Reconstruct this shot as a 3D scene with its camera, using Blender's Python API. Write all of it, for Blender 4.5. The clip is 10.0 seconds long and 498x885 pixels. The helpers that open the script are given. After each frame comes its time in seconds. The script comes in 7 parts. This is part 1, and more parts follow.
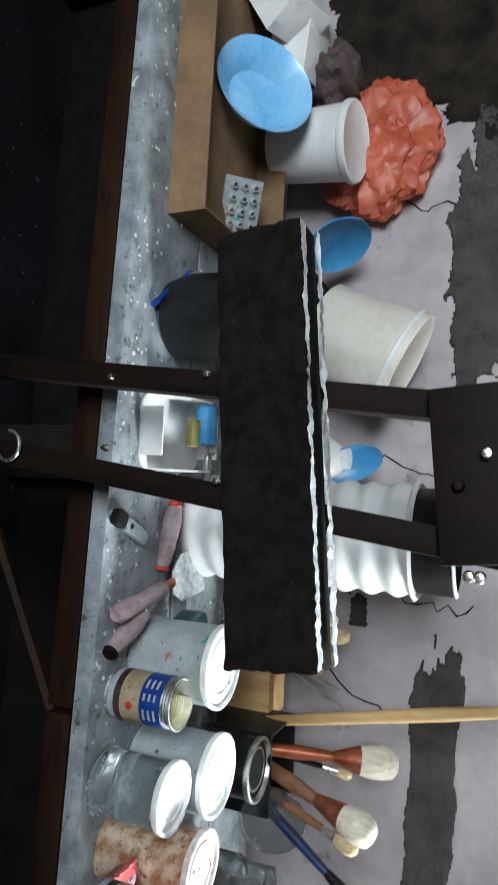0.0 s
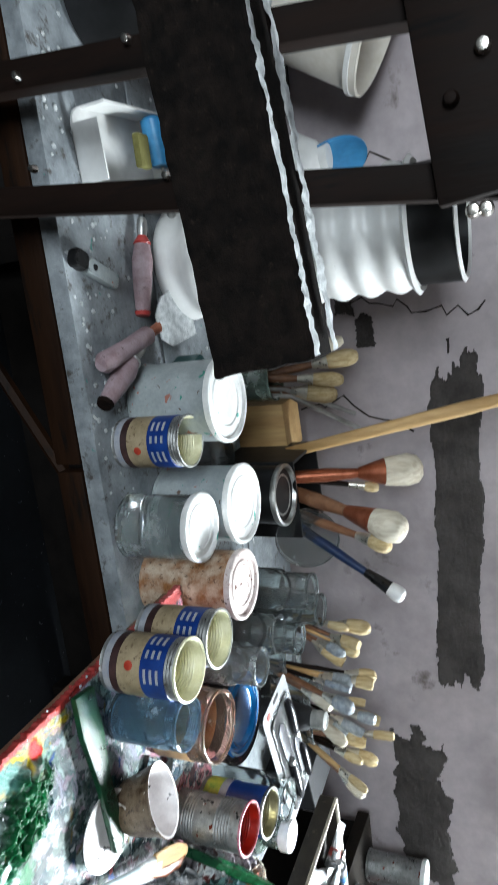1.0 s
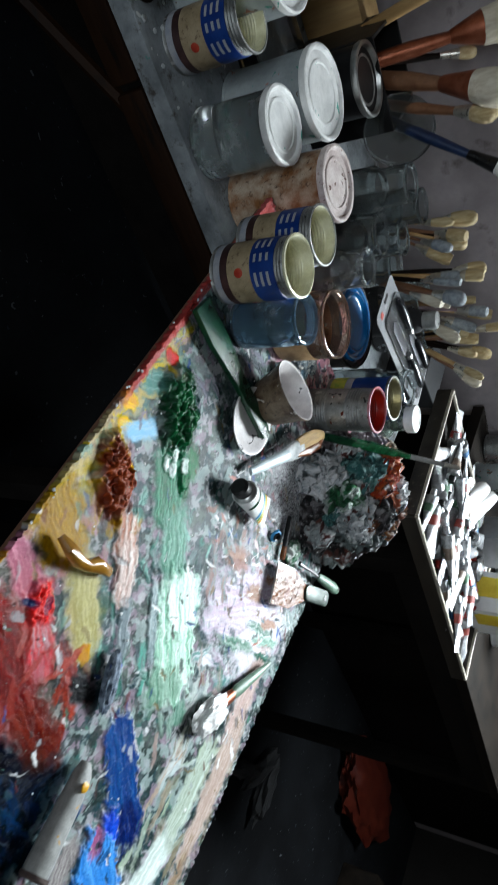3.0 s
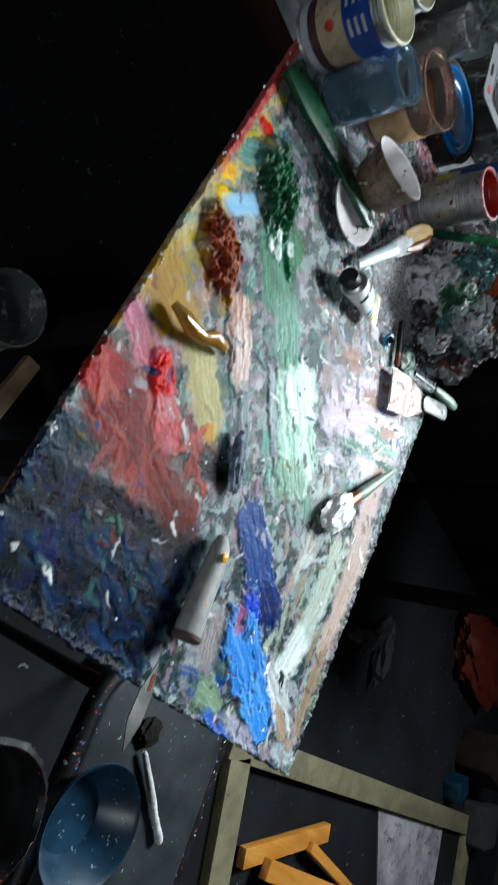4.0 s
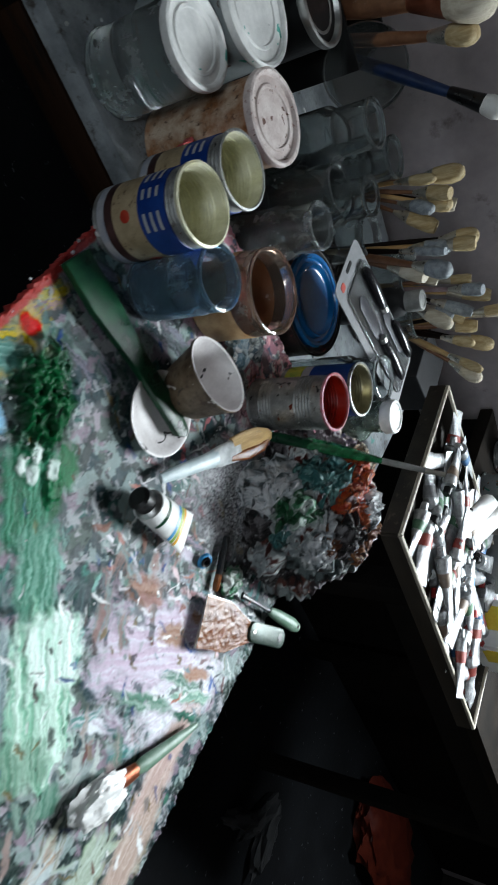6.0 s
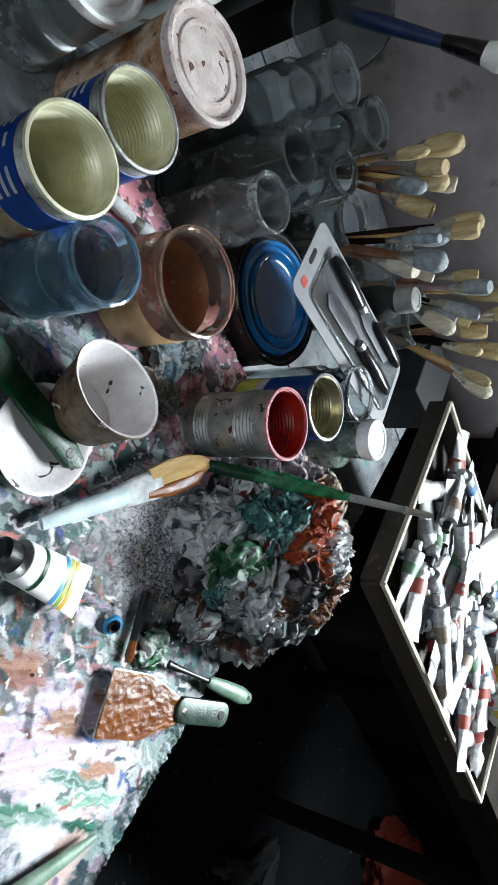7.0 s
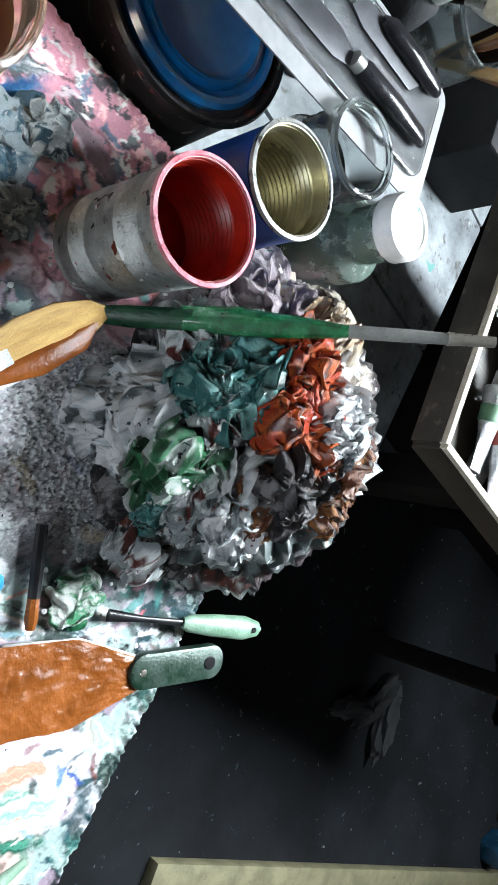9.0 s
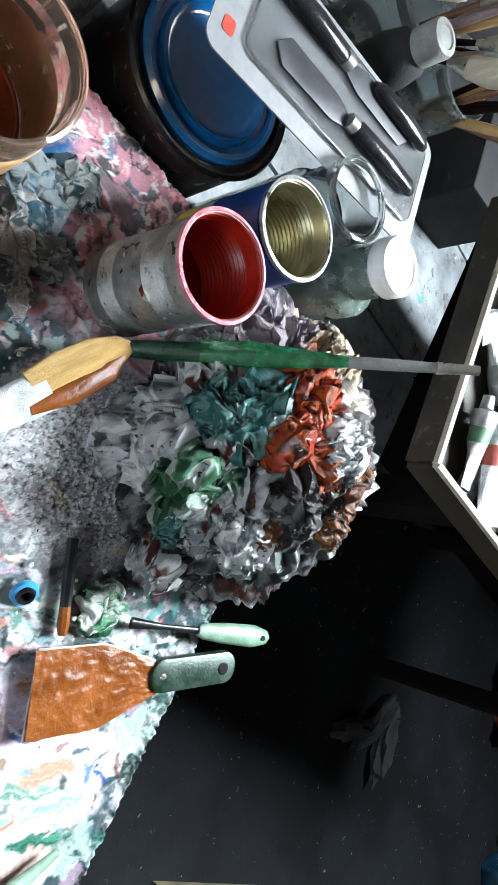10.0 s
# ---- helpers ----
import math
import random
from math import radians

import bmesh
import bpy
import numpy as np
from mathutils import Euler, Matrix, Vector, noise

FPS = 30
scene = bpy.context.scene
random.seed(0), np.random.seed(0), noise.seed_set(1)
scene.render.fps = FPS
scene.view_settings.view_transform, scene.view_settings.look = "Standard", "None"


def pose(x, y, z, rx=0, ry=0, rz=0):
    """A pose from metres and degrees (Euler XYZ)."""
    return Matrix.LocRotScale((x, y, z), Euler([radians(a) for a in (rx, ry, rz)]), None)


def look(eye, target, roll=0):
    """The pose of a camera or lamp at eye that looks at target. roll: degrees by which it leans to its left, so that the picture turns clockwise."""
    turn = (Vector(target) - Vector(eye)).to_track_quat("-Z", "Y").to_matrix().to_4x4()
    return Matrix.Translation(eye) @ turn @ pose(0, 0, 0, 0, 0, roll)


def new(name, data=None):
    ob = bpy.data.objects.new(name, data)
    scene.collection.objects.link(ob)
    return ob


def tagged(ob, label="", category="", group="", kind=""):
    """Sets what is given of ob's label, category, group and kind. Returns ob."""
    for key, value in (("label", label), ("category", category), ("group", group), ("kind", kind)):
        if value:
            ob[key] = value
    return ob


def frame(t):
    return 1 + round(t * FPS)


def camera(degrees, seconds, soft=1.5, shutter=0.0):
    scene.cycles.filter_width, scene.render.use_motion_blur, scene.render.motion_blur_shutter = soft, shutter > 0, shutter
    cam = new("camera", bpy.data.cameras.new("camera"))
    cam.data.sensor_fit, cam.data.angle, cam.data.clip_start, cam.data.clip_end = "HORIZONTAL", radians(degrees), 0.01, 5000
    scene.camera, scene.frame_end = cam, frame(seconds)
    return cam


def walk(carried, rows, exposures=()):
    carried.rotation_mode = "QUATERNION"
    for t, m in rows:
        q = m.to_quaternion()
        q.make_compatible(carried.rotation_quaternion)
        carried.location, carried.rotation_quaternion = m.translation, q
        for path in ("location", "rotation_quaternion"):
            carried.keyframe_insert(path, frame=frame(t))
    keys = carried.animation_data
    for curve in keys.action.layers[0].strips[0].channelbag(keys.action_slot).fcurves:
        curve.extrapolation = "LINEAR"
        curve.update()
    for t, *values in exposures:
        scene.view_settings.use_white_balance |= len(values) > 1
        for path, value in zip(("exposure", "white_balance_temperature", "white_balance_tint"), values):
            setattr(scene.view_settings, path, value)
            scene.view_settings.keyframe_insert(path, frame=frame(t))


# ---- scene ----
cam = camera(40.6, 10.0, soft=1.5, shutter=0.22)
PATH = [
    (0, (-0.842, -0.379, 1.354), (-1.075, 1.439, 0.554), 90.9),
    (0.5, (-0.794, -0.325, 1.351), (-0.761, 1.495, 0.522), 88.7),
    (1, (-0.742, -0.282, 1.346), (-0.35, 1.493, 0.513), 88.0),
    (1.5, (-0.701, -0.268, 1.339), (-0.096, 1.42, 0.454), 89.1),
    (2, (-0.669, -0.285, 1.341), (0.116, 1.313, 0.43), 89.0),
    (2.2, (-0.66, -0.278, 1.341), (0.225, 1.257, 0.413), 89.8),
    (3.3, (-0.651, -0.35, 1.318), (0.562, 0.79, 0.209), 90.7),
    (3.5, (-0.637, -0.368, 1.316), (0.583, 0.719, 0.162), 89.3),
    (4, (-0.544, -0.421, 1.28), (0.674, 0.53, 0.011), 92.0),
    (4.5, (-0.485, -0.484, 1.255), (0.74, 0.36, -0.082), 93.3),
    (5, (-0.497, -0.466, 1.282), (0.685, 0.588, 0.061), 90.1),
    (5.5, (-0.507, -0.376, 1.302), (0.57, 0.854, 0.15), 90.3),
    (6, (-0.477, -0.16, 1.321), (0.597, 1.082, 0.178), 90.1),
    (6.2, (-0.465, -0.102, 1.326), (0.618, 1.113, 0.163), 90.0),
    (7.3, (-0.33, 0.022, 1.273), (0.684, 1.231, 0.045), 90.8),
    (7.5, (-0.31, 0.042, 1.247), (0.752, 1.219, 0.028), 91.5),
    (8, (-0.235, 0.187, 1.24), (0.901, 1.055, -0.159), 95.1),
    (8.5, (-0.179, 0.217, 1.233), (1.008, 0.936, -0.208), 96.3),
    (9, (-0.17, 0.213, 1.227), (1.016, 0.903, -0.228), 95.7),
    (9.5, (-0.188, 0.194, 1.244), (0.983, 0.954, -0.189), 92.7),
    (10, (-0.202, 0.188, 1.252), (0.952, 0.951, -0.193), 92.8),
]
EXPOSURES = [(0.0, 2.6), (0.6, 2.55), (1.0, 2.3), (2.2, 1.85), (3.4, 0.65), (4.0, 0.8), (4.6, 0.5), (6.2, 0.6), (7.4, 1.45), (10.0, 1.95)]
walk(cam, [(t, look(eye, target, roll)) for t, eye, target, roll in PATH], EXPOSURES)

# ---- daylight: an overcast sky outside, through the back window; the front one is an added fill ----
world = bpy.data.worlds.new("sky")
scene.world = world
world.use_nodes = True
wn = world.node_tree
sky = wn.nodes.new("ShaderNodeTexSky")
sky.sky_type, sky.sun_disc = "NISHITA", False
sky.sun_elevation, sky.sun_rotation = radians(35), radians(50)
wn.links.new(sky.outputs[0], wn.nodes["Background"].inputs[0])
wn.nodes["Background"].inputs[1].default_value = 0.1


def window_light(name, place, target, wide, high, watts):
    data = bpy.data.lights.new(name, "AREA")
    data.shape, data.size, data.size_y, data.energy = "RECTANGLE", wide, high, watts
    data.color = (0.85, 0.945, 1.0)
    ob = new(name, data)
    ob.matrix_world = look(place, target)
    return ob


window_light("window_light_back", (1.12, 1.27, 2.04), (1.0, 0.0, 1.55), 1.1, 0.84, 116)
# Fill lamp added on the camera side; its window is assumed.
window_light("fill_light_front", (-1.75, -2.44, 2.0), (-1.6, 0.8, 1.0), 1.4, 0.95, 22)

# ---- materials ----


def C(h):
    """Linear colour from a six-digit web colour."""
    v = [int(h[i : i + 2], 16) / 255 for i in (0, 2, 4)]
    return tuple(((c + 0.055) / 1.055) ** 2.4 if c > 0.04045 else c / 12.92 for c in v) + (1.0,)


def node(nt, kind, **values):
    n = nt.nodes.new(kind)
    for k, v in values.items():
        n.inputs[k.replace("_", " ")].default_value = v
    return n


def ramp(nt, source, a, b):
    r = nt.nodes.new("ShaderNodeMapRange")
    r.inputs[1].default_value, r.inputs[2].default_value = a, b
    nt.links.new(source, r.inputs[0])
    return r.outputs[0]


def mixed(nt, fac, a, b, mode="MIX"):
    m = nt.nodes.new("ShaderNodeMix")
    m.data_type, m.blend_type = "RGBA", mode
    for k, v in ((0, fac), (6, a), (7, b)):
        if isinstance(v, (int, float, tuple)):
            m.inputs[k].default_value = v
        else:
            nt.links.new(v, m.inputs[k])
    return m.outputs[2]


def surf(name, c1, c2, size=0.05, rough=0.6, metal=0.0, bump=0.3, stretch=(1, 1, 1), dirt=None, dirt_amount=0.0, spots=(), spot_size=0.012, spot_amount=0.0, coat=0.0, attribute=False, grain=0.12, relief=0.002, spread=0.0, spec=0.5):
    """A worn surface: two colours mixed at one size (metres), finer grain, dirt, and dabs of paint."""
    m = bpy.data.materials.new(name)
    m.use_nodes = True
    nt = m.node_tree
    p = nt.nodes["Principled BSDF"]
    co = nt.nodes.new("ShaderNodeTexCoord").outputs["Object"]
    mp = node(nt, "ShaderNodeMapping", Scale=stretch)
    nt.links.new(co, mp.inputs[0])
    co = mp.outputs[0]
    if spread:
        info = nt.nodes.new("ShaderNodeObjectInfo")
        add = nt.nodes.new("ShaderNodeVectorMath")
        nt.links.new(co, add.inputs[0])
        nt.links.new(info.outputs["Random"], add.inputs[1])
        co = add.outputs[0]
    big = node(nt, "ShaderNodeTexNoise", Scale=1 / size, Detail=4.0, Roughness=0.6)
    fine = node(nt, "ShaderNodeTexNoise", Scale=9 / size, Detail=5.0, Roughness=0.65)
    for n in (big, fine):
        nt.links.new(co, n.inputs[0])
    if attribute:
        at = nt.nodes.new("ShaderNodeAttribute")
        at.attribute_name = "paint"
        col = at.outputs[0]
        col = mixed(nt, ramp(nt, big.outputs[0], 0.5, 0.8), col, mixed(nt, 0.1, col, c2))
    else:
        col = mixed(nt, ramp(nt, big.outputs[0], 0.36, 0.64), c1, c2)
    g = ramp(nt, fine.outputs[0], 0.3, 0.75)
    col = mixed(nt, grain, col, mixed(nt, g, (0.02, 0.02, 0.02, 1), (1, 1, 1, 1)), "OVERLAY")
    if dirt:
        d = node(nt, "ShaderNodeTexNoise", Scale=2.3 / size, Detail=6.0, Roughness=0.7)
        nt.links.new(co, d.inputs[0])
        k = 0.72 - 0.4 * dirt_amount
        col = mixed(nt, ramp(nt, d.outputs[0], k, k + 0.1), col, dirt)
    for i, s in enumerate(spots):
        off = node(nt, "ShaderNodeMapping", Location=(i * 3.7, i * 1.3, i * 2.1))
        nt.links.new(co, off.inputs[0])
        d = node(nt, "ShaderNodeTexNoise", Scale=1 / spot_size, Detail=2.0, Distortion=0.6)
        nt.links.new(off.outputs[0], d.inputs[0])
        k = 0.74 - 0.18 * spot_amount
        col = mixed(nt, ramp(nt, d.outputs[0], k, k + 0.02), col, s)
    nt.links.new(col, p.inputs["Base Color"])
    rr = nt.nodes.new("ShaderNodeMapRange")
    rr.inputs[3].default_value, rr.inputs[4].default_value = max(0.03, rough - 0.13), min(1.0, rough + 0.13)
    nt.links.new(big.outputs[0], rr.inputs[0])
    nt.links.new(rr.outputs[0], p.inputs["Roughness"])
    p.inputs["Metallic"].default_value = metal
    p.inputs["Coat Weight"].default_value = coat
    p.inputs["Specular IOR Level"].default_value = spec
    p.inputs["Coat Roughness"].default_value = 0.15
    if bump:
        b = node(nt, "ShaderNodeBump", Strength=bump, Distance=relief)
        nt.links.new(fine.outputs[0], b.inputs["Height"])
        nt.links.new(b.outputs[0], p.inputs["Normal"])
    return m


def clear(name, c, rough=0.12, through_light=0.9, cloud=0.3):
    """Dirty glass or clear plastic: clear where clean, milky where dust and dried paint cling."""
    m = bpy.data.materials.new(name)
    m.use_nodes = True
    nt = m.node_tree
    p = nt.nodes["Principled BSDF"]
    co = nt.nodes.new("ShaderNodeTexCoord").outputs["Object"]
    n = node(nt, "ShaderNodeTexNoise", Scale=28.0, Detail=6.0, Roughness=0.7)
    nt.links.new(co, n.inputs[0])
    k = ramp(nt, n.outputs[0], 0.65 - 0.35 * cloud, 0.85 - 0.2 * cloud)
    nt.links.new(mixed(nt, k, c, (0.62, 0.64, 0.63, 1)), p.inputs["Base Color"])
    t = nt.nodes.new("ShaderNodeMapRange")
    t.inputs[3].default_value, t.inputs[4].default_value = through_light, through_light * (1 - 0.75 * cloud)
    nt.links.new(k, t.inputs[0])
    nt.links.new(t.outputs[0], p.inputs["Transmission Weight"])
    r = nt.nodes.new("ShaderNodeMapRange")
    r.inputs[3].default_value, r.inputs[4].default_value = rough, 0.6
    nt.links.new(k, r.inputs[0])
    nt.links.new(r.outputs[0], p.inputs["Roughness"])
    p.inputs["IOR"].default_value = 1.3
    return m


WHITE, BLACK, GREY = C("e8e8e6"), C("101010"), C("8a8a88")
SPLASH = (C("3a7f6a"), C("a8432c"), C("d9d4c8"))
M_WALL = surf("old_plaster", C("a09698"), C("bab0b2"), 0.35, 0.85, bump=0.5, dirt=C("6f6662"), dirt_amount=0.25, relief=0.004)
M_PATCH = surf("bare_dark_mortar", C("3d3836"), C("55504d"), 0.06, 0.95, bump=0.9, relief=0.006)
M_HOLE = surf("dark_rough_masonry", C("1f1b18"), C("3a332c"), 0.09, 0.95, bump=1.0, relief=0.012, spec=0.12)
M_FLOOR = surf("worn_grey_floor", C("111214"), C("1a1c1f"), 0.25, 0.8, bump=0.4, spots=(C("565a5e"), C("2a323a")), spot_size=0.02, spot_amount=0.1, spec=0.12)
# Unlit room built into the colour: dark walls and ceiling cut bounced light.
M_CEIL = surf("low_bounce_ceiling", C("2a2622"), C("3a342e"), 0.4, 0.9, bump=0.3, spec=0.12)
M_DIM = surf("low_bounce_wall", C("1e1c1b"), C("2b2927"), 0.4, 0.9, bump=0.3, spec=0.25)
M_BENCH = surf("paint_crusted_benchtop", C("6c7276"), C("989ea2"), 0.05, 0.5, bump=0.6, dirt=C("4a4642"), dirt_amount=0.4, spots=(C("d4d6d4"), C("4a8a82")), spot_size=0.03, spot_amount=0.12)
M_EDGE = surf("brown_varnished_wood", C("170c07"), C("28170b"), 0.05, 0.6, bump=0.4, stretch=(0.15, 1, 1), dirt=C("0e0b09"), dirt_amount=0.4, spec=0.12)
M_EASEL = surf("dark_easel_wood", C("0c0705"), C("180d08"), 0.04, 0.65, bump=0.35, stretch=(1, 1, 0.12), dirt=C("050404"), dirt_amount=0.4, spec=0.12)
M_SHELF = surf("sooty_easel_ledge", C("0b0908"), C("1e1815"), 0.02, 0.9, bump=1.0, dirt=C("2c241f"), dirt_amount=0.3, spots=(C("15120f"),), spot_size=0.02, spot_amount=0.5, spec=0.12)
M_CRUST = surf("dried_white_paint", C("d9dcdd"), C("a9aeb0"), 0.012, 0.5, bump=1.0, dirt=C("3d3d3d"), dirt_amount=0.25)
M_STEEL = surf("dull_steel", C("9a9a98"), C("c0c0be"), 0.03, 0.35, metal=0.9, bump=0.1)
M_BOLT = surf("bright_bolt", C("c8c4bc"), C("e0dcd4"), 0.01, 0.25, metal=1.0, bump=0.1)
M_PAL = surf("oil_paint_layers", WHITE, C("6f6c6a"), 0.012, 0.26, bump=0.4, attribute=True, coat=0.0, grain=0.15, relief=0.0014, spec=0.08, spots=(C("2a2c30"), C("5a7a74")), spot_size=0.0035, spot_amount=0.1)
M_BOARD = surf("palette_board_side", C("6b4a38"), C("8a6450"), 0.03, 0.7, bump=0.4)
M_HEAP = surf("caked_paint", WHITE, C("4a4648"), 0.008, 0.36, bump=1.0, attribute=True, coat=0.1, grain=0.35, relief=0.003, spots=(C("e6e8e8"), C("141416"), C("2c5a54")), spot_size=0.005, spot_amount=0.2)
M_TIN = surf("tin_plate", C("7c7e7d"), C("a6a7a5"), 0.02, 0.46, metal=0.7, bump=0.35, dirt=C("5c5854"), dirt_amount=0.35, spots=(C("232527"), C("6b2a18"), C("c4c4c2")), spot_size=0.012, spot_amount=0.3)
M_TININ = surf("tin_inside_lacquer", C("b9b692"), C("d6d4bc"), 0.03, 0.35, metal=0.15, bump=0.1)
M_REDIN = surf("red_paint_film", C("740f0a"), C("92200f"), 0.03, 0.35, bump=0.15)
M_PINKRIM = surf("pink_paint_rim", C("a8485a"), C("c98a94"), 0.012, 0.4, bump=0.5, dirt=C("5c1c20"), dirt_amount=0.3)
M_BLUELAB = surf("blue_paper_label", C("0b2f72"), C("123c84"), 0.03, 0.42, bump=0.05, dirt=C("9aa4b4"), dirt_amount=0.12)
M_CREAM = surf("cream_paper_label", C("8a7a5e"), C("a8977a"), 0.02, 0.5, bump=0.05, dirt=C("4a3426"), dirt_amount=0.35)
M_DARKLAB = surf("dark_brown_label", C("2b1c1c"), C("4a3230"), 0.03, 0.5, bump=0.05)
M_REDDOT = surf("red_label_print", C("9c2a1e"), C("b8442c"), 0.02, 0.5, bump=0.0)
M_GREENLAB = surf("green_yellow_label", C("6c9a3a"), C("c8c24a"), 0.02, 0.5, bump=0.0)
M_WHITELAB = surf("white_label_print", C("a8a8aa"), C("8e94a0"), 0.02, 0.5, bump=0.0)
M_LIDW = surf("white_painted_lid", C("d5d6d4"), C("eeeeec"), 0.03, 0.35, bump=0.5, dirt=C("8d8f8e"), dirt_amount=0.12, spots=(C("4fa89a"),), spot_size=0.02, spot_amount=0.25)
M_LIDP = surf("pinkish_spattered_lid", C("b9aaa6"), C("d4cac6"), 0.02, 0.45, bump=0.6, dirt=C("7a4a3a"), dirt_amount=0.3, spots=(C("5a3a2c"),), spot_size=0.01, spot_amount=0.4)
M_GREYTIN = surf("grey_enamel_tin", C("8f9798"), C("a4abac"), 0.05, 0.45, bump=0.15, spots=(C("2f8a78"), C("a06a5c"), C("5d4a3c")), spot_size=0.016, spot_amount=0.3)
M_RUSTTIN = surf("rust_spattered_tin", C("8a5a32"), C("c0ad98"), 0.022, 0.5, bump=0.5, dirt=C("4a2c18"), dirt_amount=0.4)
M_GLASS = clear("dusty_glass", C("d2d8d8"), 0.06, 0.97, 0.14)
M_GLASSW = clear("paint_clouded_glass", C("ccd2d2"), 0.14, 0.93, 0.36)
M_GLASSB = clear("bluish_glass", C("b4d4e8"), 0.06, 0.95, 0.35)
M_GLASSG = clear("greenish_glass", C("8fa398"), 0.14, 0.75, 0.5)
M_PLAST = clear("clear_blister_plastic", C("e2e4e6"), 0.16, 0.97, 0.08)
M_AMBER = clear("amber_stained_glass", C("ecd8c8"), 0.08, 0.95, 0.25)
M_ORANGE = surf("orange_paint_sediment", C("3c1c0e"), C("b04418"), 0.03, 0.45, bump=0.4, dirt=C("160e0a"), dirt_amount=0.35)
M_CUP = surf("brown_spattered_cup", C("7a6a58"), C("46321f"), 0.014, 0.45, bump=0.4, dirt=C("20160e"), dirt_amount=0.4, spots=(C("c4beb8"),), spot_size=0.016, spot_amount=0.35)
M_CUPIN = surf("white_cup_inside", C("d5d1d0"), C("c2bdbd"), 0.03, 0.35, bump=0.15, spots=(C("151414"),), spot_size=0.016, spot_amount=0.25)
M_BLUELID = surf("glossy_blue_lid", C("0a5a94"), C("1470b0"), 0.08, 0.18, bump=0.06, coat=0.6)
M_BLACKP = surf("black_plastic", C("121212"), C("1f1f20"), 0.05, 0.42, bump=0.15, dirt=C("4b4b4b"), dirt_amount=0.1, spec=0.25)
M_TINSIDE = surf("paint_run_black_tin", C("1a1718"), C("2c2526"), 0.02, 0.45, bump=0.5, spots=(C("7a3830"), C("4d6b52"), C("8a7f78")), spot_size=0.014, spot_amount=0.4)
M_CARD = surf("grey_backing_card", C("77787b"), C("868789"), 0.08, 0.6, bump=0.05)
M_GUN = surf("gunmetal_blade", C("0e0e10"), C("1c1c1f"), 0.03, 0.3, metal=0.3, bump=0.05)
M_BRISTLE = surf("hog_bristle", C("b59a6a"), C("d6c49a"), 0.006, 0.6, bump=0.8, stretch=(1, 1, 0.1))
M_PALEBR = surf("pale_bristle", C("c9bda6"), C("e2dac8"), 0.006, 0.7, bump=0.8, stretch=(1, 1, 0.1))
M_RAWWOOD = surf("raw_pine", C("b08a58"), C("c9a673"), 0.03, 0.55, bump=0.2, stretch=(1, 1, 0.1))
M_HANDLE = surf("worn_brown_handle", C("6b4630"), C("8a6247"), 0.03, 0.45, bump=0.25, dirt=C("c9c4bc"), dirt_amount=0.2)
M_MAUVE = surf("mauve_stained_handle", C("8d7478"), C("a8949a"), 0.03, 0.5, bump=0.3, dirt=C("5a4746"), dirt_amount=0.3)
M_COPPER = surf("copper_ferrule", C("8a4a30"), C("a8644a"), 0.02, 0.35, metal=0.7, bump=0.2)
M_YELLOW = surf("yellow_handle", C("c98f14"), C("dba52a"), 0.03, 0.4, bump=0.1)
M_REDP = surf("red_cap", C("9c2a2a"), C("b23a34"), 0.03, 0.4, bump=0.1)
M_BLUEP = surf("blue_plastic", C("2f7fb4"), C("4a98c8"), 0.08, 0.35, bump=0.05)
M_LTBLUEP = surf("pale_blue_bowl_plastic", C("6fb0dc"), C("8cc2e4"), 0.1, 0.3, bump=0.05)
M_WHITEP = surf("white_plastic", C("d2d2d0"), C("e6e6e4"), 0.12, 0.4, bump=0.05, dirt=C("9a9896"), dirt_amount=0.08)
M_CREAMP = surf("cream_bucket_plastic", C("cfc8bc"), C("dcd6cc"), 0.12, 0.45, bump=0.05)
M_REDBAG = surf("orange_red_plastic_bag", C("a8482f"), C("c0644a"), 0.06, 0.45, bump=0.3)
M_CARDB = surf("brown_cardboard", C("6a533c"), C("86694c"), 0.1, 0.85, bump=0.15)
# Near-black wood; it also holds the shade under the tables as colour.
M_DKWOOD = surf("dark_board_and_shade", C("0f0d0c"), C("191614"), 0.06, 0.8, bump=0.3, spec=0.12)
M_CLOTH = surf("dark_rag", C("3c3230"), C("5a4a46"), 0.03, 0.9, bump=0.6)
M_FOIL = surf("crumpled_tube_metal", C("8e9092"), C("c4c6c8"), 0.012, 0.35, metal=0.6, bump=0.5, dirt=C("4a4a4c"), dirt_amount=0.25, spread=1.0)
M_TUBEW = surf("white_tube_paint", C("d4d4d2"), C("e8e8e6"), 0.03, 0.35, bump=0.15, dirt=C("8a8a88"), dirt_amount=0.1)
M_TUBEG = surf("grey_tube", C("7b7c7a"), C("949592"), 0.015, 0.5, bump=0.4, dirt=C("55534e"), dirt_amount=0.25, spots=(C("b8861e"),), spot_size=0.02, spot_amount=0.02)
M_YELLOWC = surf("yellow_carton_print", C("d2b51a"), C("e0c63a"), 0.03, 0.5, bump=0.0)
# Pale tray wood darkened; the shade on its sides is in the colour.
M_TRAY = surf("shaded_tray_wood", C("241f1a"), C("3a342c"), 0.05, 0.6, bump=0.3, stretch=(0.2, 1, 1), dirt=C("5c5348"), dirt_amount=0.3)
M_FRAME = surf("olive_stretcher_frame", C("5e5a45"), C("746f56"), 0.06, 0.6, bump=0.25, dirt=C("3c3829"), dirt_amount=0.25)
M_STICK = surf("amber_pine_lath", C("a56a24"), C("bd8236"), 0.04, 0.5, bump=0.25, stretch=(0.15, 1, 1))
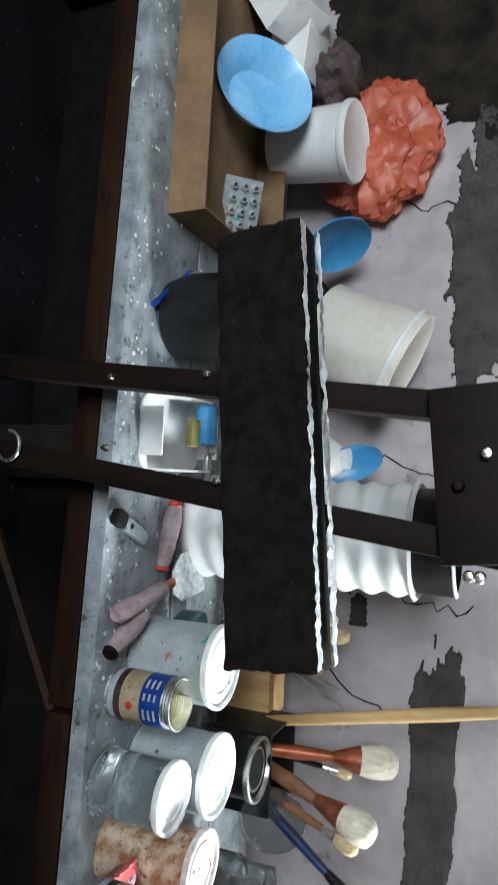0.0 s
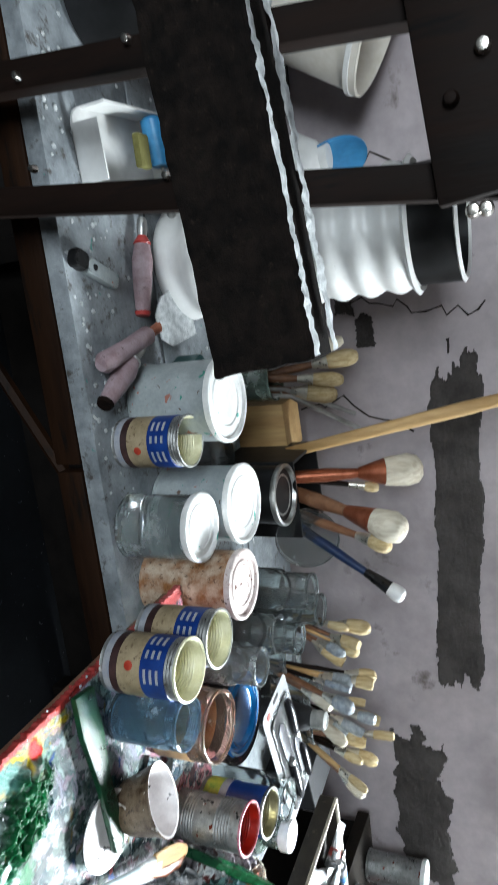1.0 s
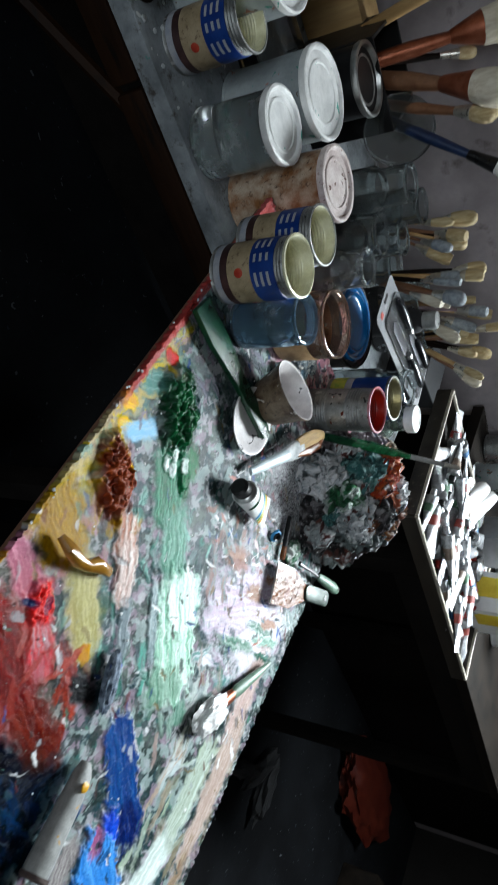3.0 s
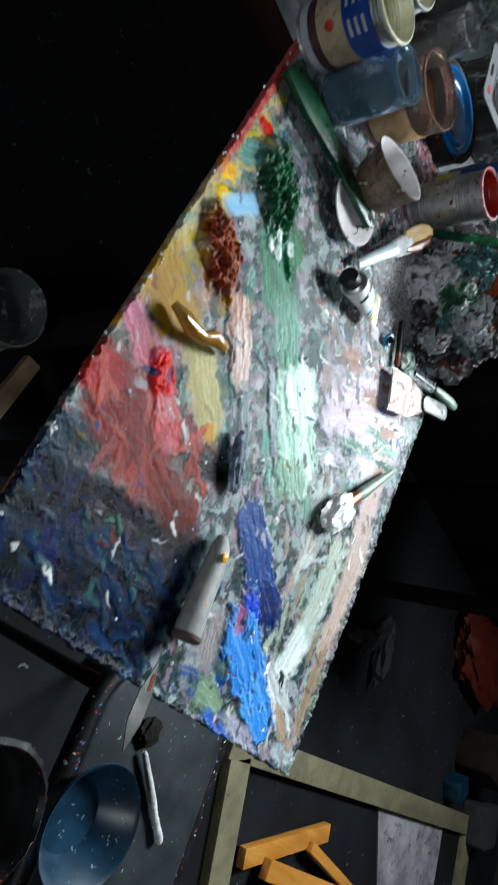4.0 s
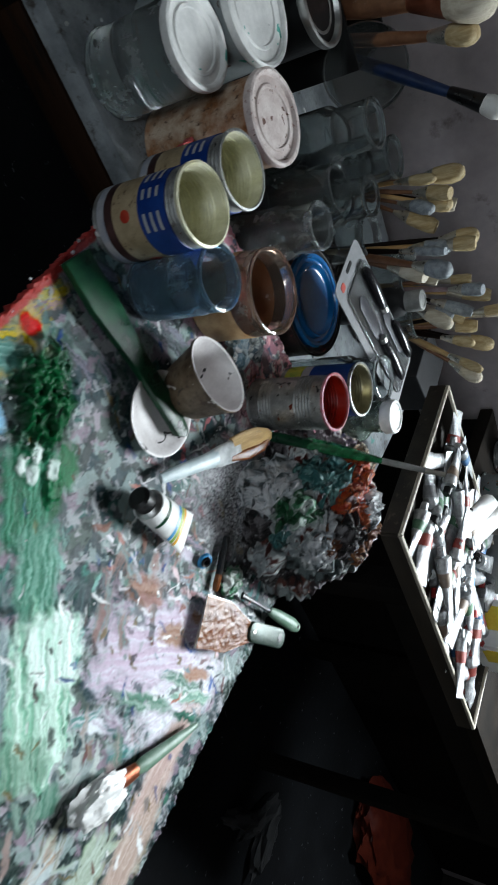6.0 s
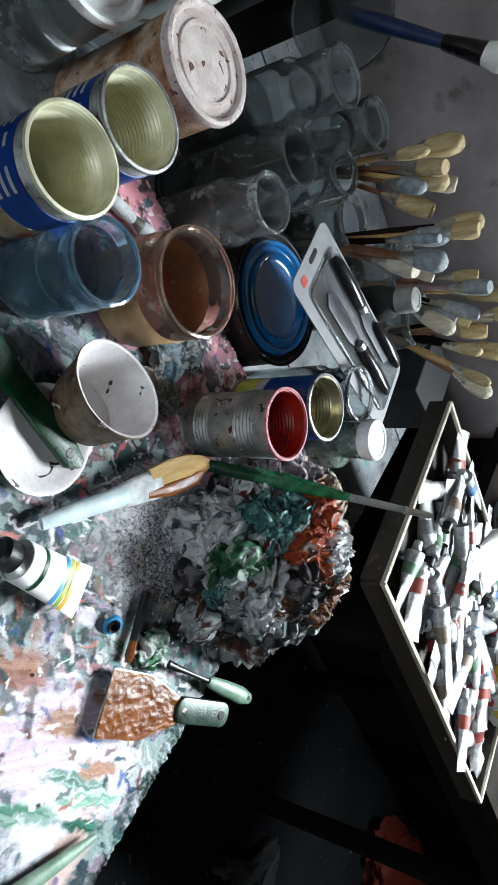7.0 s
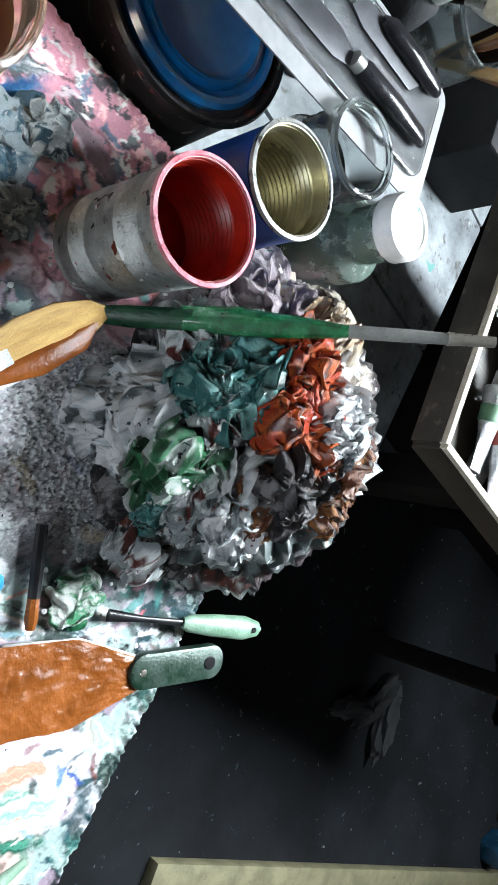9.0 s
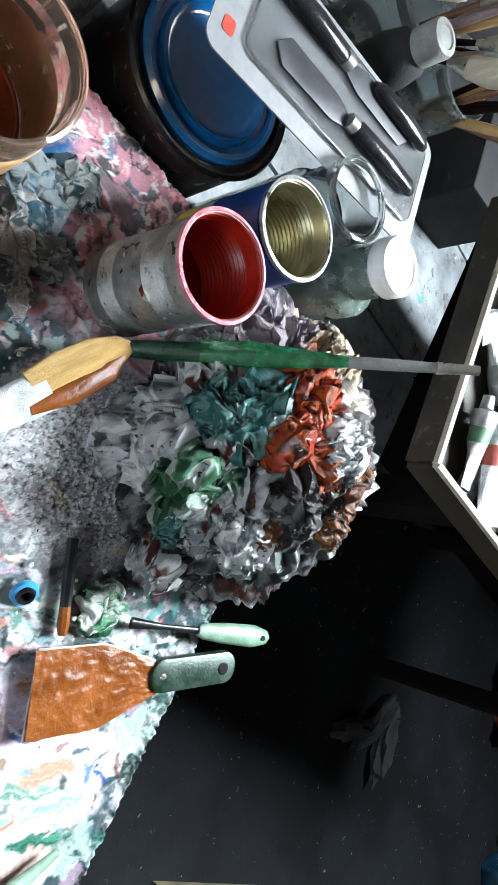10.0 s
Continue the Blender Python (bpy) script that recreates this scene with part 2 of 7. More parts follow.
M_SEAT = surf("grey_vinyl_seat", C("1c2124"), C("2a3034"), 0.09, 0.5, bump=0.2, spots=(C("7d8a90"),), spot_size=0.008, spot_amount=0.15, spec=0.25)
M_SEATEDGE = surf("paint_flecked_black_edge", C("0e0e0f"), C("181819"), 0.02, 0.4, bump=0.3, spots=(C("c9c9c6"), C("2a6ab0"), C("8a2f28")), spot_size=0.01, spot_amount=0.35, spec=0.25)
M_BUCKET = surf("blue_spattered_basin", C("06202f"), C("0b3147"), 0.06, 0.35, bump=0.1, spots=(C("6f8a96"),), spot_size=0.008, spot_amount=0.25)
M_UMBER = surf("brown_paint_on_blade", C("5c3010"), C("78431c"), 0.03, 0.24, bump=0.35, dirt=C("8a6248"), dirt_amount=0.2, spec=0.3)
M_GREENH = surf("green_stained_metal", C("122a1e"), C("3c4a44"), 0.02, 0.35, metal=0.3, bump=0.2, dirt=C("8a4a24"), dirt_amount=0.15)
M_DKGREEN = surf("dark_green_enamel", C("06281a"), C("0e4428"), 0.02, 0.3, bump=0.3, coat=0.05, spec=0.25)
M_MINT = surf("mint_handle", C("5c7a66"), C("7c9484"), 0.02, 0.4, bump=0.3, dirt=C("2c3c34"), dirt_amount=0.15)
M_FERR = surf("brass_pale_ferrule", C("b9b5aa"), C("d4d0c6"), 0.01, 0.3, metal=0.8, bump=0.1)
M_OCHREBR = surf("ochre_loaded_bristle", C("a9854a"), C("c6a262"), 0.004, 0.5, bump=0.9, stretch=(0.12, 1, 1))
M_GREYBR = surf("grey_brush_paint", C("7f868c"), C("a8b0b6"), 0.01, 0.4, bump=0.7, dirt=C("4c555c"), dirt_amount=0.3)
M_ICE = surf("pale_blue_handle", C("a9b9be"), C("c6d2d4"), 0.02, 0.35, bump=0.2)
M_TABLETOP = surf("shade_dark_tabletop", C("15120f"), C("241e19"), 0.06, 0.7, bump=0.3, spec=0.12)
# Paper and bag tones darkened: the dimness near the floor is in the colour.
M_DIMPAPER = surf("darkened_paper", C("1c1d1f"), C("2c2d30"), 0.03, 0.8, bump=0.3)
M_DIMORANGE = surf("orange_bag_in_shade", C("461208"), C("581c0a"), 0.06, 0.5, bump=0.2)
M_TAN = surf("tan_paper_label", C("a07a50"), C("c2a078"), 0.02, 0.5, bump=0.1, dirt=C("5a3c24"), dirt_amount=0.25)

# ---- shapes ----


def part(name, bm, material, parent=None, label="", smooth=True):
    """Links a bmesh as one mesh object under a thing or a part."""
    me = bpy.data.meshes.new(name)
    bm.normal_update()
    bm.to_mesh(me)
    bm.free()
    if smooth:
        me.shade_smooth()
        me.set_sharp_from_angle(angle=radians(40))
    me.materials.append(material)
    ob = new(name, me)
    if parent:
        ob.parent = parent
    if label:
        tagged(ob, label)
    return ob


def thing(name, label, category, place=(0, 0, 0), turn=(0, 0, 0), group="", kind=""):
    ob = new(name)
    ob.empty_display_size = 0.02
    ob.matrix_world = pose(*place, *turn)
    return tagged(ob, label, category, group, kind)


def lathe(profile, seg=48, wobble=0.0, seed=0):
    """A turned body from (radius, height) pairs; radius 0 closes it."""
    bm = bmesh.new()
    rng = random.Random(seed)
    lump = [1 + wobble * rng.uniform(-1, 1) for _ in range(seg)]
    lump = [(lump[i - 1] + lump[i] + lump[(i + 1) % seg]) / 3 for i in range(seg)]
    rings = []
    for r, z in profile:
        if r < 1e-6:
            rings.append([bm.verts.new((0, 0, z))])
        else:
            rings.append([bm.verts.new((r * lump[i] * math.cos(2 * math.pi * i / seg), r * lump[i] * math.sin(2 * math.pi * i / seg), z)) for i in range(seg)])
    for a, b in zip(rings, rings[1:]):
        for i in range(seg):
            j = (i + 1) % seg
            if len(a) == 1 and len(b) > 1:
                bm.faces.new((a[0], b[j], b[i]))
            elif len(b) == 1 and len(a) > 1:
                bm.faces.new((a[i], a[j], b[0]))
            elif len(a) > 1:
                bm.faces.new((a[i], a[j], b[j], b[i]))
    bmesh.ops.recalc_face_normals(bm, faces=bm.faces)
    return bm


def sweep(points, radii, seg=12, flat=1.0):
    """A round or flattened rod along points."""
    bm = bmesh.new()
    pts = [Vector(p) for p in points]
    if isinstance(radii, (int, float)):
        radii = [radii] * len(pts)
    rings = []
    for i, p in enumerate(pts):
        d = (pts[min(i + 1, len(pts) - 1)] - pts[max(i - 1, 0)]).normalized()
        side = d.cross(Vector((0, 0, 1)))
        side = side.normalized() if side.length > 1e-3 else Vector((1, 0, 0))
        up = side.cross(d)
        rings.append([bm.verts.new(p + radii[i] * (side * math.cos(a) + up * flat * math.sin(a))) for a in (2 * math.pi * k / seg for k in range(seg))])
    for a, b in zip(rings, rings[1:]):
        for k in range(seg):
            bm.faces.new((a[k], a[(k + 1) % seg], b[(k + 1) % seg], b[k]))
    bm.faces.new(rings[0][::-1])
    bm.faces.new(rings[-1])
    bmesh.ops.recalc_face_normals(bm, faces=bm.faces)
    return bm


def slab(outline, thick, bevel=0.0, segments=2):
    """A flat piece with the outline (x, y), from z 0 up to thick."""
    bm = bmesh.new()
    f = bm.faces.new([bm.verts.new((x, y, 0)) for x, y in outline])
    up = bmesh.ops.extrude_face_region(bm, geom=[f])["geom"]
    bmesh.ops.translate(bm, verts=[v for v in up if isinstance(v, bmesh.types.BMVert)], vec=(0, 0, thick))
    bmesh.ops.recalc_face_normals(bm, faces=bm.faces)
    if bevel:
        bmesh.ops.bevel(bm, geom=bm.edges[:], offset=bevel, segments=segments, profile=0.6, affect="EDGES")
    return bm


def block(sx, sy, sz, bevel=0.003, base=True):
    bm = slab(((-sx / 2, -sy / 2), (sx / 2, -sy / 2), (sx / 2, sy / 2), (-sx / 2, sy / 2)), sz, bevel)
    if not base:
        bmesh.ops.translate(bm, verts=bm.verts, vec=(0, 0, -sz / 2))
    return bm


def moved(bm, m):
    bmesh.ops.transform(bm, matrix=m, verts=bm.verts)
    return bm


def joined(*some):
    """One bmesh out of several pieces of the same part."""
    out = bmesh.new()
    for bm in some:
        me = bpy.data.meshes.new("piece")
        bm.to_mesh(me)
        bm.free()
        out.from_mesh(me)
        bpy.data.meshes.remove(me)
    return out


def rounded(sx, sy, r, n=6):
    pts = []
    for cx, cy, a0 in ((sx / 2 - r, sy / 2 - r, 0), (-sx / 2 + r, sy / 2 - r, 90), (-sx / 2 + r, -sy / 2 + r, 180), (sx / 2 - r, -sy / 2 + r, 270)):
        pts += [(cx + r * math.cos(radians(a0 + 90 * k / n)), cy + r * math.sin(radians(a0 + 90 * k / n))) for k in range(n + 1)]
    return pts


def roughen(bm, amount, size, seed=0.0, sharp=False):
    """Pushes the points of a mesh in and out with noise."""
    bm.normal_update()
    off = Vector((seed * 7.3, seed * 3.1, seed * 5.7))
    for v in bm.verts:
        q = v.co / size + off
        k = noise.noise(q) + 0.5 * noise.noise(q * 2.3) + 0.3 * noise.noise(q * 5.1)
        if sharp:
            k = 1 - 2.2 * abs(k)
        v.co += v.normal * amount * k
    return bm


def crumpled(size, squash, seed, detail=3, amount=0.35):
    """A crumpled lump, resting at z 0."""
    bm = bmesh.new()
    bmesh.ops.create_icosphere(bm, subdivisions=detail, radius=1.0)
    bm.normal_update()
    for v in bm.verts:
        q = v.co * 1.3 + Vector((seed * 1.7, seed * 2.9, seed))
        k = 1 - 1.6 * abs(noise.noise(q)) + 0.5 * noise.noise(q * 2.7) + 0.3 * noise.noise(q * 6)
        v.co *= 1 + amount * k
    bmesh.ops.scale(bm, vec=(size, size, size * squash), verts=bm.verts)
    low = min(v.co.z for v in bm.verts)
    bmesh.ops.translate(bm, verts=bm.verts, vec=(0, 0, -low * 0.85))
    return bm


class Grain:
    """Smooth value noise over the plane, for whole arrays at once."""

    def __init__(self, seed):
        self.t = np.random.RandomState(seed).rand(256, 256)

    def at(self, x, y):
        i, j = np.floor(x).astype(int), np.floor(y).astype(int)
        u, v = x - i, y - j
        u, v = u * u * (3 - 2 * u), v * v * (3 - 2 * v)
        t, i, j, k, m = self.t, i % 256, j % 256, (i + 1) % 256, (j + 1) % 256
        return (t[i, j] * (1 - u) + t[k, j] * u) * (1 - v) + (t[i, m] * (1 - u) + t[k, m] * u) * v

    def sum(self, x, y, octaves=4):
        total, weight = 0, 0
        for o in range(octaves):
            total, weight = total + self.at(x * 2**o + 17 * o, y * 2**o + 31 * o) / 1.7**o, weight + 1 / 1.7**o
        return total / weight


def smooth_step(x, a, b):
    x = np.clip((x - a) / (b - a), 0, 1)
    return x * x * (3 - 2 * x)


def painted(me, colours):
    """Stores one colour a point as the attribute that the paint materials read."""
    at = me.attributes.new("paint", "FLOAT_COLOR", "POINT")
    at.data.foreach_set("color", np.concatenate([colours, np.ones((len(colours), 1))], 1).astype(np.float32).ravel())

# ---- the room ----
FLOOR_X, FLOOR_Y = (-2.7, 4.0), (-2.3, 1.14)


def plain(name, sx, sy, sz, place, material, label, category, cuts=0, rough_by=0.0):
    bm = bmesh.new()
    bmesh.ops.create_cube(bm, size=1)
    bmesh.ops.scale(bm, vec=(sx, sy, sz), verts=bm.verts)
    if cuts:
        bmesh.ops.subdivide_edges(bm, edges=bm.edges[:], cuts=cuts, use_grid_fill=True)
        roughen(bm, rough_by, 0.35)
    ob = part(name, bm, material, smooth=cuts > 0)
    ob.location = place
    return tagged(ob, label, category, kind="structure")


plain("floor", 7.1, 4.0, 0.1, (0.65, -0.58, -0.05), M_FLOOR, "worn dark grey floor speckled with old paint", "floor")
# Ceiling and outer walls are coloured dark so little light bounces back.
plain("ceiling", 7.1, 4.0, 0.1, (0.65, -0.58, 3.15), M_CEIL, "ceiling coloured dark to keep bounced light low", "ceiling")
plain("wall_left", 0.2, 4.0, 3.1, (-2.8, -0.58, 1.55), M_HOLE, "masonry wall coloured dark to keep bounced light low", "wall")


def wall_with_opening(name, length, along, place, hole, label, material=None):
    """A wall of four blocks round a window opening; hole: start, end, sill and head along the wall."""
    a, b, lo, hi = hole
    bms = []
    for s0, s1, z0, z1 in ((0, a, 0, 3.1), (b, length, 0, 3.1), (a, b, 0, lo), (a, b, hi, 3.1)):
        bm = block(s1 - s0, 0.2, z1 - z0, 0.0)
        bms.append(moved(bm, Matrix.Translation(((s0 + s1) / 2, 0, z0))))
    ob = part(name, joined(*bms), material or M_WALL, smooth=False)
    ob.matrix_world = Matrix.Translation(place) @ pose(0, 0, 0, 0, 0, along)
    return tagged(ob, label, "wall", kind="structure")


wall_with_opening("wall_back", 6.9, 0, (-2.7, 1.24, 0), (3.27, 4.37, 1.62, 2.46), "flaking grey plaster wall behind the workbench")
wall_with_opening("wall_front", 6.9, 0, (-2.7, -2.4, 0), (0.25, 1.65, 1.52, 2.48), "unseen front wall coloured dark to limit bounce, with the fill window", M_DIM)
plain("wall_right", 0.2, 3.6, 3.1, (4.1, -0.58, 1.55), M_DIM, "plaster wall coloured dark to limit bounced light", "wall")
# Near-black sheet over the lower wall paints in the shade under the bench.
plain("dado", 6.6, 0.006, 0.70, (0.6, 1.1365, 0.35), M_DKWOOD, "near-black sheet painting in the shade below the bench", "dado")


def window(name, place, turn, wide, high):
    w = thing(name, "wooden window frame with a daylight lamp in the opening", "window", place, turn, kind="structure")
    for x in (-wide / 2 + 0.03, 0, wide / 2 - 0.03):
        part("mullion", moved(block(0.05, 0.06, high, 0.004), Matrix.Translation((x, 0, 0))), M_FRAME, w, smooth=False)
    for z in (0, high - 0.05):
        part("rail", moved(block(wide, 0.05, 0.05, 0.004), Matrix.Translation((0, 0, z))), M_FRAME, w, smooth=False)


window("window_1", (1.12, 1.20, 1.62), (0, 0, 0), 1.1, 0.84)
# Unseen window built around the added fill lamp.
window("fill_window", (-1.75, -2.36, 1.52), (0, 0, 0), 1.4, 0.96)


def plaster_loss(cx, cz, wide, high, seed, material=M_PATCH, turn=0):
    """A ragged patch where the plaster has come off, a shallow relief on the wall."""
    n, m = 150, 60
    gr = Grain(seed)
    u, v = np.meshgrid(np.linspace(-0.5, 0.5, n), np.linspace(-0.5, 0.5, m), indexing="ij")
    shape = 1 - np.maximum(np.abs(u) * 2.3, np.abs(v) * 2.6) + 0.9 * (gr.sum(u * 9 + 40, v * 4 + 40, 4) - 0.5)
    depth = 0.004 + 0.007 * gr.sum(u * 40 + 9, v * 20 + 9, 3)
    ids = -np.ones((n, m), int)
    inside = shape > 0
    bm = bmesh.new()
    vs = {}
    for i in range(n - 1):
        for j in range(m - 1):
            quad = ((i, j), (i + 1, j), (i + 1, j + 1), (i, j + 1))
            if all(inside[q] for q in quad):
                f = []
                for q in quad:
                    if q not in vs:
                        edge = not all(inside[max(0, min(n - 1, q[0] + a)), max(0, min(m - 1, q[1] + b))] for a in (-1, 0, 1) for b in (-1, 0, 1))
                        jog = (gr.t[q[0] % 256, q[1] % 256] - 0.5, gr.t[q[1] % 256, q[0] % 256] - 0.5) if edge else (0, 0)
                        vs[q] = bm.verts.new(((u[q] + 0.9 * jog[0] / n) * wide, -0.0005 if edge else -depth[q], (v[q] + 0.9 * jog[1] / m) * high))
                    f.append(vs[q])
                bm.faces.new(f)
    ob = part("plaster_loss", bm, material)
    ob.matrix_world = pose(cx, 1.14, cz, 0, turn, 0)
    return tagged(ob, "ragged dark patch of bare mortar in the plaster", "wall patch", kind="structure")


plaster_loss(-1.42, 1.235, 0.62, 0.20, 3)
plaster_loss(-0.20, 1.145, 0.86, 0.13, 5, turn=3)
plaster_loss(0.52, 1.02, 0.5, 0.16, 8)
plaster_loss(-1.72, 1.24, 0.26, 0.09, 11)
plaster_loss(-0.74, 0.94, 0.09, 0.05, 13)
plaster_loss(-0.66, 0.98, 0.08, 0.05, 14)
plaster_loss(-1.31, 1.02, 0.06, 0.05, 15)
# Big dark patch laid on the wall in place of a dark recess.
plaster_loss(-2.25, 1.08, 1.1, 0.75, 17, M_HOLE)


def crack(seed, start, steps):
    rng = random.Random(seed)
    x, z = start
    pts = [(x, 1.1385, z)]
    for _ in range(steps):
        x, z = x + rng.uniform(-0.018, 0.024), z + rng.uniform(0.008, 0.035)
        pts.append((x, 1.1385, z))
    ob = part("crack", sweep(pts, [0.0012 + 0.0012 * rng.random() for _ in pts], 5), M_HOLE)
    tagged(ob, "thin dark crack in the wall plaster", "crack", kind="structure")


crack(1, (-0.72, 0.95), 14)
crack(2, (-1.02, 0.98), 12)
crack(3, (-0.5, 0.82), 12)
crack(4, (-1.6, 1.0), 12)

# ---- workbench ----
bench = thing("workbench", "long wooden workbench with a grey paint-crusted top", "workbench", (0, 0, 0))
for k, (y0, y1) in enumerate(((0.478, 0.70), (0.704, 0.92), (0.924, 1.135))):
    bm = moved(block(2.95, y1 - y0, 0.03, 0.003), Matrix.Translation((-1.075, (y0 + y1) / 2, 0.72)))
    part("plank", bm, M_BENCH, bench)
part("front_rail", moved(block(2.0, 0.03, 0.045, 0.004), Matrix.Translation((-1.55, 0.490, 0.675))), M_EDGE, bench)
part("front_rail", moved(block(0.88, 0.03, 0.045, 0.004), Matrix.Translation((-0.1, 0.490, 0.674))), M_EDGE, bench)
# Legs and back rail carry the under-bench shade in their colour.
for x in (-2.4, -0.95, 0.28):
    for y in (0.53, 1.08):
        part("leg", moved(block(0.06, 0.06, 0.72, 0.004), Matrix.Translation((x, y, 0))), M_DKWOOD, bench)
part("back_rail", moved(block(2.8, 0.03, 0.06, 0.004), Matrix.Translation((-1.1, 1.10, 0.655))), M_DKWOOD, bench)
part("brace", sweep([(-0.9, 0.56, 0.40), (-0.42, 0.56, 0.67)], 0.011, 6), M_EDGE, bench, "dark wooden diagonal brace")

# dried drips and scraps of paint along the bench edge
rng = random.Random(5)
bits = []
for _ in range(260):
    x = rng.uniform(-1.9, -0.4)
    y = 0.485 + abs(rng.gauss(0, 0.05)) if rng.random() < 0.6 else rng.uniform(0.49, 1.0)
    s = rng.uniform(0.001, 0.004)
    bits.append(moved(crumpled(s, 0.45, rng.random() * 50, 1), Matrix.Translation((x, y, 0.7495))))
tagged(part("dried_paint_scraps", joined(*bits), M_CRUST), "crumbs of dried white paint on the bench top", "paint crumbs", kind="stuff")

# ---- easel in front of the bench ----
easel = thing("easel", "dark wooden studio easel with a blackened ledge", "easel", (0, 0, 0))


def post(x0, x1, z1):
    """An upright with square section, leaning a little."""
    bm = block(0.034, 0.034, z1, 0.003)
    for v in bm.verts:
        v.co.x += x0 + (x1 - x0) * v.co.z / z1
    return moved(bm, Matrix.Translation((0, 0.41, 0)))


part("post", post(-1.118, -0.935, 1.75), M_EASEL, easel)
part("post", post(-1.005, -0.765, 1.75), M_EASEL, easel)
LEAN = Matrix.Translation((-0.934, 0, 1.003)) @ pose(0, 0, 0, 0, -5.6, 0)
bm = block(0.522, 0.024, 0.106, 0.004)
bmesh.ops.subdivide_edges(bm, edges=[e for e in bm.edges if e.calc_length() > 0.08], cuts=40, use_grid_fill=True)
ledge = part("ledge_board", roughen(moved(bm, LEAN @ Matrix.Translation((0, 0.345, 0))), 0.003, 0.02), M_SHELF, easel, "black paint-caked ledge board")
for y, z, w in ((0.338, 0.107, 0.016), (0.374, 0.114, 0.022)):
    bm = bmesh.new()
    bmesh.ops.create_grid(bm, x_segments=160, y_segments=5, size=0.5)
    bmesh.ops.scale(bm, vec=(0.515, w, 1), verts=bm.verts)
    for v in bm.verts:
        q = v.co * 45 + Vector((y * 90, 0, 0))
        v.co.z = 0.005 + 0.0025 * noise.noise(q) + 0.0025 * noise.noise(q * 3)
        v.co.y *= 1 + 0.15 * noise.noise(q * 0.7)
    part("paint_crust", moved(bm, LEAN @ Matrix.Translation((0, y, z))), M_CRUST, ledge, "ridge of dried white paint")
part("ledge_tray", moved(block(0.522, 0.055, 0.016, 0.003), LEAN @ Matrix.Translation((0, 0.362, 0.094))), M_SHELF, easel)
cross = part("cross_board", moved(block(0.195, 0.022, 0.075, 0.003), Matrix.Translation((-0.905, 0.385, 1.245)) @ pose(0, 0, 0, 0, -6, 0)), M_EASEL, easel)
for x, z in ((-0.93, 1.30), (-0.80, 1.285), (-0.80, 1.296), (-0.895, 1.272)):
    part("bolt", moved(lathe([(0, 0.012), (0.005, 0.011), (0.007, 0.006), (0.007, 0), (0, 0)], 12), Matrix.Translation((x, 0.374, z)) @ pose(0, 0, 0, 90)), M_BOLT if x != -0.895 else M_EASEL, cross)
part("cross_board", moved(block(0.26, 0.022, 0.05, 0.003), Matrix.Translation((-1.03, 0.385, 0.30))), M_EASEL, easel)
for x, z in ((-1.03, 0.80), (-0.93, 0.80), (-1.03, 0.95), (-0.89, 0.975)):
    part("bolt", moved(lathe([(0, 0.01), (0.004, 0.009), (0.005, 0.004), (0.005, 0), (0, 0)], 10), Matrix.Translation((x, 0.392, z)) @ pose(0, 0, 0, 90)), M_BOLT, easel)
part("foot", moved(block(0.05, 0.62, 0.05, 0.004), Matrix.Translation((-1.11, 0.20, 0))), M_EASEL, easel)
part("foot", moved(block(0.05, 0.62, 0.05, 0.004), Matrix.Translation((-1.0, 0.20, 0))), M_EASEL, easel)
hook = [(-0.93 + 0.022 * math.cos(a), 0.385, 0.63 + 0.022 * math.sin(a)) for a in (radians(k * 20 - 60) for k in range(13))]
part("wire_hook", sweep(hook, 0.003, 8), M_STEEL, easel, "bent steel wire hook")

# ---- the painter's palette: a board thick with layers of oil paint ----
TOP = 0.83
NL, NR, FR, FL = (Vector(p) for p in ((-0.302, -0.356), (0.195, -0.331), (0.184, 0.528), (-0.354, 0.512)))


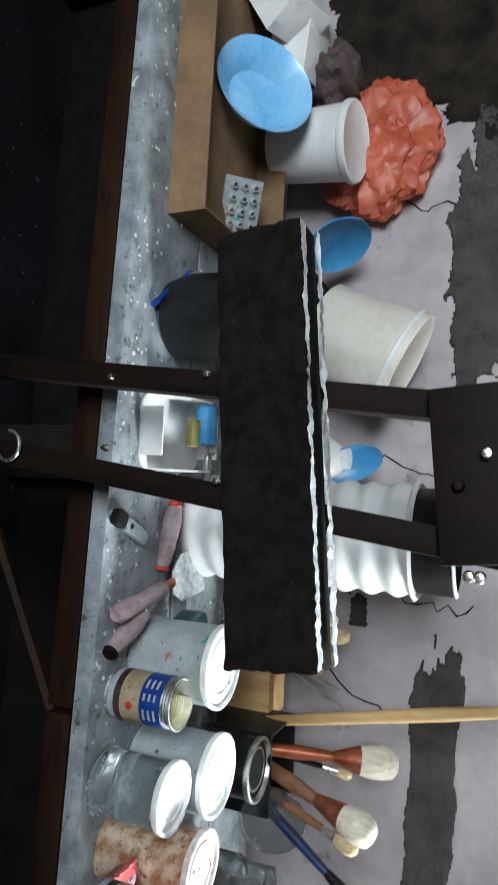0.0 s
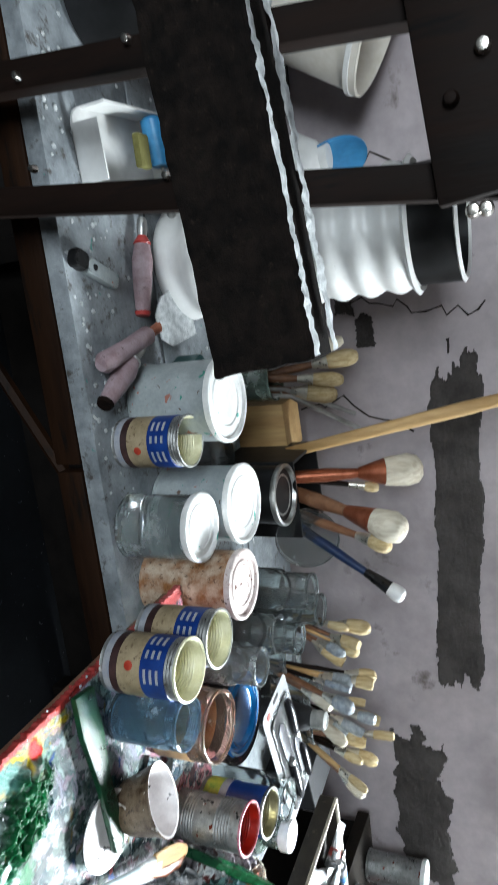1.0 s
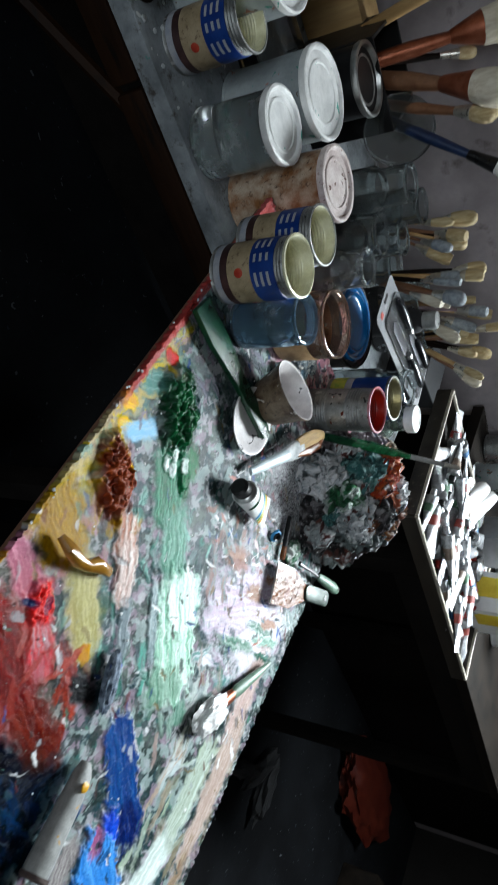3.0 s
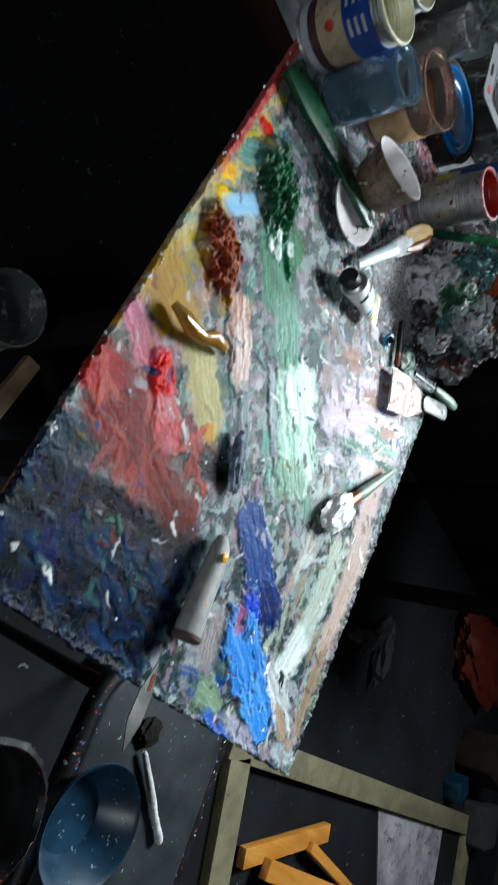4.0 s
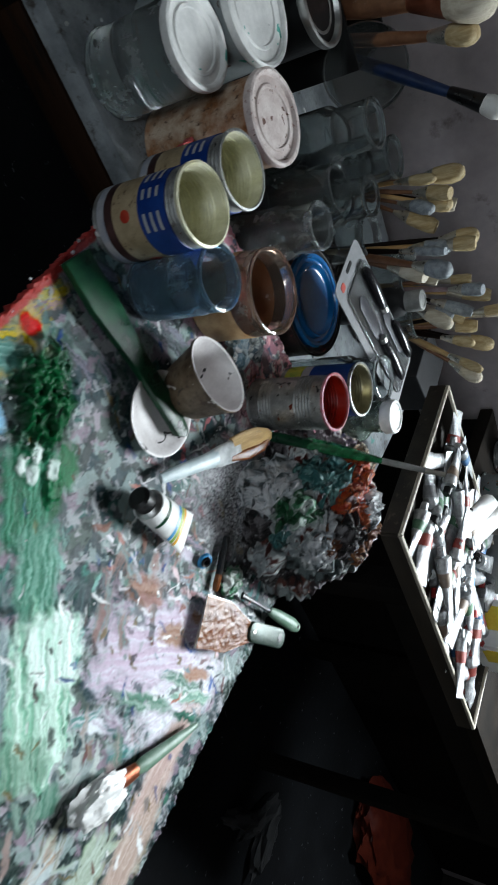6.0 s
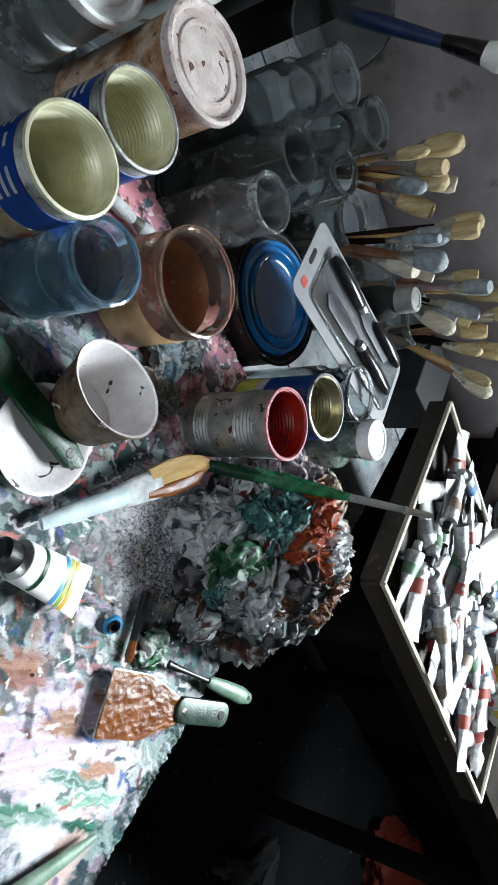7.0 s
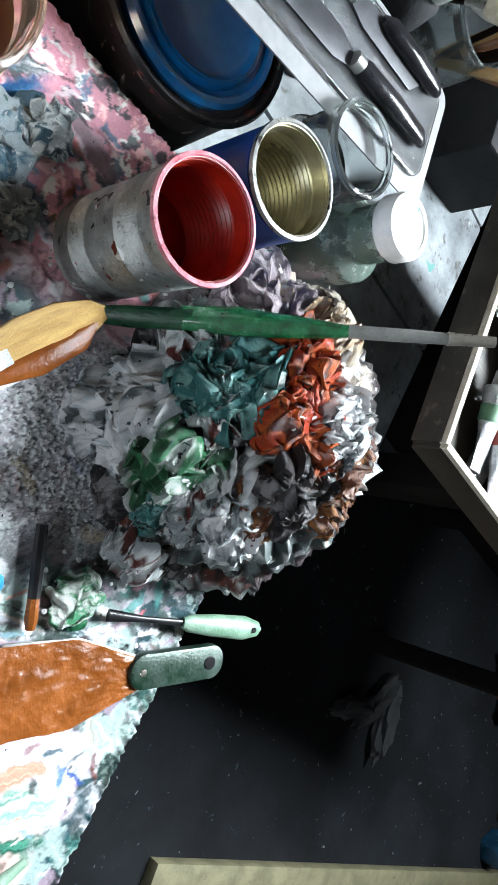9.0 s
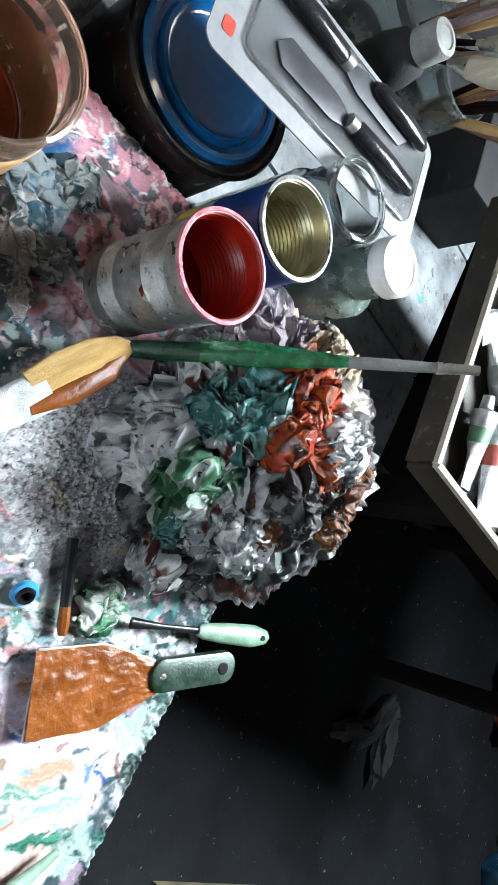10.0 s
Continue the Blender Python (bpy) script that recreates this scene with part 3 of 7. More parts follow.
class Paint:
    """Heights and colours of the paint layer on a fine grid."""

    def __init__(self, nx, ny):
        u, v = np.meshgrid(np.linspace(0, 1, nx), np.linspace(0, 1, ny), indexing="ij")
        lerp = lambda k: (NL[k] * (1 - u) + NR[k] * u) * (1 - v) + (FL[k] * (1 - u) + FR[k] * u) * v  # noqa: E731
        self.x, self.y, self.u, self.v = lerp(0), lerp(1), u, v
        self.g = Grain(7)
        g, x, y = self.g, self.x, self.y
        self.wx = x + 0.008 * (g.sum(x * 45, y * 60, 3) - 0.5) + 0.004 * (g.sum(x * 260 + 7, y * 260, 2) - 0.5)
        self.wy = y + 0.010 * (g.sum(x * 60 + 50, y * 60 + 90, 3) - 0.5) + 0.004 * (g.sum(x * 260 + 70, y * 260 + 11, 2) - 0.5)
        self.h = 0.0010 * g.sum(x * 70, y * 70, 3) + 0.00025 * g.sum(x * 400, y * 400, 2)
        self.c = np.zeros(x.shape + (3,))

    def lay(self, mask, colour):
        self.c += (np.asarray(colour)[..., :3] - self.c) * mask[..., None]

    def ground(self, colours, size, seed, strength=1.0, low=0.47, where=1.0):
        """Scattered patches of several colours at one size."""
        for k, c in enumerate(colours):
            n = self.g.sum(self.wx / size + 13.7 * k + seed, self.wy / size + 7.1 * k + seed, 4)
            self.lay(smooth_step(n, low, low + 0.07) * strength * where, C(c))

    def near(self, cx, cy, r):
        inside = (np.abs(self.x - cx) < r) & (np.abs(self.y - cy) < r)
        i, j = np.flatnonzero(inside.any(1)), np.flatnonzero(inside.any(0))
        return (slice(i[0], i[-1] + 1), slice(j[0], j[-1] + 1)) if len(i) and len(j) else (slice(0, 1), slice(0, 1))

    def stroke(self, cx, cy, angle, long, wide, colour, second=None, high=0.0, streak=0.5, soft=0.5, fine=900, ragged=1.15, strength=1.0):
        """One knife or brush stroke; angle in degrees, half its length and half its width."""
        a = radians(angle)
        w = self.near(cx, cy, max(long, wide) * 1.5 + 0.02)
        dx, dy = self.wx[w] - cx, self.wy[w] - cy
        s, t = (dx * math.cos(a) + dy * math.sin(a)) / long, (-dx * math.sin(a) + dy * math.cos(a)) / wide
        lines = self.g.sum(t * wide * fine * 0.5 + cx * 900, s * long * 18 + cy * 700, 3)
        edge = self.g.sum(self.x[w] * 90 + cy * 300, self.y[w] * 90 + cx * 300, 3) - 0.5
        d = (np.abs(s) ** 2.6 + np.abs(t) ** 2.6) ** (1 / 2.6) + ragged * 0.5 * edge + ragged * 0.35 * (lines - 0.5) * np.abs(s)
        mask = (1 - smooth_step(d, 1 - soft, 1.0)) * strength
        col = np.broadcast_to(np.array(C(colour)[:3]), mask.shape + (3,)).copy()
        if second:
            k = smooth_step(lines, 0.5 - 0.28 * streak, 0.5 + 0.28)[..., None] * min(1, 0.5 + streak)
            col = col + (np.array(C(second)[:3]) - col) * k
        self.c[w] += (col - self.c[w]) * mask[..., None]
        ridge = np.exp(-(((d - 0.86) / 0.1) ** 2)) * 0.22
        self.h[w] *= 1 - 0.6 * mask
        self.h[w] += high * (mask * (0.6 + 0.5 * lines) + ridge * strength)

    def heap(self, cx, cy, angle, long, wide, colour, second, high, size=0.011, gloss=0.5):
        """A thick pile of fresh paint, worked into folds and peaks."""
        self.stroke(cx, cy, angle, long * 1.12, wide * 1.12, colour, second, 0.0008, 0.4)
        a = radians(angle)
        w = self.near(cx, cy, max(long, wide) * 1.4 + 0.02)
        wx, wy = self.wx[w], self.wy[w]
        dx, dy = wx - cx, wy - cy
        s, t = (dx * math.cos(a) + dy * math.sin(a)) / long, (-dx * math.sin(a) + dy * math.cos(a)) / wide
        d = np.sqrt(s * s + t * t) + 0.5 * (self.g.sum(self.x[w] * 70 + cx * 80, self.y[w] * 70 + cy * 90, 3) - 0.5)
        mask = 1 - smooth_step(d, 0.55, 1.0)
        fold = 1 - np.abs(2 * self.g.sum(wx / size + cx * 400, wy / size + cy * 400, 3) - 1) * 2.4
        fold2 = 1 - np.abs(2 * self.g.sum(wx / size * 2.4 + 9, wy / size * 2.4 + 5, 2) - 1) * 2
        self.h[w] += mask * high * (0.55 + 0.35 * fold + 0.2 * fold2)
        k = smooth_step(fold + 0.4 * fold2, 0.2, 1.4)[..., None] * mask[..., None] * gloss
        self.c[w] += (np.array(C(second)[:3]) - self.c[w]) * k


pl = Paint(470, 740)
# the old grounds
pl.lay(np.ones_like(pl.x), C("727876"))
pl.ground(("7f787c", "a09a9e", "66686a", "a6a4a6", "5c7672", "6c7470", "4a5a5e"), 0.045, 3)
pl.ground(("a8a6a8", "5a6062", "948890", "3f4a48", "9aa2a0"), 0.014, 21, 0.8, 0.56)
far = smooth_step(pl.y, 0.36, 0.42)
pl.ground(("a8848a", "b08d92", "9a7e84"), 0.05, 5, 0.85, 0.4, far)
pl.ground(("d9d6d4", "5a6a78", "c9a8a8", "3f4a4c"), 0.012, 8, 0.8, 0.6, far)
# many small knife strokes of half-mixed paint over the grounds
def mixed_strokes(count, seed, x0, x1, y0, y1, colours, angle, long=0.022, wide=0.007, high=0.0014):
    rk = random.Random(seed)
    for _ in range(count):
        a, b = rk.choice(colours), rk.choice(colours)
        k = rk.uniform(0.5, 1.4)
        pl.stroke(rk.uniform(x0, x1), rk.uniform(y0, y1), angle + rk.gauss(0, 22), long * k, wide * rk.uniform(0.5, 1.5), a, b, high * rk.uniform(0.3, 1.2), 0.6, strength=rk.uniform(0.55, 0.95))


mixed_strokes(70, 1, -0.33, -0.08, -0.335, -0.23, ("0b1220", "14304c", "1c4668", "0a0f16", "263a46", "123830", "2a2a3a", "3a5a74"), -20)
mixed_strokes(40, 2, -0.31, -0.13, -0.225, -0.12, ("7a2820", "943c30", "6a2622", "a85a50", "5a3a40", "8a6a6e"), -20)
mixed_strokes(34, 3, -0.34, -0.19, -0.11, 0.02, ("94783c", "a88c50", "8a8668", "b0a07a", "7a6a48", "a88a92"), -35)
mixed_strokes(40, 4, -0.36, -0.29, 0.0, 0.24, ("8a8470", "a89c7a", "6c8478", "b8a45a", "94808a", "54706c", "b8b0a8"), 60)
mixed_strokes(46, 5, -0.22, -0.04, -0.14, 0.10, ("4f7a70", "74a094", "94b0a8", "2f5a4c", "70787c", "4c5c60", "2c3c44"), -45)
mixed_strokes(60, 6, -0.02, 0.15, 0.0, 0.22, ("a89aa4", "c4bcc4", "94949c", "d4d4d8", "a88a8c", "5f8a84", "b8a49c", "3a4c50", "4f6a6c", "f0f0f2"), 30)
mixed_strokes(44, 7, 0.05, 0.19, -0.32, -0.05, ("94988e", "b4b6ae", "a8988c", "c8cccc", "8a8478", "a8b4a4"), 85, 0.03, 0.006)
mixed_strokes(30, 8, -0.05, 0.12, -0.335, -0.27, ("6a7a66", "8a8a98", "a8a6a4", "3a5a94", "54645a"), -10)
mixed_strokes(70, 9, -0.14, 0.14, 0.22, 0.48, ("8a7c80", "a89aa0", "c8c4c8", "4c5254", "5f7a7a", "9a6a70", "2f3436", "d8d8da"), 20, 0.016, 0.005)
mixed_strokes(30, 10, -0.34, -0.15, 0.20, 0.36, ("5a5c60", "7c7c82", "3a4446", "94909a", "2c4a44"), 15)
# pink and lilac field beside the edge
pl.stroke(0.04, 0.10, 40, 0.12, 0.06, "c3b6c0", "d8d4da", 0.0012, 0.5)
pl.stroke(0.11, 0.085, 60, 0.09, 0.045, "d2cdd2", "eaeaec", 0.0015, 0.6)
pl.stroke(0.145, 0.02, 94, 0.10, 0.026, "b0a09c", "c6bab6", 0.0005, 0.4)
pl.stroke(0.165, -0.10, 94, 0.13, 0.024, "a89a94", "bdb2ac", 0.0004, 0.4)
pl.stroke(0.175, -0.24, 94, 0.09, 0.012, "928478", "a89c8e", 0.0006, 0.3)
pl.stroke(0.120, -0.13, 92, 0.09, 0.026, "a3a9a0", "c2c8c2", 0.0008, 0.5)
pl.stroke(0.11, -0.22, 80, 0.05, 0.025, "c6ccc8", "e8ecea", 0.0015, 0.6)
# blue-black corner
pl.stroke(-0.235, -0.29, 8, 0.16, 0.075, "16263a", "0f1924", 0.0012, 0.5, 0.3)
pl.ground(("101a2a", "1b4668", "1d4a80", "142436", "2c4a60", "174038"), 0.017, 31, 0.85, 0.5, smooth_step(-pl.y, 0.215, 0.27) * smooth_step(-pl.x, 0.08, 0.13))
pl.stroke(-0.30, -0.225, 20, 0.06, 0.022, "334450", "465864", 0.0006, 0.5)
pl.stroke(-0.14, -0.235, 60, 0.05, 0.03, "383c46", "5a5e68", 0.0006, 0.5)
# brick reds
pl.stroke(-0.245, -0.175, -18, 0.10, 0.044, "7a2e26", "964a40", 0.001, 0.5)
pl.stroke(-0.16, -0.20, -12, 0.055, 0.028, "743a34", "8e564e", 0.001, 0.5)
pl.stroke(-0.30, -0.16, 0, 0.028, 0.03, "9a2e22", "b0483a", 0.0008, 0.4)
pl.stroke(-0.325, -0.12, 75, 0.03, 0.010, "c99a2a", "b98a5a", 0.001, 0.4)
pl.stroke(-0.29, -0.105, -20, 0.045, 0.022, "a8808e", "c2a2ae", 0.001, 0.5)
pl.stroke(-0.22, -0.14, -35, 0.045, 0.022, "b08a92", "c46a6e", 0.001, 0.5)
# mustard and olive field
pl.stroke(-0.295, -0.045, -28, 0.07, 0.04, "987c42", "ae9250", 0.0015, 0.4)
pl.stroke(-0.20, -0.085, -40, 0.07, 0.03, "a09a7a", "b5ae92", 0.0008, 0.5)
pl.stroke(-0.165, -0.115, -35, 0.014, 0.010, "b48a2c", "c79e44", 0.001, 0.3)
pl.stroke(-0.33, 0.03, 70, 0.09, 0.035, "a99d86", "9a9486", 0.0008, 0.5)
pl.ground(("8a9a86", "b9a884", "7d9490", "c4b05a"), 0.015, 44, 0.7, 0.58, smooth_step(-pl.x, 0.27, 0.31) * smooth_step(pl.y, -0.05, 0.05) * smooth_step(-pl.y, -0.26, -0.18))
# yellows, pale blue and red dabs beside the dark green
for x, y, r in ((-0.318, 0.101, 0.012), (-0.301, 0.079, 0.012), (-0.277, 0.052, 0.012), (-0.325, 0.135, 0.008)):
    pl.stroke(x, y, 30, r * 1.3, r, "c89a14", "e2c43c", 0.002, 0.4)
pl.stroke(-0.283, 0.093, 55, 0.035, 0.016, "9cb8cc", "b8ccd8", 0.0012, 0.3)
pl.stroke(-0.305, 0.15, 40, 0.03, 0.018, "6c8a84", "8aa39c", 0.001, 0.4)
pl.stroke(-0.311, 0.188, 30, 0.011, 0.010, "c41e1e", "d6443e", 0.002, 0.3)
# the paint colours laid so far, deepened and strengthened
grey = pl.c.mean(-1, keepdims=True)
tone = np.minimum((grey / 0.25) ** 0.6, 1.25)
pl.c = np.clip(grey + (pl.c - grey) * 1.8, 0.002, 1) * 0.78 * tone * np.array((0.96, 1.0, 1.01))
# far end brightened: light that should fall there is put into the colour
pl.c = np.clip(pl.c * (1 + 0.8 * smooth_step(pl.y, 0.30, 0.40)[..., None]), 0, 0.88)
mixed_strokes(26, 12, -0.10, 0.03, 0.06, 0.20, ("3c5658", "6a8484", "2c3c40", "94a4a4", "8c6a62"), -45, 0.024, 0.008)
mixed_strokes(24, 13, -0.02, 0.08, -0.14, 0.0, ("5a7a6c", "8aa498", "b8c0bc", "4a5a5c", "a08a84"), -50, 0.02, 0.006)
# deep and light greens
pl.stroke(-0.205, 0.095, -48, 0.075, 0.036, "14583c", "4a9878", 0.0022, 0.7)
pl.stroke(-0.14, 0.05, -45, 0.06, 0.032, "2f6f58", "74a896", 0.0015, 0.6)
pl.stroke(-0.19, 0.135, -45, 0.03, 0.018, "12582f", "2a7a50", 0.002, 0.5)
# the blue-black corner and the brick field, deepened by later glazes
corner = smooth_step(-pl.y + 0.25 * (pl.x + 0.2) + 0.03 * (pl.g.sum(pl.x * 40, pl.y * 40, 3) - 0.5), 0.205, 0.245) * smooth_step(-pl.x, 0.075, 0.12)
pl.c *= 1 - corner[..., None] * np.array((0.78, 0.60, 0.30))
mixed_strokes(60, 21, -0.30, -0.10, -0.34, -0.24, ("0a2c58", "103a6c", "081018", "0c2238", "14486c", "0a1c2c", "1c2c34"), -20, 0.018, 0.005)
pl.c *= 1 - corner[..., None] * np.array((0.62, 0.36, 0.34))
pl.h *= 1 - 0.45 * corner
mixed_strokes(16, 22, -0.30, -0.12, -0.33, -0.24, ("2c5a6c", "4a3a44", "1c5248"), -30, 0.010, 0.002)
field = smooth_step(0.105 - np.hypot((pl.x + 0.225) * 0.75, pl.y + 0.175 + 0.5 * (pl.x + 0.225)), 0.0, 0.06)
pl.c *= 1 - field[..., None] * np.array((0.10, 0.42, 0.46))
mixed_strokes(26, 23, -0.30, -0.15, -0.22, -0.13, ("8a2c22", "a03c30", "7a241c", "b0564a", "8a4a48"), -50, 0.022, 0.005)
# black-navy smear that paints in the shadow beside the grey-blue ridge
pl.stroke(-0.140, -0.140, 20, 0.028, 0.021, "08090c", "12151c", 0.0004, 0.4)
pl.heap(-0.255, 0.158, -42, 0.060, 0.039, "05301a", "0d5a30", 0.014, 0.018, 0.7)
pl.heap(-0.185, 0.110, -42, 0.022, 0.014, "0c4a2a", "1c7046", 0.005, 0.012)
for cx, cy in ((-0.222, 0.118), (-0.212, 0.104), (-0.200, 0.122), (-0.226, 0.100)):
    pl.stroke(cx, cy, -50, 0.012, 0.007, "b8ccc4", "e8f0ec", 0.004, 0.6)
# the broad pale green sweep
pl.stroke(-0.052, -0.022, -42, 0.088, 0.044, "7cb498", "d0e8dc", 0.003, 0.9, 0.3, 520)
pl.stroke(-0.075, 0.018, -42, 0.045, 0.036, "b8dccc", "f0f6f4", 0.003, 0.7, 0.35, 520)
pl.stroke(-0.028, -0.07, -42, 0.03, 0.036, "5f8a74", "94b4a2", 0.0018, 0.7)
pl.stroke(-0.105, -0.03, -45, 0.07, 0.008, "5c7478", "a0b0b2", 0.0025, 0.6)
pl.stroke(-0.135, -0.065, -50, 0.04, 0.012, "6a787e", "a8b2b4", 0.0025, 0.6)
pl.stroke(0.025, -0.075, -60, 0.02, 0.018, "4f7a68", "7c9c8e", 0.001, 0.5)
# burnt sienna pile and its pink-white tail
pl.heap(-0.272, 0.030, -35, 0.052, 0.031, "561a08", "8a3c18", 0.013, 0.014, 0.7)
pl.stroke(-0.20, -0.005, -48, 0.045, 0.022, "a8705a", "d8c8c0", 0.0035, 0.8)
pl.stroke(-0.18, -0.025, -50, 0.04, 0.017, "b89a90", "e4dcd8", 0.0035, 0.7)
# red and blue rosette
pl.heap(-0.25, -0.117, -40, 0.026, 0.019, "b80c0c", "d8201c", 0.005, 0.006, 0.2)
pl.stroke(-0.262, -0.122, 20, 0.010, 0.007, "101c44", "2a3a6a", 0.002, 0.4)
pl.stroke(-0.243, -0.112, -60, 0.011, 0.005, "101c44", "a83a44", 0.002, 0.6)
pl.stroke(-0.225, -0.135, -30, 0.02, 0.012, "c4484a", "a88a92", 0.0015, 0.5)
# cobalt, navy, ultramarine and sky blue
pl.stroke(-0.012, -0.172, -32, 0.085, 0.028, "0a3474", "185090", 0.0025, 0.5, 0.25)
pl.stroke(0.035, -0.20, -34, 0.035, 0.024, "06184c", "0c2c74", 0.002, 0.4)
pl.stroke(0.010, -0.222, -50, 0.030, 0.017, "0c35b0", "1e58d8", 0.005, 0.4)
pl.stroke(0.035, -0.262, -32, 0.068, 0.034, "2a78c8", "58a4e6", 0.004, 0.35, 0.22)
pl.stroke(0.085, -0.295, -32, 0.042, 0.030, "3080d0", "68b0ec", 0.0035, 0.35, 0.22)
pl.stroke(-0.002, -0.232, -70, 0.02, 0.010, "b0382c", "8a4a50", 0.001, 0.4, strength=0.7)
# whites and greens at the near corner
pl.stroke(0.125, -0.275, -30, 0.075, 0.018, "9ea6a8", "dadede", 0.003, 0.6)
pl.stroke(0.15, -0.295, -32, 0.05, 0.010, "98826c", "b8a898", 0.002, 0.4)
pl.stroke(0.11, -0.25, -60, 0.012, 0.006, "1a1a1c", "2c2c30", 0.001, 0.2)
pl.stroke(0.17, -0.315, 0, 0.03, 0.012, "8e9a9e", "b4bcc0", 0.001, 0.5)
pl.stroke(0.005, -0.315, -10, 0.03, 0.020, "6f8a70", "8fa68e", 0.0015, 0.5)
pl.stroke(0.035, -0.333, -5, 0.035, 0.009, "2c5aa8", "4a78c0", 0.002, 0.4)
pl.stroke(0.08, -0.325, -8, 0.04, 0.012, "8f8fa4", "a9a9b8", 0.001, 0.5)
pl.stroke(-0.03, -0.27, -70, 0.04, 0.020, "7a7474", "9a9694", 0.0015, 0.5)
# pale scraped streaks and brown scrapes near the knives
pl.stroke(0.06, 0.05, 25, 0.06, 0.010, "86a094", "4f7a68", 0.002, 0.5)
pl.stroke(0.10, 0.10, 20, 0.05, 0.008, "5f8074", "9ab0a6", 0.0015, 0.5)
pl.stroke(-0.02, 0.13, 30, 0.035, 0.022, "84523c", "a87c68", 0.0012, 0.5, strength=0.8)
pl.stroke(0.05, 0.125, 35, 0.03, 0.016, "94705e", "b49a8e", 0.001, 0.5)
for k in range(60):
    rk = random.Random(100 + k)
    cx, cy = rk.uniform(-0.13, 0.15), rk.uniform(0.10, 0.47)
    c = rk.choice(("d8d4d8", "f0f0f0", "b05a60", "4f8a88", "2f5aa0", "c9b04a", "7a4a3a", "2c3034", "e0c8cc"))
    pl.stroke(cx, cy, rk.uniform(0, 180), rk.uniform(0.006, 0.02), rk.uniform(0.002, 0.006), c, None, rk.uniform(0.0005, 0.002), strength=0.85)
# fine flecks of every colour worked into the surface
rk = random.Random(500)
for _ in range(640):
    cx, cy = rk.uniform(-0.35, 0.18), rk.uniform(-0.33, 0.51)
    if cx < -0.1 and -0.12 < cy < 0.2 and rk.random() < 0.6:
        continue
    c = rk.choice(("9aa0a4", "c8ccce", "14181c", "28424a", "5a2420", "6a5a30", "1c3c78", "3c6c5a", "e0e2e2", "3a2c2c"))
    pl.stroke(cx, cy, rk.gauss(-35, 30), rk.uniform(0.003, 0.014), rk.uniform(0.0012, 0.004), c, None, rk.uniform(0.0004, 0.0016), ragged=1.6, strength=rk.uniform(0.5, 0.9))
# scrapes at the corner with the knives
pl.stroke(0.128, 0.098, 27, 0.045, 0.008, "7aa090", "b4ccc0", 0.002, 0.5)
pl.stroke(0.115, 0.120, 27, 0.030, 0.010, "a07a68", "b89c8c", 0.001, 0.4)
pl.stroke(0.135, 0.078, 25, 0.035, 0.007, "1c4a3c", "3f7464", 0.0015, 0.5)
pl.stroke(0.07, 0.165, 30, 0.020, 0.008, "8a5a3c", "b4988a", 0.001, 0.5)
pl.stroke(0.075, 0.270, 20, 0.014, 0.006, "8a7424", "a8944a", 0.001, 0.4)
pl.stroke(-0.13, 0.46, 60, 0.03, 0.008, "1c4a78", "3a6c98", 0.001, 0.5)
pl.stroke(-0.14, 0.39, 30, 0.03, 0.012, "4c6c74", "8aa4a8", 0.0012, 0.6)
pl.stroke(-0.11, 0.34, 10, 0.025, 0.010, "9a4a3c", "b88478", 0.001, 0.5)
pl.stroke(-0.08, 0.475, -10, 0.03, 0.010, "8a747c", "a08c94", 0.0006, 0.4)
rk = random.Random(811)
for _ in range(260):
    cx, cy = rk.uniform(-0.12, 0.17), rk.uniform(0.08, 0.50)
    c = rk.choice(("f0f0f2", "e4e2e6", "d8d4da", "26282c", "3c3a40", "c4b4bc", "6a8a94", "a86a5c", "f4f4f4"))
    pl.stroke(cx, cy, rk.gauss(25, 35), rk.uniform(0.004, 0.016), rk.uniform(0.0008, 0.003), c, None, rk.uniform(0.0005, 0.0016), ragged=1.8, strength=rk.uniform(0.6, 0.95))
# stringy dried skin between the heap and the fat brush
n = pl.g.sum(pl.x * 300, pl.y * 300, 3)
webs = smooth_step(1 - np.abs(2 * n - 1), 0.86, 0.97) * smooth_step(-np.hypot(pl.x - 0.02, pl.y - 0.31), -0.085, -0.04)
near_heap = smooth_step(-np.hypot(pl.x - 0.02, pl.y - 0.31), -0.10, -0.05)
pl.lay(near_heap * 0.6, C("c4c0c6"))
pl.lay(smooth_step(pl.g.sum(pl.x * 420 + 5, pl.y * 420 + 3, 3), 0.56, 0.62) * near_heap * 0.8, C("3a3c40"))
pl.lay(webs, C("e6e8ea"))
pl.h += webs * 0.0012
# red edge along the far half of the side
pl.lay(smooth_step(0.022 + 0.01 * (n - 0.5) - pl.u, 0.0, 0.008) * smooth_step(pl.y, 0.06, 0.12), C("9a3430"))
pl.lay(smooth_step(0.05 - pl.u + 0.02 * (n - 0.5), 0.0, 0.02) * smooth_step(pl.y, 0.30, 0.36), C("b85a58"))
# crust along the outer edges
rim = np.minimum.reduce([pl.u * 0.52, (1 - pl.u) * 0.52, pl.v * 0.84, (1 - pl.v) * 0.84])
pl.h += np.exp(-rim / 0.006) * 0.006 * pl.g.sum(pl.x * 320, pl.y * 320, 3)


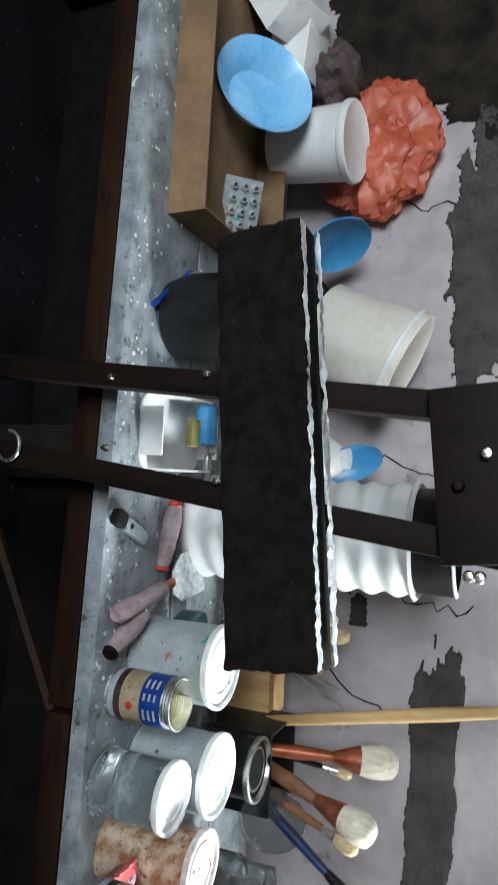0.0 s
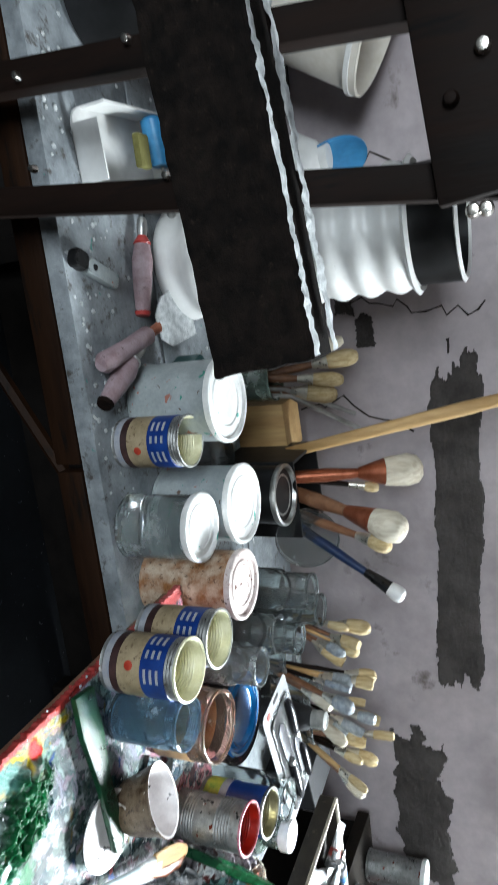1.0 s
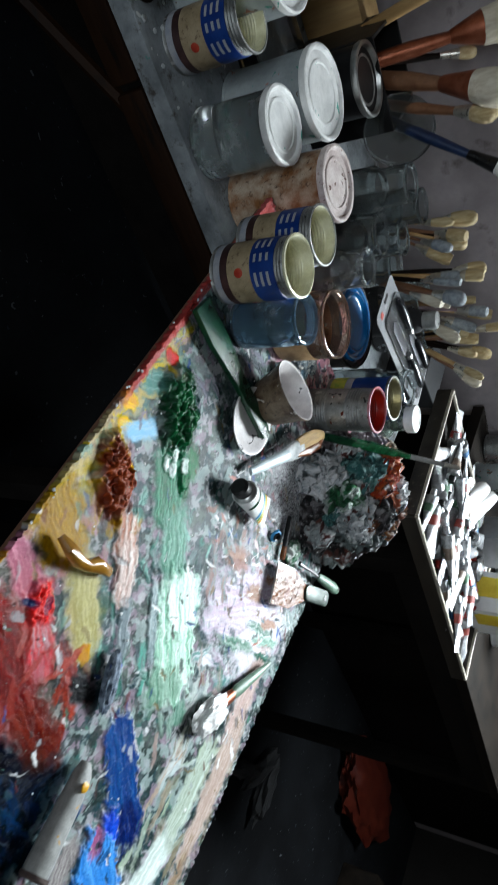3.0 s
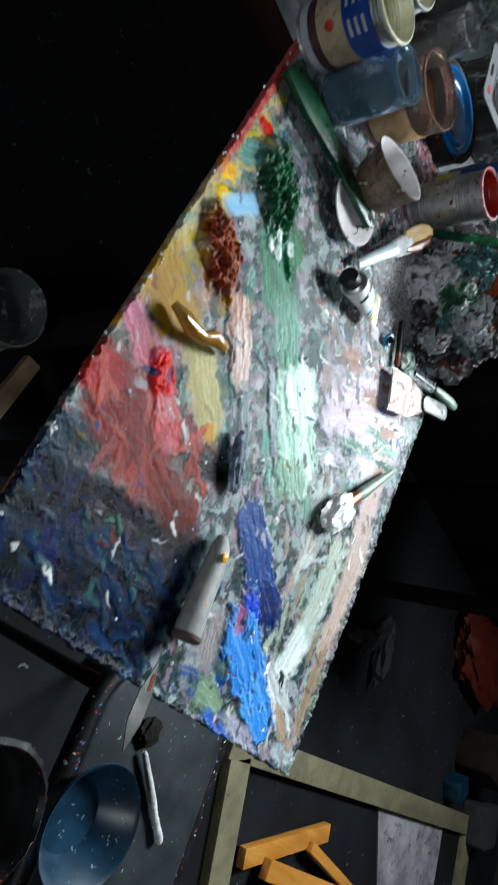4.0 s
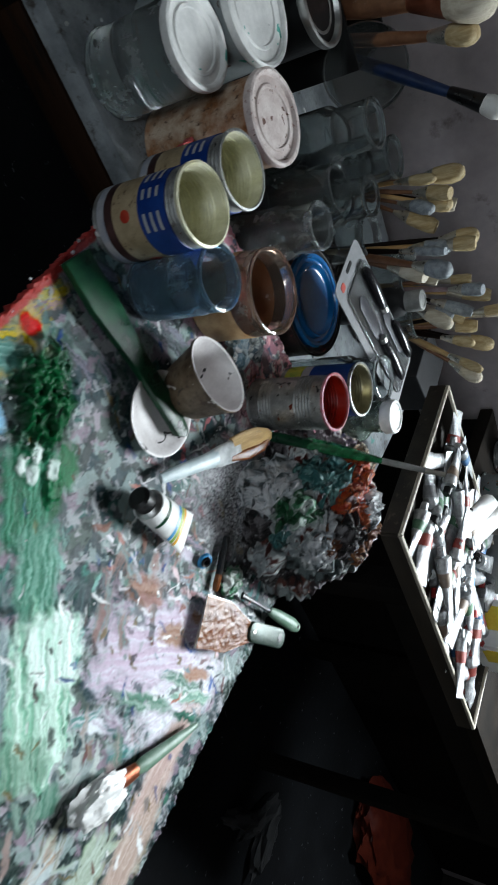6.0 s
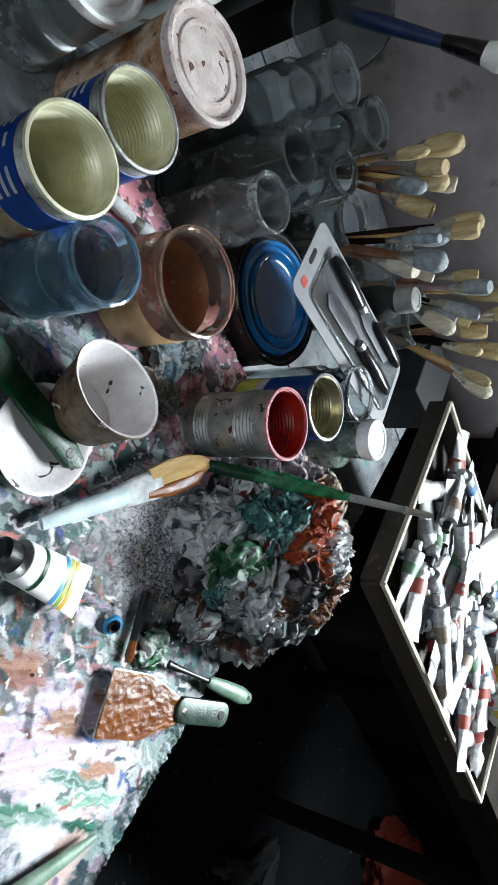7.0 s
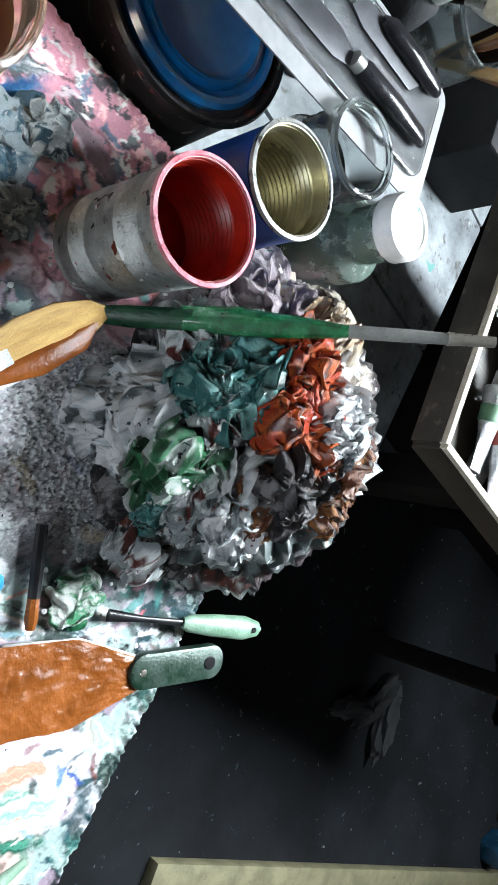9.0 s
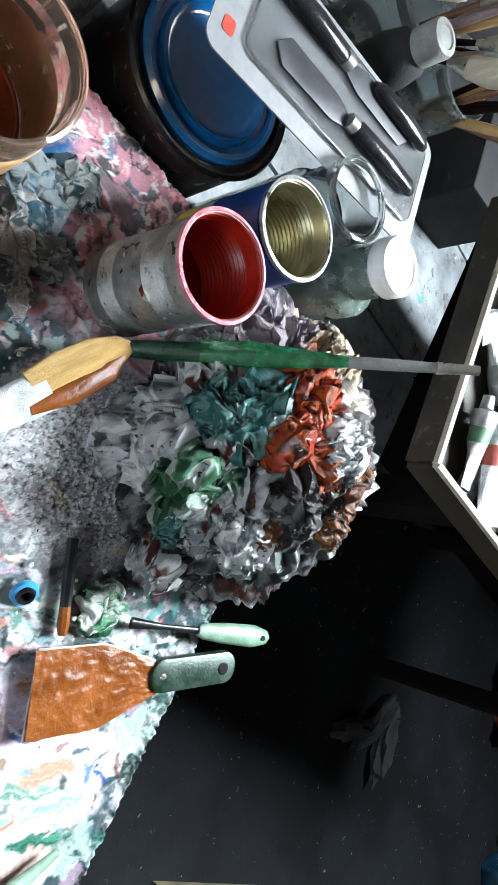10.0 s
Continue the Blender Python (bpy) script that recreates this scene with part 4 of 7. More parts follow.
def build_palette():
    ob = thing("palette", "large board palette thick with layered wet and dried oil paint", "palette")
    nx, ny = pl.x.shape
    jig = np.exp(-rim / 0.004) * 0.007 * (pl.g.sum(pl.x * 220 + 3, pl.y * 220, 3) - 0.6)
    px = pl.x + jig * np.sign(pl.u - 0.5) * (np.minimum(pl.u, 1 - pl.u) < np.minimum(pl.v, 1 - pl.v))
    py = pl.y + jig * np.sign(pl.v - 0.5) * (np.minimum(pl.u, 1 - pl.u) >= np.minimum(pl.v, 1 - pl.v))
    co = np.stack([px, py, TOP + pl.h - 0.002], -1).reshape(-1, 3)
    idx = np.arange(nx * ny).reshape(nx, ny)
    faces = np.stack([idx[:-1, :-1], idx[1:, :-1], idx[1:, 1:], idx[:-1, 1:]], -1).reshape(-1, 4)
    loop = np.concatenate([idx[:, 0], idx[-1, 1:], idx[-2::-1, -1], idx[0, -2:0:-1]])
    low = co[loop] - (0, 0, 0.009)
    base = len(co) + np.arange(len(loop))
    side = np.stack([np.roll(loop, -1), loop, base, np.roll(base, -1)], -1)
    me = bpy.data.meshes.new("paint_layer")
    me.from_pydata(np.concatenate([co, low]).tolist(), [], np.concatenate([faces, side]).tolist())
    me.shade_smooth()
    cols = pl.c.reshape(-1, 3)
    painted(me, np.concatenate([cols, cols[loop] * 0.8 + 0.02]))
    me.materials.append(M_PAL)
    new("paint_layer", me).parent = ob
    mid = (NL + NR + FR + FL) / 4
    bm = slab([tuple(mid + (p - mid) * 0.972) for p in (NL, NR, FR, FL)], 0.014, 0.002)
    part("board", moved(bm, Matrix.Translation((0, 0, TOP - 0.0215))), M_BOARD, ob, smooth=False)
    return ob


build_palette()


def stand():
    s = thing("palette_stand", "dark wooden trestle under the palette board", "stand", (-0.02, 0.02, 0))
    z = TOP - 0.0215
    for x in (-0.08, 0.08):
        for y in (-0.14, 0.14):
            part("leg", moved(block(0.04, 0.04, z - 0.03, 0.003), Matrix.Translation((x, y, 0))), M_DKWOOD, s)
    for y in (-0.14, 0.14):
        part("rail", moved(block(0.12, 0.03, 0.03, 0.003), Matrix.Translation((0, y, 0.085))), M_DKWOOD, s)
    part("crossbar", moved(block(0.035, 0.25, 0.02, 0.003), Matrix.Translation((-0.03, 0, 0.115))), M_CARDB, s, "brown wooden crossbar")
    for y in (-0.14, 0.14):
        part("bearer", moved(block(0.30, 0.04, 0.03, 0.003), Matrix.Translation((0, y, z - 0.03))), M_DKWOOD, s)


stand()

# ---- tins, jars and pots ----
BENCH = 0.75


def tin(label, place, r, h, body, inside, rim, bands=(), turn=(0, 0, 0), ribs=(), group="", fill=0.0, fill_mat=None, print_on=False):
    """An open tin with a rolled rim, ribbed wall, floor inside and a paper label in bands."""
    t = thing("tin_can", label, "tin can", place, turn, group)
    wall = [(0, 0.002), (r - 0.003, 0.002), (r, 0.0)]
    n = 96
    for k in range(n + 1):
        z = 0.003 + (h - 0.006) * k / n
        f = k / n
        rib = 0.0007 * math.sin(k * math.pi * 0.5) if any(a < f < b for a, b in ribs) else 0
        wall.append((r - 0.0012 + rib, z))
    wall += [(r + 0.0006, h - 0.002), (r + 0.0008, h)]
    b = part("body", lathe(wall, 56), body, t)
    ins = [(r + 0.0004, h + 0.0004), (r - 0.002, h), (r - 0.0024, h - 0.003)]
    ins += [(r - 0.0026 + (0.0007 * math.sin(k * math.pi / 2) if k > 10 else 0), h - 0.003 - (h - 0.008) * k / 96) for k in range(97)]
    ins += [(0, 0.004)]
    part("inner_wall", lathe(ins, 56), inside, t)
    part("rim", lathe([(r - 0.0022, h - 0.001), (r - 0.001, h + 0.0014), (r + 0.0012, h + 0.0008), (r + 0.0014, h - 0.002), (r - 0.0006, h - 0.0026), (r - 0.0022, h - 0.001)], 56), rim, t)
    for lo, hi, m in bands:
        rr = r + 0.0004
        part("label_band", lathe([(rr - 0.0008, h * lo), (rr, h * lo + 0.0003), (rr, h * hi - 0.0003), (rr - 0.0008, h * hi)], 56), m, b)
    if fill:
        part("paint_fill", lathe([(r - 0.003, h * fill), (r * 0.6, h * fill + 0.001), (0, h * fill - 0.001)], 40), fill_mat, t)
    if print_on:
        for k in range(3):
            for lo in (0.60, 0.68, 0.76):
                a0 = radians(150 + k * 34)
                wide = radians((22, 15, 26)[k])
                bm = bmesh.new()
                rr = r + 0.0008
                pts = [(rr * math.cos(a0 + wide * i / 8), rr * math.sin(a0 + wide * i / 8)) for i in range(9)]
                lowv = [bm.verts.new((x, y, h * lo)) for x, y in pts]
                topv = [bm.verts.new((x, y, h * (lo + 0.035))) for x, y in pts]
                for i in range(8):
                    bm.faces.new((lowv[i], lowv[i + 1], topv[i + 1], topv[i]))
                part("print_bar", bm, M_WHITELAB, b)
        for a in (215, 300):
            m = pose(0, 0, h * 0.40, 0, 0, a) @ Matrix.Translation((r + 0.0005, 0, 0)) @ pose(0, 0, 0, 0, 90, 0)
            part("print_emblem", moved(lathe([(0, 0.0005), (0.005, 0.0003), (0.006, 0), (0, -0.0008)], 20), m), M_REDDOT, b)
    return t


LABEL_BANDS = ((0.05, 0.14, M_WHITELAB), (0.14, 0.24, M_DARKLAB), (0.24, 0.55, M_CREAM), (0.55, 0.86, M_BLUELAB))


def jar(label, place, r, h, glass, neck=0.75, turn=(0, 0, 0), group="", film=None, film_high=0.3, shoulder=0.72, name="glass_jar"):
    """A thick glass jar with shoulder, screw neck and open mouth."""
    t = thing(name, label, "jar", place, turn, group)
    n = r * neck
    prof = [(0, 0.0015), (r * 0.8, 0.0), (r * 0.96, 0.003), (r, 0.010), (r, h * shoulder - 0.008)]
    prof += [(n + (r - n) * math.cos(k * math.pi / 10) ** 1.2 if n < r else r, h * shoulder + 0.012 * k / 5) for k in range(0, 5)]
    z = h * shoulder + 0.012
    for k in range(9):
        prof.append((n + 0.0012 * math.sin(k * math.pi * 0.5) ** 2, z + (h - 0.004 - z) * k / 8))
    prof += [(n + 0.001, h - 0.003), (n + 0.0005, h), (n - 0.0015, h + 0.0006), (n - 0.003, h - 0.002)]
    prof += [(n - 0.003, z), (r - 0.0035, h * shoulder - 0.012), (r - 0.0035, 0.012), (r * 0.8, 0.005), (0, 0.005)]
    part("glass", lathe(prof, 48), glass, t)
    part("mouth_ring", lathe([(n + 0.0002, h - 0.004), (n + 0.002, h - 0.002), (n + 0.0016, h + 0.0012), (n - 0.0006, h + 0.0018), (n - 0.0012, h)], 48), glass, t)
    if film:
        rr = r - 0.0045
        part("residue", lathe([(0, 0.0056), (rr * 0.9, 0.0056), (rr, 0.012), (rr, h * film_high), (rr - 0.002, h * film_high + 0.001), (rr - 0.003, 0.014), (0, 0.012)], 40, 0.01, 3), film, t)
    return t


def lidded(label, place, r, h, body, lid, group="", lid_name="lid", turn=(0, 0, 0), knob=None, name="paint_tin", sunk=0.004):
    """A closed tin or jar: body with base bead, and a lid with a raised rim and a pressed centre."""
    t = thing(name, label, "tin" if "tin" in name else "jar", place, turn, group)
    part("body", lathe([(0, 0.001), (r - 0.002, 0.0), (r + 0.001, 0.002), (r + 0.001, 0.005), (r - 0.001, 0.007), (r - 0.001, h * 0.5), (r - 0.001, h - 0.012), (r + 0.0006, h - 0.010), (r + 0.0006, h - 0.007), (0, h - 0.007)], 56), body, t)
    part(lid_name, roughen(lathe([(r + 0.0012, h - 0.010), (r + 0.0026, h - 0.006), (r + 0.0022, h), (r - 0.001, h + 0.0012), (r - 0.004, h), (r - 0.006, h - sunk), (r * 0.72, h - sunk), (r * 0.70, h - sunk + 0.0018), (r * 0.64, h - sunk + 0.0018), (r * 0.62, h - sunk), (r * 0.3, h - sunk + 0.0004), (0, h - sunk + 0.0006)], 64), 0.0005, 0.012, r * 30), lid, t)
    return t


# on the palette
tin("blue and cream label can, rim crusted with paint", (-0.327, 0.345, TOP), 0.0375, 0.106, M_TIN, M_TININ, M_TININ, LABEL_BANDS, (0, 0, 28), ((0.86, 1.0),), "blue label cans", print_on=True)
tin("empty food can with blue and cream paper label", (-0.327, 0.422, TOP), 0.0375, 0.108, M_TIN, M_TININ, M_TIN, LABEL_BANDS, (0, 0, 40), ((0.86, 1.0),), "blue label cans", print_on=True)
tin("ribbed bare tin can, red paint film inside and pink rim", (-0.035, 0.427, TOP), 0.0345, 0.109, M_TIN, M_REDIN, M_PINKRIM, (), (0, 0, 40), ((0.12, 0.32), (0.62, 0.86)), fill=0.45, fill_mat=M_REDIN)
jar("dusty bluish glass jar, open, paint-smeared", (-0.259, 0.335, TOP), 0.0335, 0.097, M_GLASSB, 0.93, film=M_GLASSW, film_high=0.55)
wide = jar("wide jar with a tan paper label and orange sediment", (-0.194, 0.423, TOP), 0.048, 0.088, M_AMBER, 0.97, film=M_ORANGE, film_high=0.16)
part("paper_label", lathe([(0.0478, 0.006), (0.0486, 0.007), (0.0486, 0.058), (0.0478, 0.059)], 48), M_TAN, wide)
cup = thing("paint_cup", "small tapered cup, brown spatters outside, white inside, tipped over a lid", "cup", (0, 0, 0))
cup.matrix_world = Matrix.Translation((-0.150, 0.300, TOP + 0.012)) @ Vector((-0.24, 0.29, 0.93)).to_track_quat("Z", "Y").to_matrix().to_4x4()
part("body", lathe([(0, 0), (0.030, 0), (0.032, 0.003), (0.042, 0.047), (0.044, 0.049), (0.0435, 0.051)], 48, 0.01, 2), M_CUP, cup)
part("inner_wall", lathe([(0.0435, 0.051), (0.041, 0.050), (0.0395, 0.046), (0.030, 0.005), (0, 0.004)], 48, 0.01, 2), M_CUPIN, cup)

# blue-lidded tin and jars on the bench just behind
M_BRASSIN = surf("brassy_tin_lacquer", C("8a8468"), C("a8a288"), 0.03, 0.3, metal=0.7, bump=0.1)
t = thing("paint_tin", "black paint tin with glossy blue domed lid and paint runs", "tin", (-0.083, 0.604, BENCH))
part("body", lathe([(0, 0), (0.075, 0), (0.077, 0.003), (0.076, 0.092), (0.078, 0.097), (0.078, 0.102), (0.073, 0.102), (0.071, 0.096), (0, 0.094)], 64), M_TINSIDE, t)
part("lid", lathe([(0.066, 0.094), (0.067, 0.102), (0.064, 0.106), (0.060, 0.105), (0.058, 0.101), (0.054, 0.101), (0.052, 0.106), (0.049, 0.107), (0.046, 0.102), (0.042, 0.1), (0, 0.0995)], 64), M_BLUELID, t, "glossy blue plastic lid")
part("wire_rim", lathe([(0.0755, 0.102), (0.0775, 0.105), (0.0795, 0.102), (0.0775, 0.1), (0.0755, 0.102)], 64), M_GUN, t)
tin("open food can with blue, white and green label", (-0.001, 0.498, TOP), 0.0345, 0.107, M_TIN, M_BRASSIN, M_TIN, ((0.06, 0.3, M_GREENLAB), (0.3, 0.42, M_WHITELAB), (0.42, 0.96, M_BLUELAB)), (0, 0, 20), ((0.9, 1.0),))
jar("clear open glass jar with screw neck", (0.033, 0.568, BENCH), 0.036, 0.186, M_GLASS, 0.85)
b = jar("green-grey bottle with a white metal cap", (0.106, 0.573, BENCH), 0.036, 0.178, M_GLASSG, 0.62, name="bottle", film=M_GLASSG, film_high=0.6)
part("cap", lathe([(0.024, 0.166), (0.0255, 0.168), (0.0255, 0.180), (0.024, 0.183), (0.020, 0.1835), (0.019, 0.182), (0, 0.182)], 40), M_LIDW, b, "white metal screw cap")
for x, y, h, r in ((-0.222, 0.632, 0.177, 0.036), (-0.204, 0.560, 0.174, 0.034), (-0.178, 0.700, 0.184, 0.032), (-0.267, 0.700, 0.216, 0.036), (-0.200, 0.768, 0.203, 0.034)):
    jar("dusty open glass jar with screw neck", (x, y, BENCH), r, h, M_GLASSW if y < 0.61 else M_GLASS, 0.82, group="glass jars on the bench", film=M_GLASSW, film_high=0.5)

sb = thing("small_bottle", "grey plastic bottle with a pale ribbed cap", "bottle", (0.03, 0.775, BENCH))
part("wall", lathe([(0, 0), (0.024, 0), (0.026, 0.004), (0.026, 0.13), (0.022, 0.15), (0.013, 0.158), (0.013, 0.163), (0, 0.163)], 36), M_DIMPAPER, sb)
part("cap", lathe([(0.013, 0.158), (0.017, 0.159), (0.0175, 0.182), (0.016, 0.185), (0.011, 0.186), (0.010, 0.1845), (0, 0.1845)], 36), M_TUBEG, sb, "pale ribbed cap")

# blister card lying across the jars and the bottle
card = thing("blister_card", "grey card blister pack with a clear plastic shell and knife", "blister pack")
card.matrix_world = Matrix.Translation((-0.019, 0.619, 0.9225)) @ pose(0, 0, 0, 0, 0, 14.5)
outline = rounded(0.245, 0.105, 0.012)
part("backing_card", slab(outline, 0.0012), M_CARD, card, smooth=False)
shell = joined(moved(slab(rounded(0.205, 0.080, 0.012), 0.004, 0.0015), Matrix.Translation((0.008, 0.004, 0.0013))))
part("plastic_shell", shell, M_PLAST, card, "clear moulded plastic shell")
M_GRIP = surf("dark_knife_grip", C("17171a"), C("232327"), 0.02, 0.22, bump=0.05)
M_FLAT = surf("dull_flat_blade", C("3c3d41"), C("4e4f54"), 0.03, 0.45, metal=0.4, bump=0.05)
for y, x0, x1, flat in ((0.026, -0.088, -0.010, 0.09), (-0.012, 0.012, 0.098, -0.085), (0.034, 0.024, 0.100, 0.0)):
    part("knife_grip", sweep([(x0, y, 0.0085), (x0 + 0.008, y, 0.010), ((x0 + x1) / 2, y, 0.0105), (x1 - 0.008, y, 0.010), (x1, y, 0.0085)], [0.004, 0.0075, 0.0085, 0.0075, 0.004], 16, 0.8), M_GRIP, card, "dark rounded knife grip")
    if flat:
        xe = (x1 if flat > 0 else x0)
        part("knife_blade", moved(slab(((0, -0.004), (0.02, -0.011), (abs(flat) - 0.01, -0.012), (abs(flat), 0.0), (abs(flat) - 0.01, 0.012), (0.02, 0.011), (0, 0.004)), 0.0015, 0.0004), pose(xe, y, 0.0056, 0, 0, 0 if flat > 0 else 180)), M_FLAT, card, "flat dull steel blade")
        part("collar", sweep([(xe - 0.004, y, 0.009), (xe + 0.004, y, 0.009)], [0.006, 0.006], 12), M_STEEL, card)
part("hang_slot", moved(slab(rounded(0.006, 0.022, 0.0028), 0.0006), Matrix.Translation((-0.112, 0.004, 0.0012))), M_BLACKP, card, smooth=False)
part("printed_mark", moved(slab(rounded(0.010, 0.012, 0.003), 0.0005), Matrix.Translation((-0.108, -0.03, 0.0012))), M_REDDOT, card, smooth=False)

# tins and jars further along the bench
tin("food can with blue and cream paper label, bright lacquer inside", (-0.564, 0.551, BENCH), 0.038, 0.112, M_TIN, M_TININ, M_TIN, LABEL_BANDS, (0, 0, 62), ((0.86, 1.0),), "blue label cans", print_on=True)
lidded("grey enamel paint tin with a white paint-smeared lid", (-0.609, 0.632, BENCH), 0.064, 0.142, M_GREYTIN, M_LIDW)
lidded("clouded glass jar with a white crusted lid", (-0.438, 0.533, BENCH), 0.049, 0.123, M_GLASSW, M_LIDW, name="glass_jar")
lidded("pale jar with a white crusted lid", (-0.437, 0.650, BENCH), 0.062, 0.138, M_GREYTIN, M_LIDW, name="glass_jar")
lidded("rust-spattered tin with a pinkish paint-dabbed lid", (-0.334, 0.572, BENCH), 0.051, 0.158, M_RUSTTIN, M_LIDP)
lidded("black jar with a bright metal lid", (-0.408, 0.788, BENCH), 0.053, 0.154, M_BLACKP, M_STEEL, name="glass_jar", sunk=0.008)
tub = thing("plastic_tub", "translucent plastic food tub", "tub", (-0.52, 0.725, BENCH), (0, 0, 8))
part("wall", joined(slab(rounded(0.11, 0.09, 0.015), 0.07, 0.003)), M_GLASS, tub)
wb = thing("wood_block", "pale pine block with knots", "wood block", (-0.50, 0.985, BENCH), (0, 0, 4))
part("block", block(0.10, 0.09, 0.105, 0.003), M_RAWWOOD, wb)
bx = thing("brush_box", "tall matte black box holding brushes", "box", (-0.385, 0.905, BENCH), (0, 0, 3))
for sx, sy, x, y in ((0.15, 0.006, 0, -0.065), (0.15, 0.006, 0, 0.065), (0.006, 0.124, -0.072, 0), (0.006, 0.124, 0.072, 0)):
    part("wall", moved(block(sx, sy, 0.155, 0.001), Matrix.Translation((x, y, 0))), M_BLACKP, bx, smooth=False)
part("bottom", block(0.137, 0.123, 0.005, 0), M_BLACKP, bx, smooth=False)


def brush(label, a, b, handle_r, ferrule, head, head_long, head_r, handle_mat, head_mat, fer_mat=M_FERR, name="paint_brush", group="", round_tip=True):
    """A brush from the handle's end a to the tip b."""
    A, B = Vector(a), Vector(b)
    d = (B - A).normalized()
    t = thing(name, label, "brush", a, group=group)
    n1 = B - d * (head_long + ferrule) - A
    n2 = B - d * head_long - A
    end = B - A
    part("handle", sweep([Vector(), d * 0.006, n1 * 0.35, n1 * 0.75, n1], [handle_r * 0.5, handle_r * 0.8, handle_r, handle_r * 1.15, handle_r * 0.8], 10), handle_mat, t)
    part("ferrule", sweep([n1 - d * 0.002, n1, n2], [handle_r * 0.85, handle_r * 0.95, head_r * 0.9], 12), fer_mat, t)
    hd = end - n2
    ks = ((0, 0.9), (0.3, 1.05), (0.6, 1.08), (0.85, 0.9), (0.97, 0.55), (1.0, 0.15)) if round_tip else ((0, 0.9), (0.4, 1.0), (0.8, 1.0), (1.0, 0.8))
    part("bristles", roughen(sweep([n2 + hd * k for k, _ in ks], [head_r * r for _, r in ks], 14), head_r * 0.08, head_r * 0.4, 2.0), head_mat, t)
    return t


G = "brushes in the black box"
M_NAVY = surf("navy_lacquered_handle", C("10203c"), C("1c3258"), 0.03, 0.35, bump=0.15)
brush("long plain wooden dowel", (-0.43, 0.93, 0.757), (-0.56, 0.90, 1.36), 0.011, 0.002, 0, 0.01, 0.011, M_RAWWOOD, M_RAWWOOD, M_RAWWOOD, "wooden_dowel", G)
brush("thick round brush with pale bristle head", (-0.41, 0.87, 0.757), (-0.392, 1.01, 1.105), 0.012, 0.05, 0, 0.075, 0.030, M_COPPER, M_PALEBR, M_COPPER, group=G)
brush("thick round brush with a rusty ferrule and pale head", (-0.405, 0.93, 0.757), (-0.345, 0.785, 1.11), 0.013, 0.06, 0, 0.06, 0.026, M_HANDLE, M_PALEBR, M_COPPER, group=G)
brush("brush with a blue band and white tip", (-0.39, 0.90, 0.757), (-0.205, 0.825, 1.09), 0.009, 0.05, 0, 0.03, 0.014, M_NAVY, M_TUBEW, M_GUN, group=G)
brush("pale worn brush in the black box", (-0.36, 0.93, 0.757), (-0.31, 0.80, 1.08), 0.008, 0.03, 0, 0.04, 0.014, M_HANDLE, M_BRISTLE, group=G)
brush("slim dark brush in the black box", (-0.43, 0.87, 0.757), (-0.36, 0.99, 1.02), 0.006, 0.03, 0, 0.03, 0.010, M_EASEL, M_BRISTLE, group=G)
sv = thing("saucer", "round translucent plastic lid disc standing on edge", "saucer", (-0.305, 0.852, 0.91), (70, 25, 0))
part("disc", lathe([(0, 0), (0.056, 0), (0.060, 0.002), (0.0605, 0.010), (0.0585, 0.010), (0.057, 0.003), (0, 0.0025)], 48), M_GLASS, sv)

rng = random.Random(21)
pots = ((-0.165, 0.845, 0.034, 0.13), (-0.08, 0.80, 0.036, 0.12), (0.035, 0.88, 0.045, 0.13), (0.13, 0.90, 0.045, 0.12))
for k, (x, y, r, h) in enumerate(pots):
    jar("dusty jar crowded with old brushes", (x, y, BENCH), r, h, M_GLASSW, 0.98, group="brush jars", shoulder=0.8, film=M_CLOTH, film_high=0.35)
    for i in range(7):
        a = rng.uniform(0, 6.28)
        lean = rng.uniform(0.3, 0.95)
        base = (x + 0.35 * r * math.cos(a + 2.8), y + 0.35 * r * math.sin(a + 2.8), BENCH + 0.0155)
        long = rng.uniform(0.20, 0.27)
        rr = r * 0.75 * lean
        top = Vector((x + rr * math.cos(a) + 0.03, y + rr * math.sin(a) - 0.012, BENCH + h)) - Vector(base)
        tip = Vector(base) + top.normalized() * long
        brush("old brush with dried paint in its bristles", base, tip, rng.uniform(0.003, 0.006), 0.025, 0, rng.uniform(0.03, 0.05), rng.uniform(0.006, 0.013), rng.choice((M_HANDLE, M_EASEL, M_MAUVE, M_RAWWOOD)), rng.choice((M_BRISTLE, M_PALEBR, M_GREYBR, M_BRISTLE)), group="brushes in jars", round_tip=rng.random() < 0.5)

# ---- tools and paint lying on the palette ----
Z = TOP + 0.003


def place_between(a, b, z, lift=0.0):
    """A pose at a that points its x axis to b, and the distance."""
    d = Vector((b[0] - a[0], b[1] - a[1], lift))
    return Matrix.Translation((a[0], a[1], z)) @ pose(0, 0, 0, 0, -math.degrees(math.atan2(lift, math.hypot(d.x, d.y))), math.degrees(math.atan2(d.y, d.x))), d.length


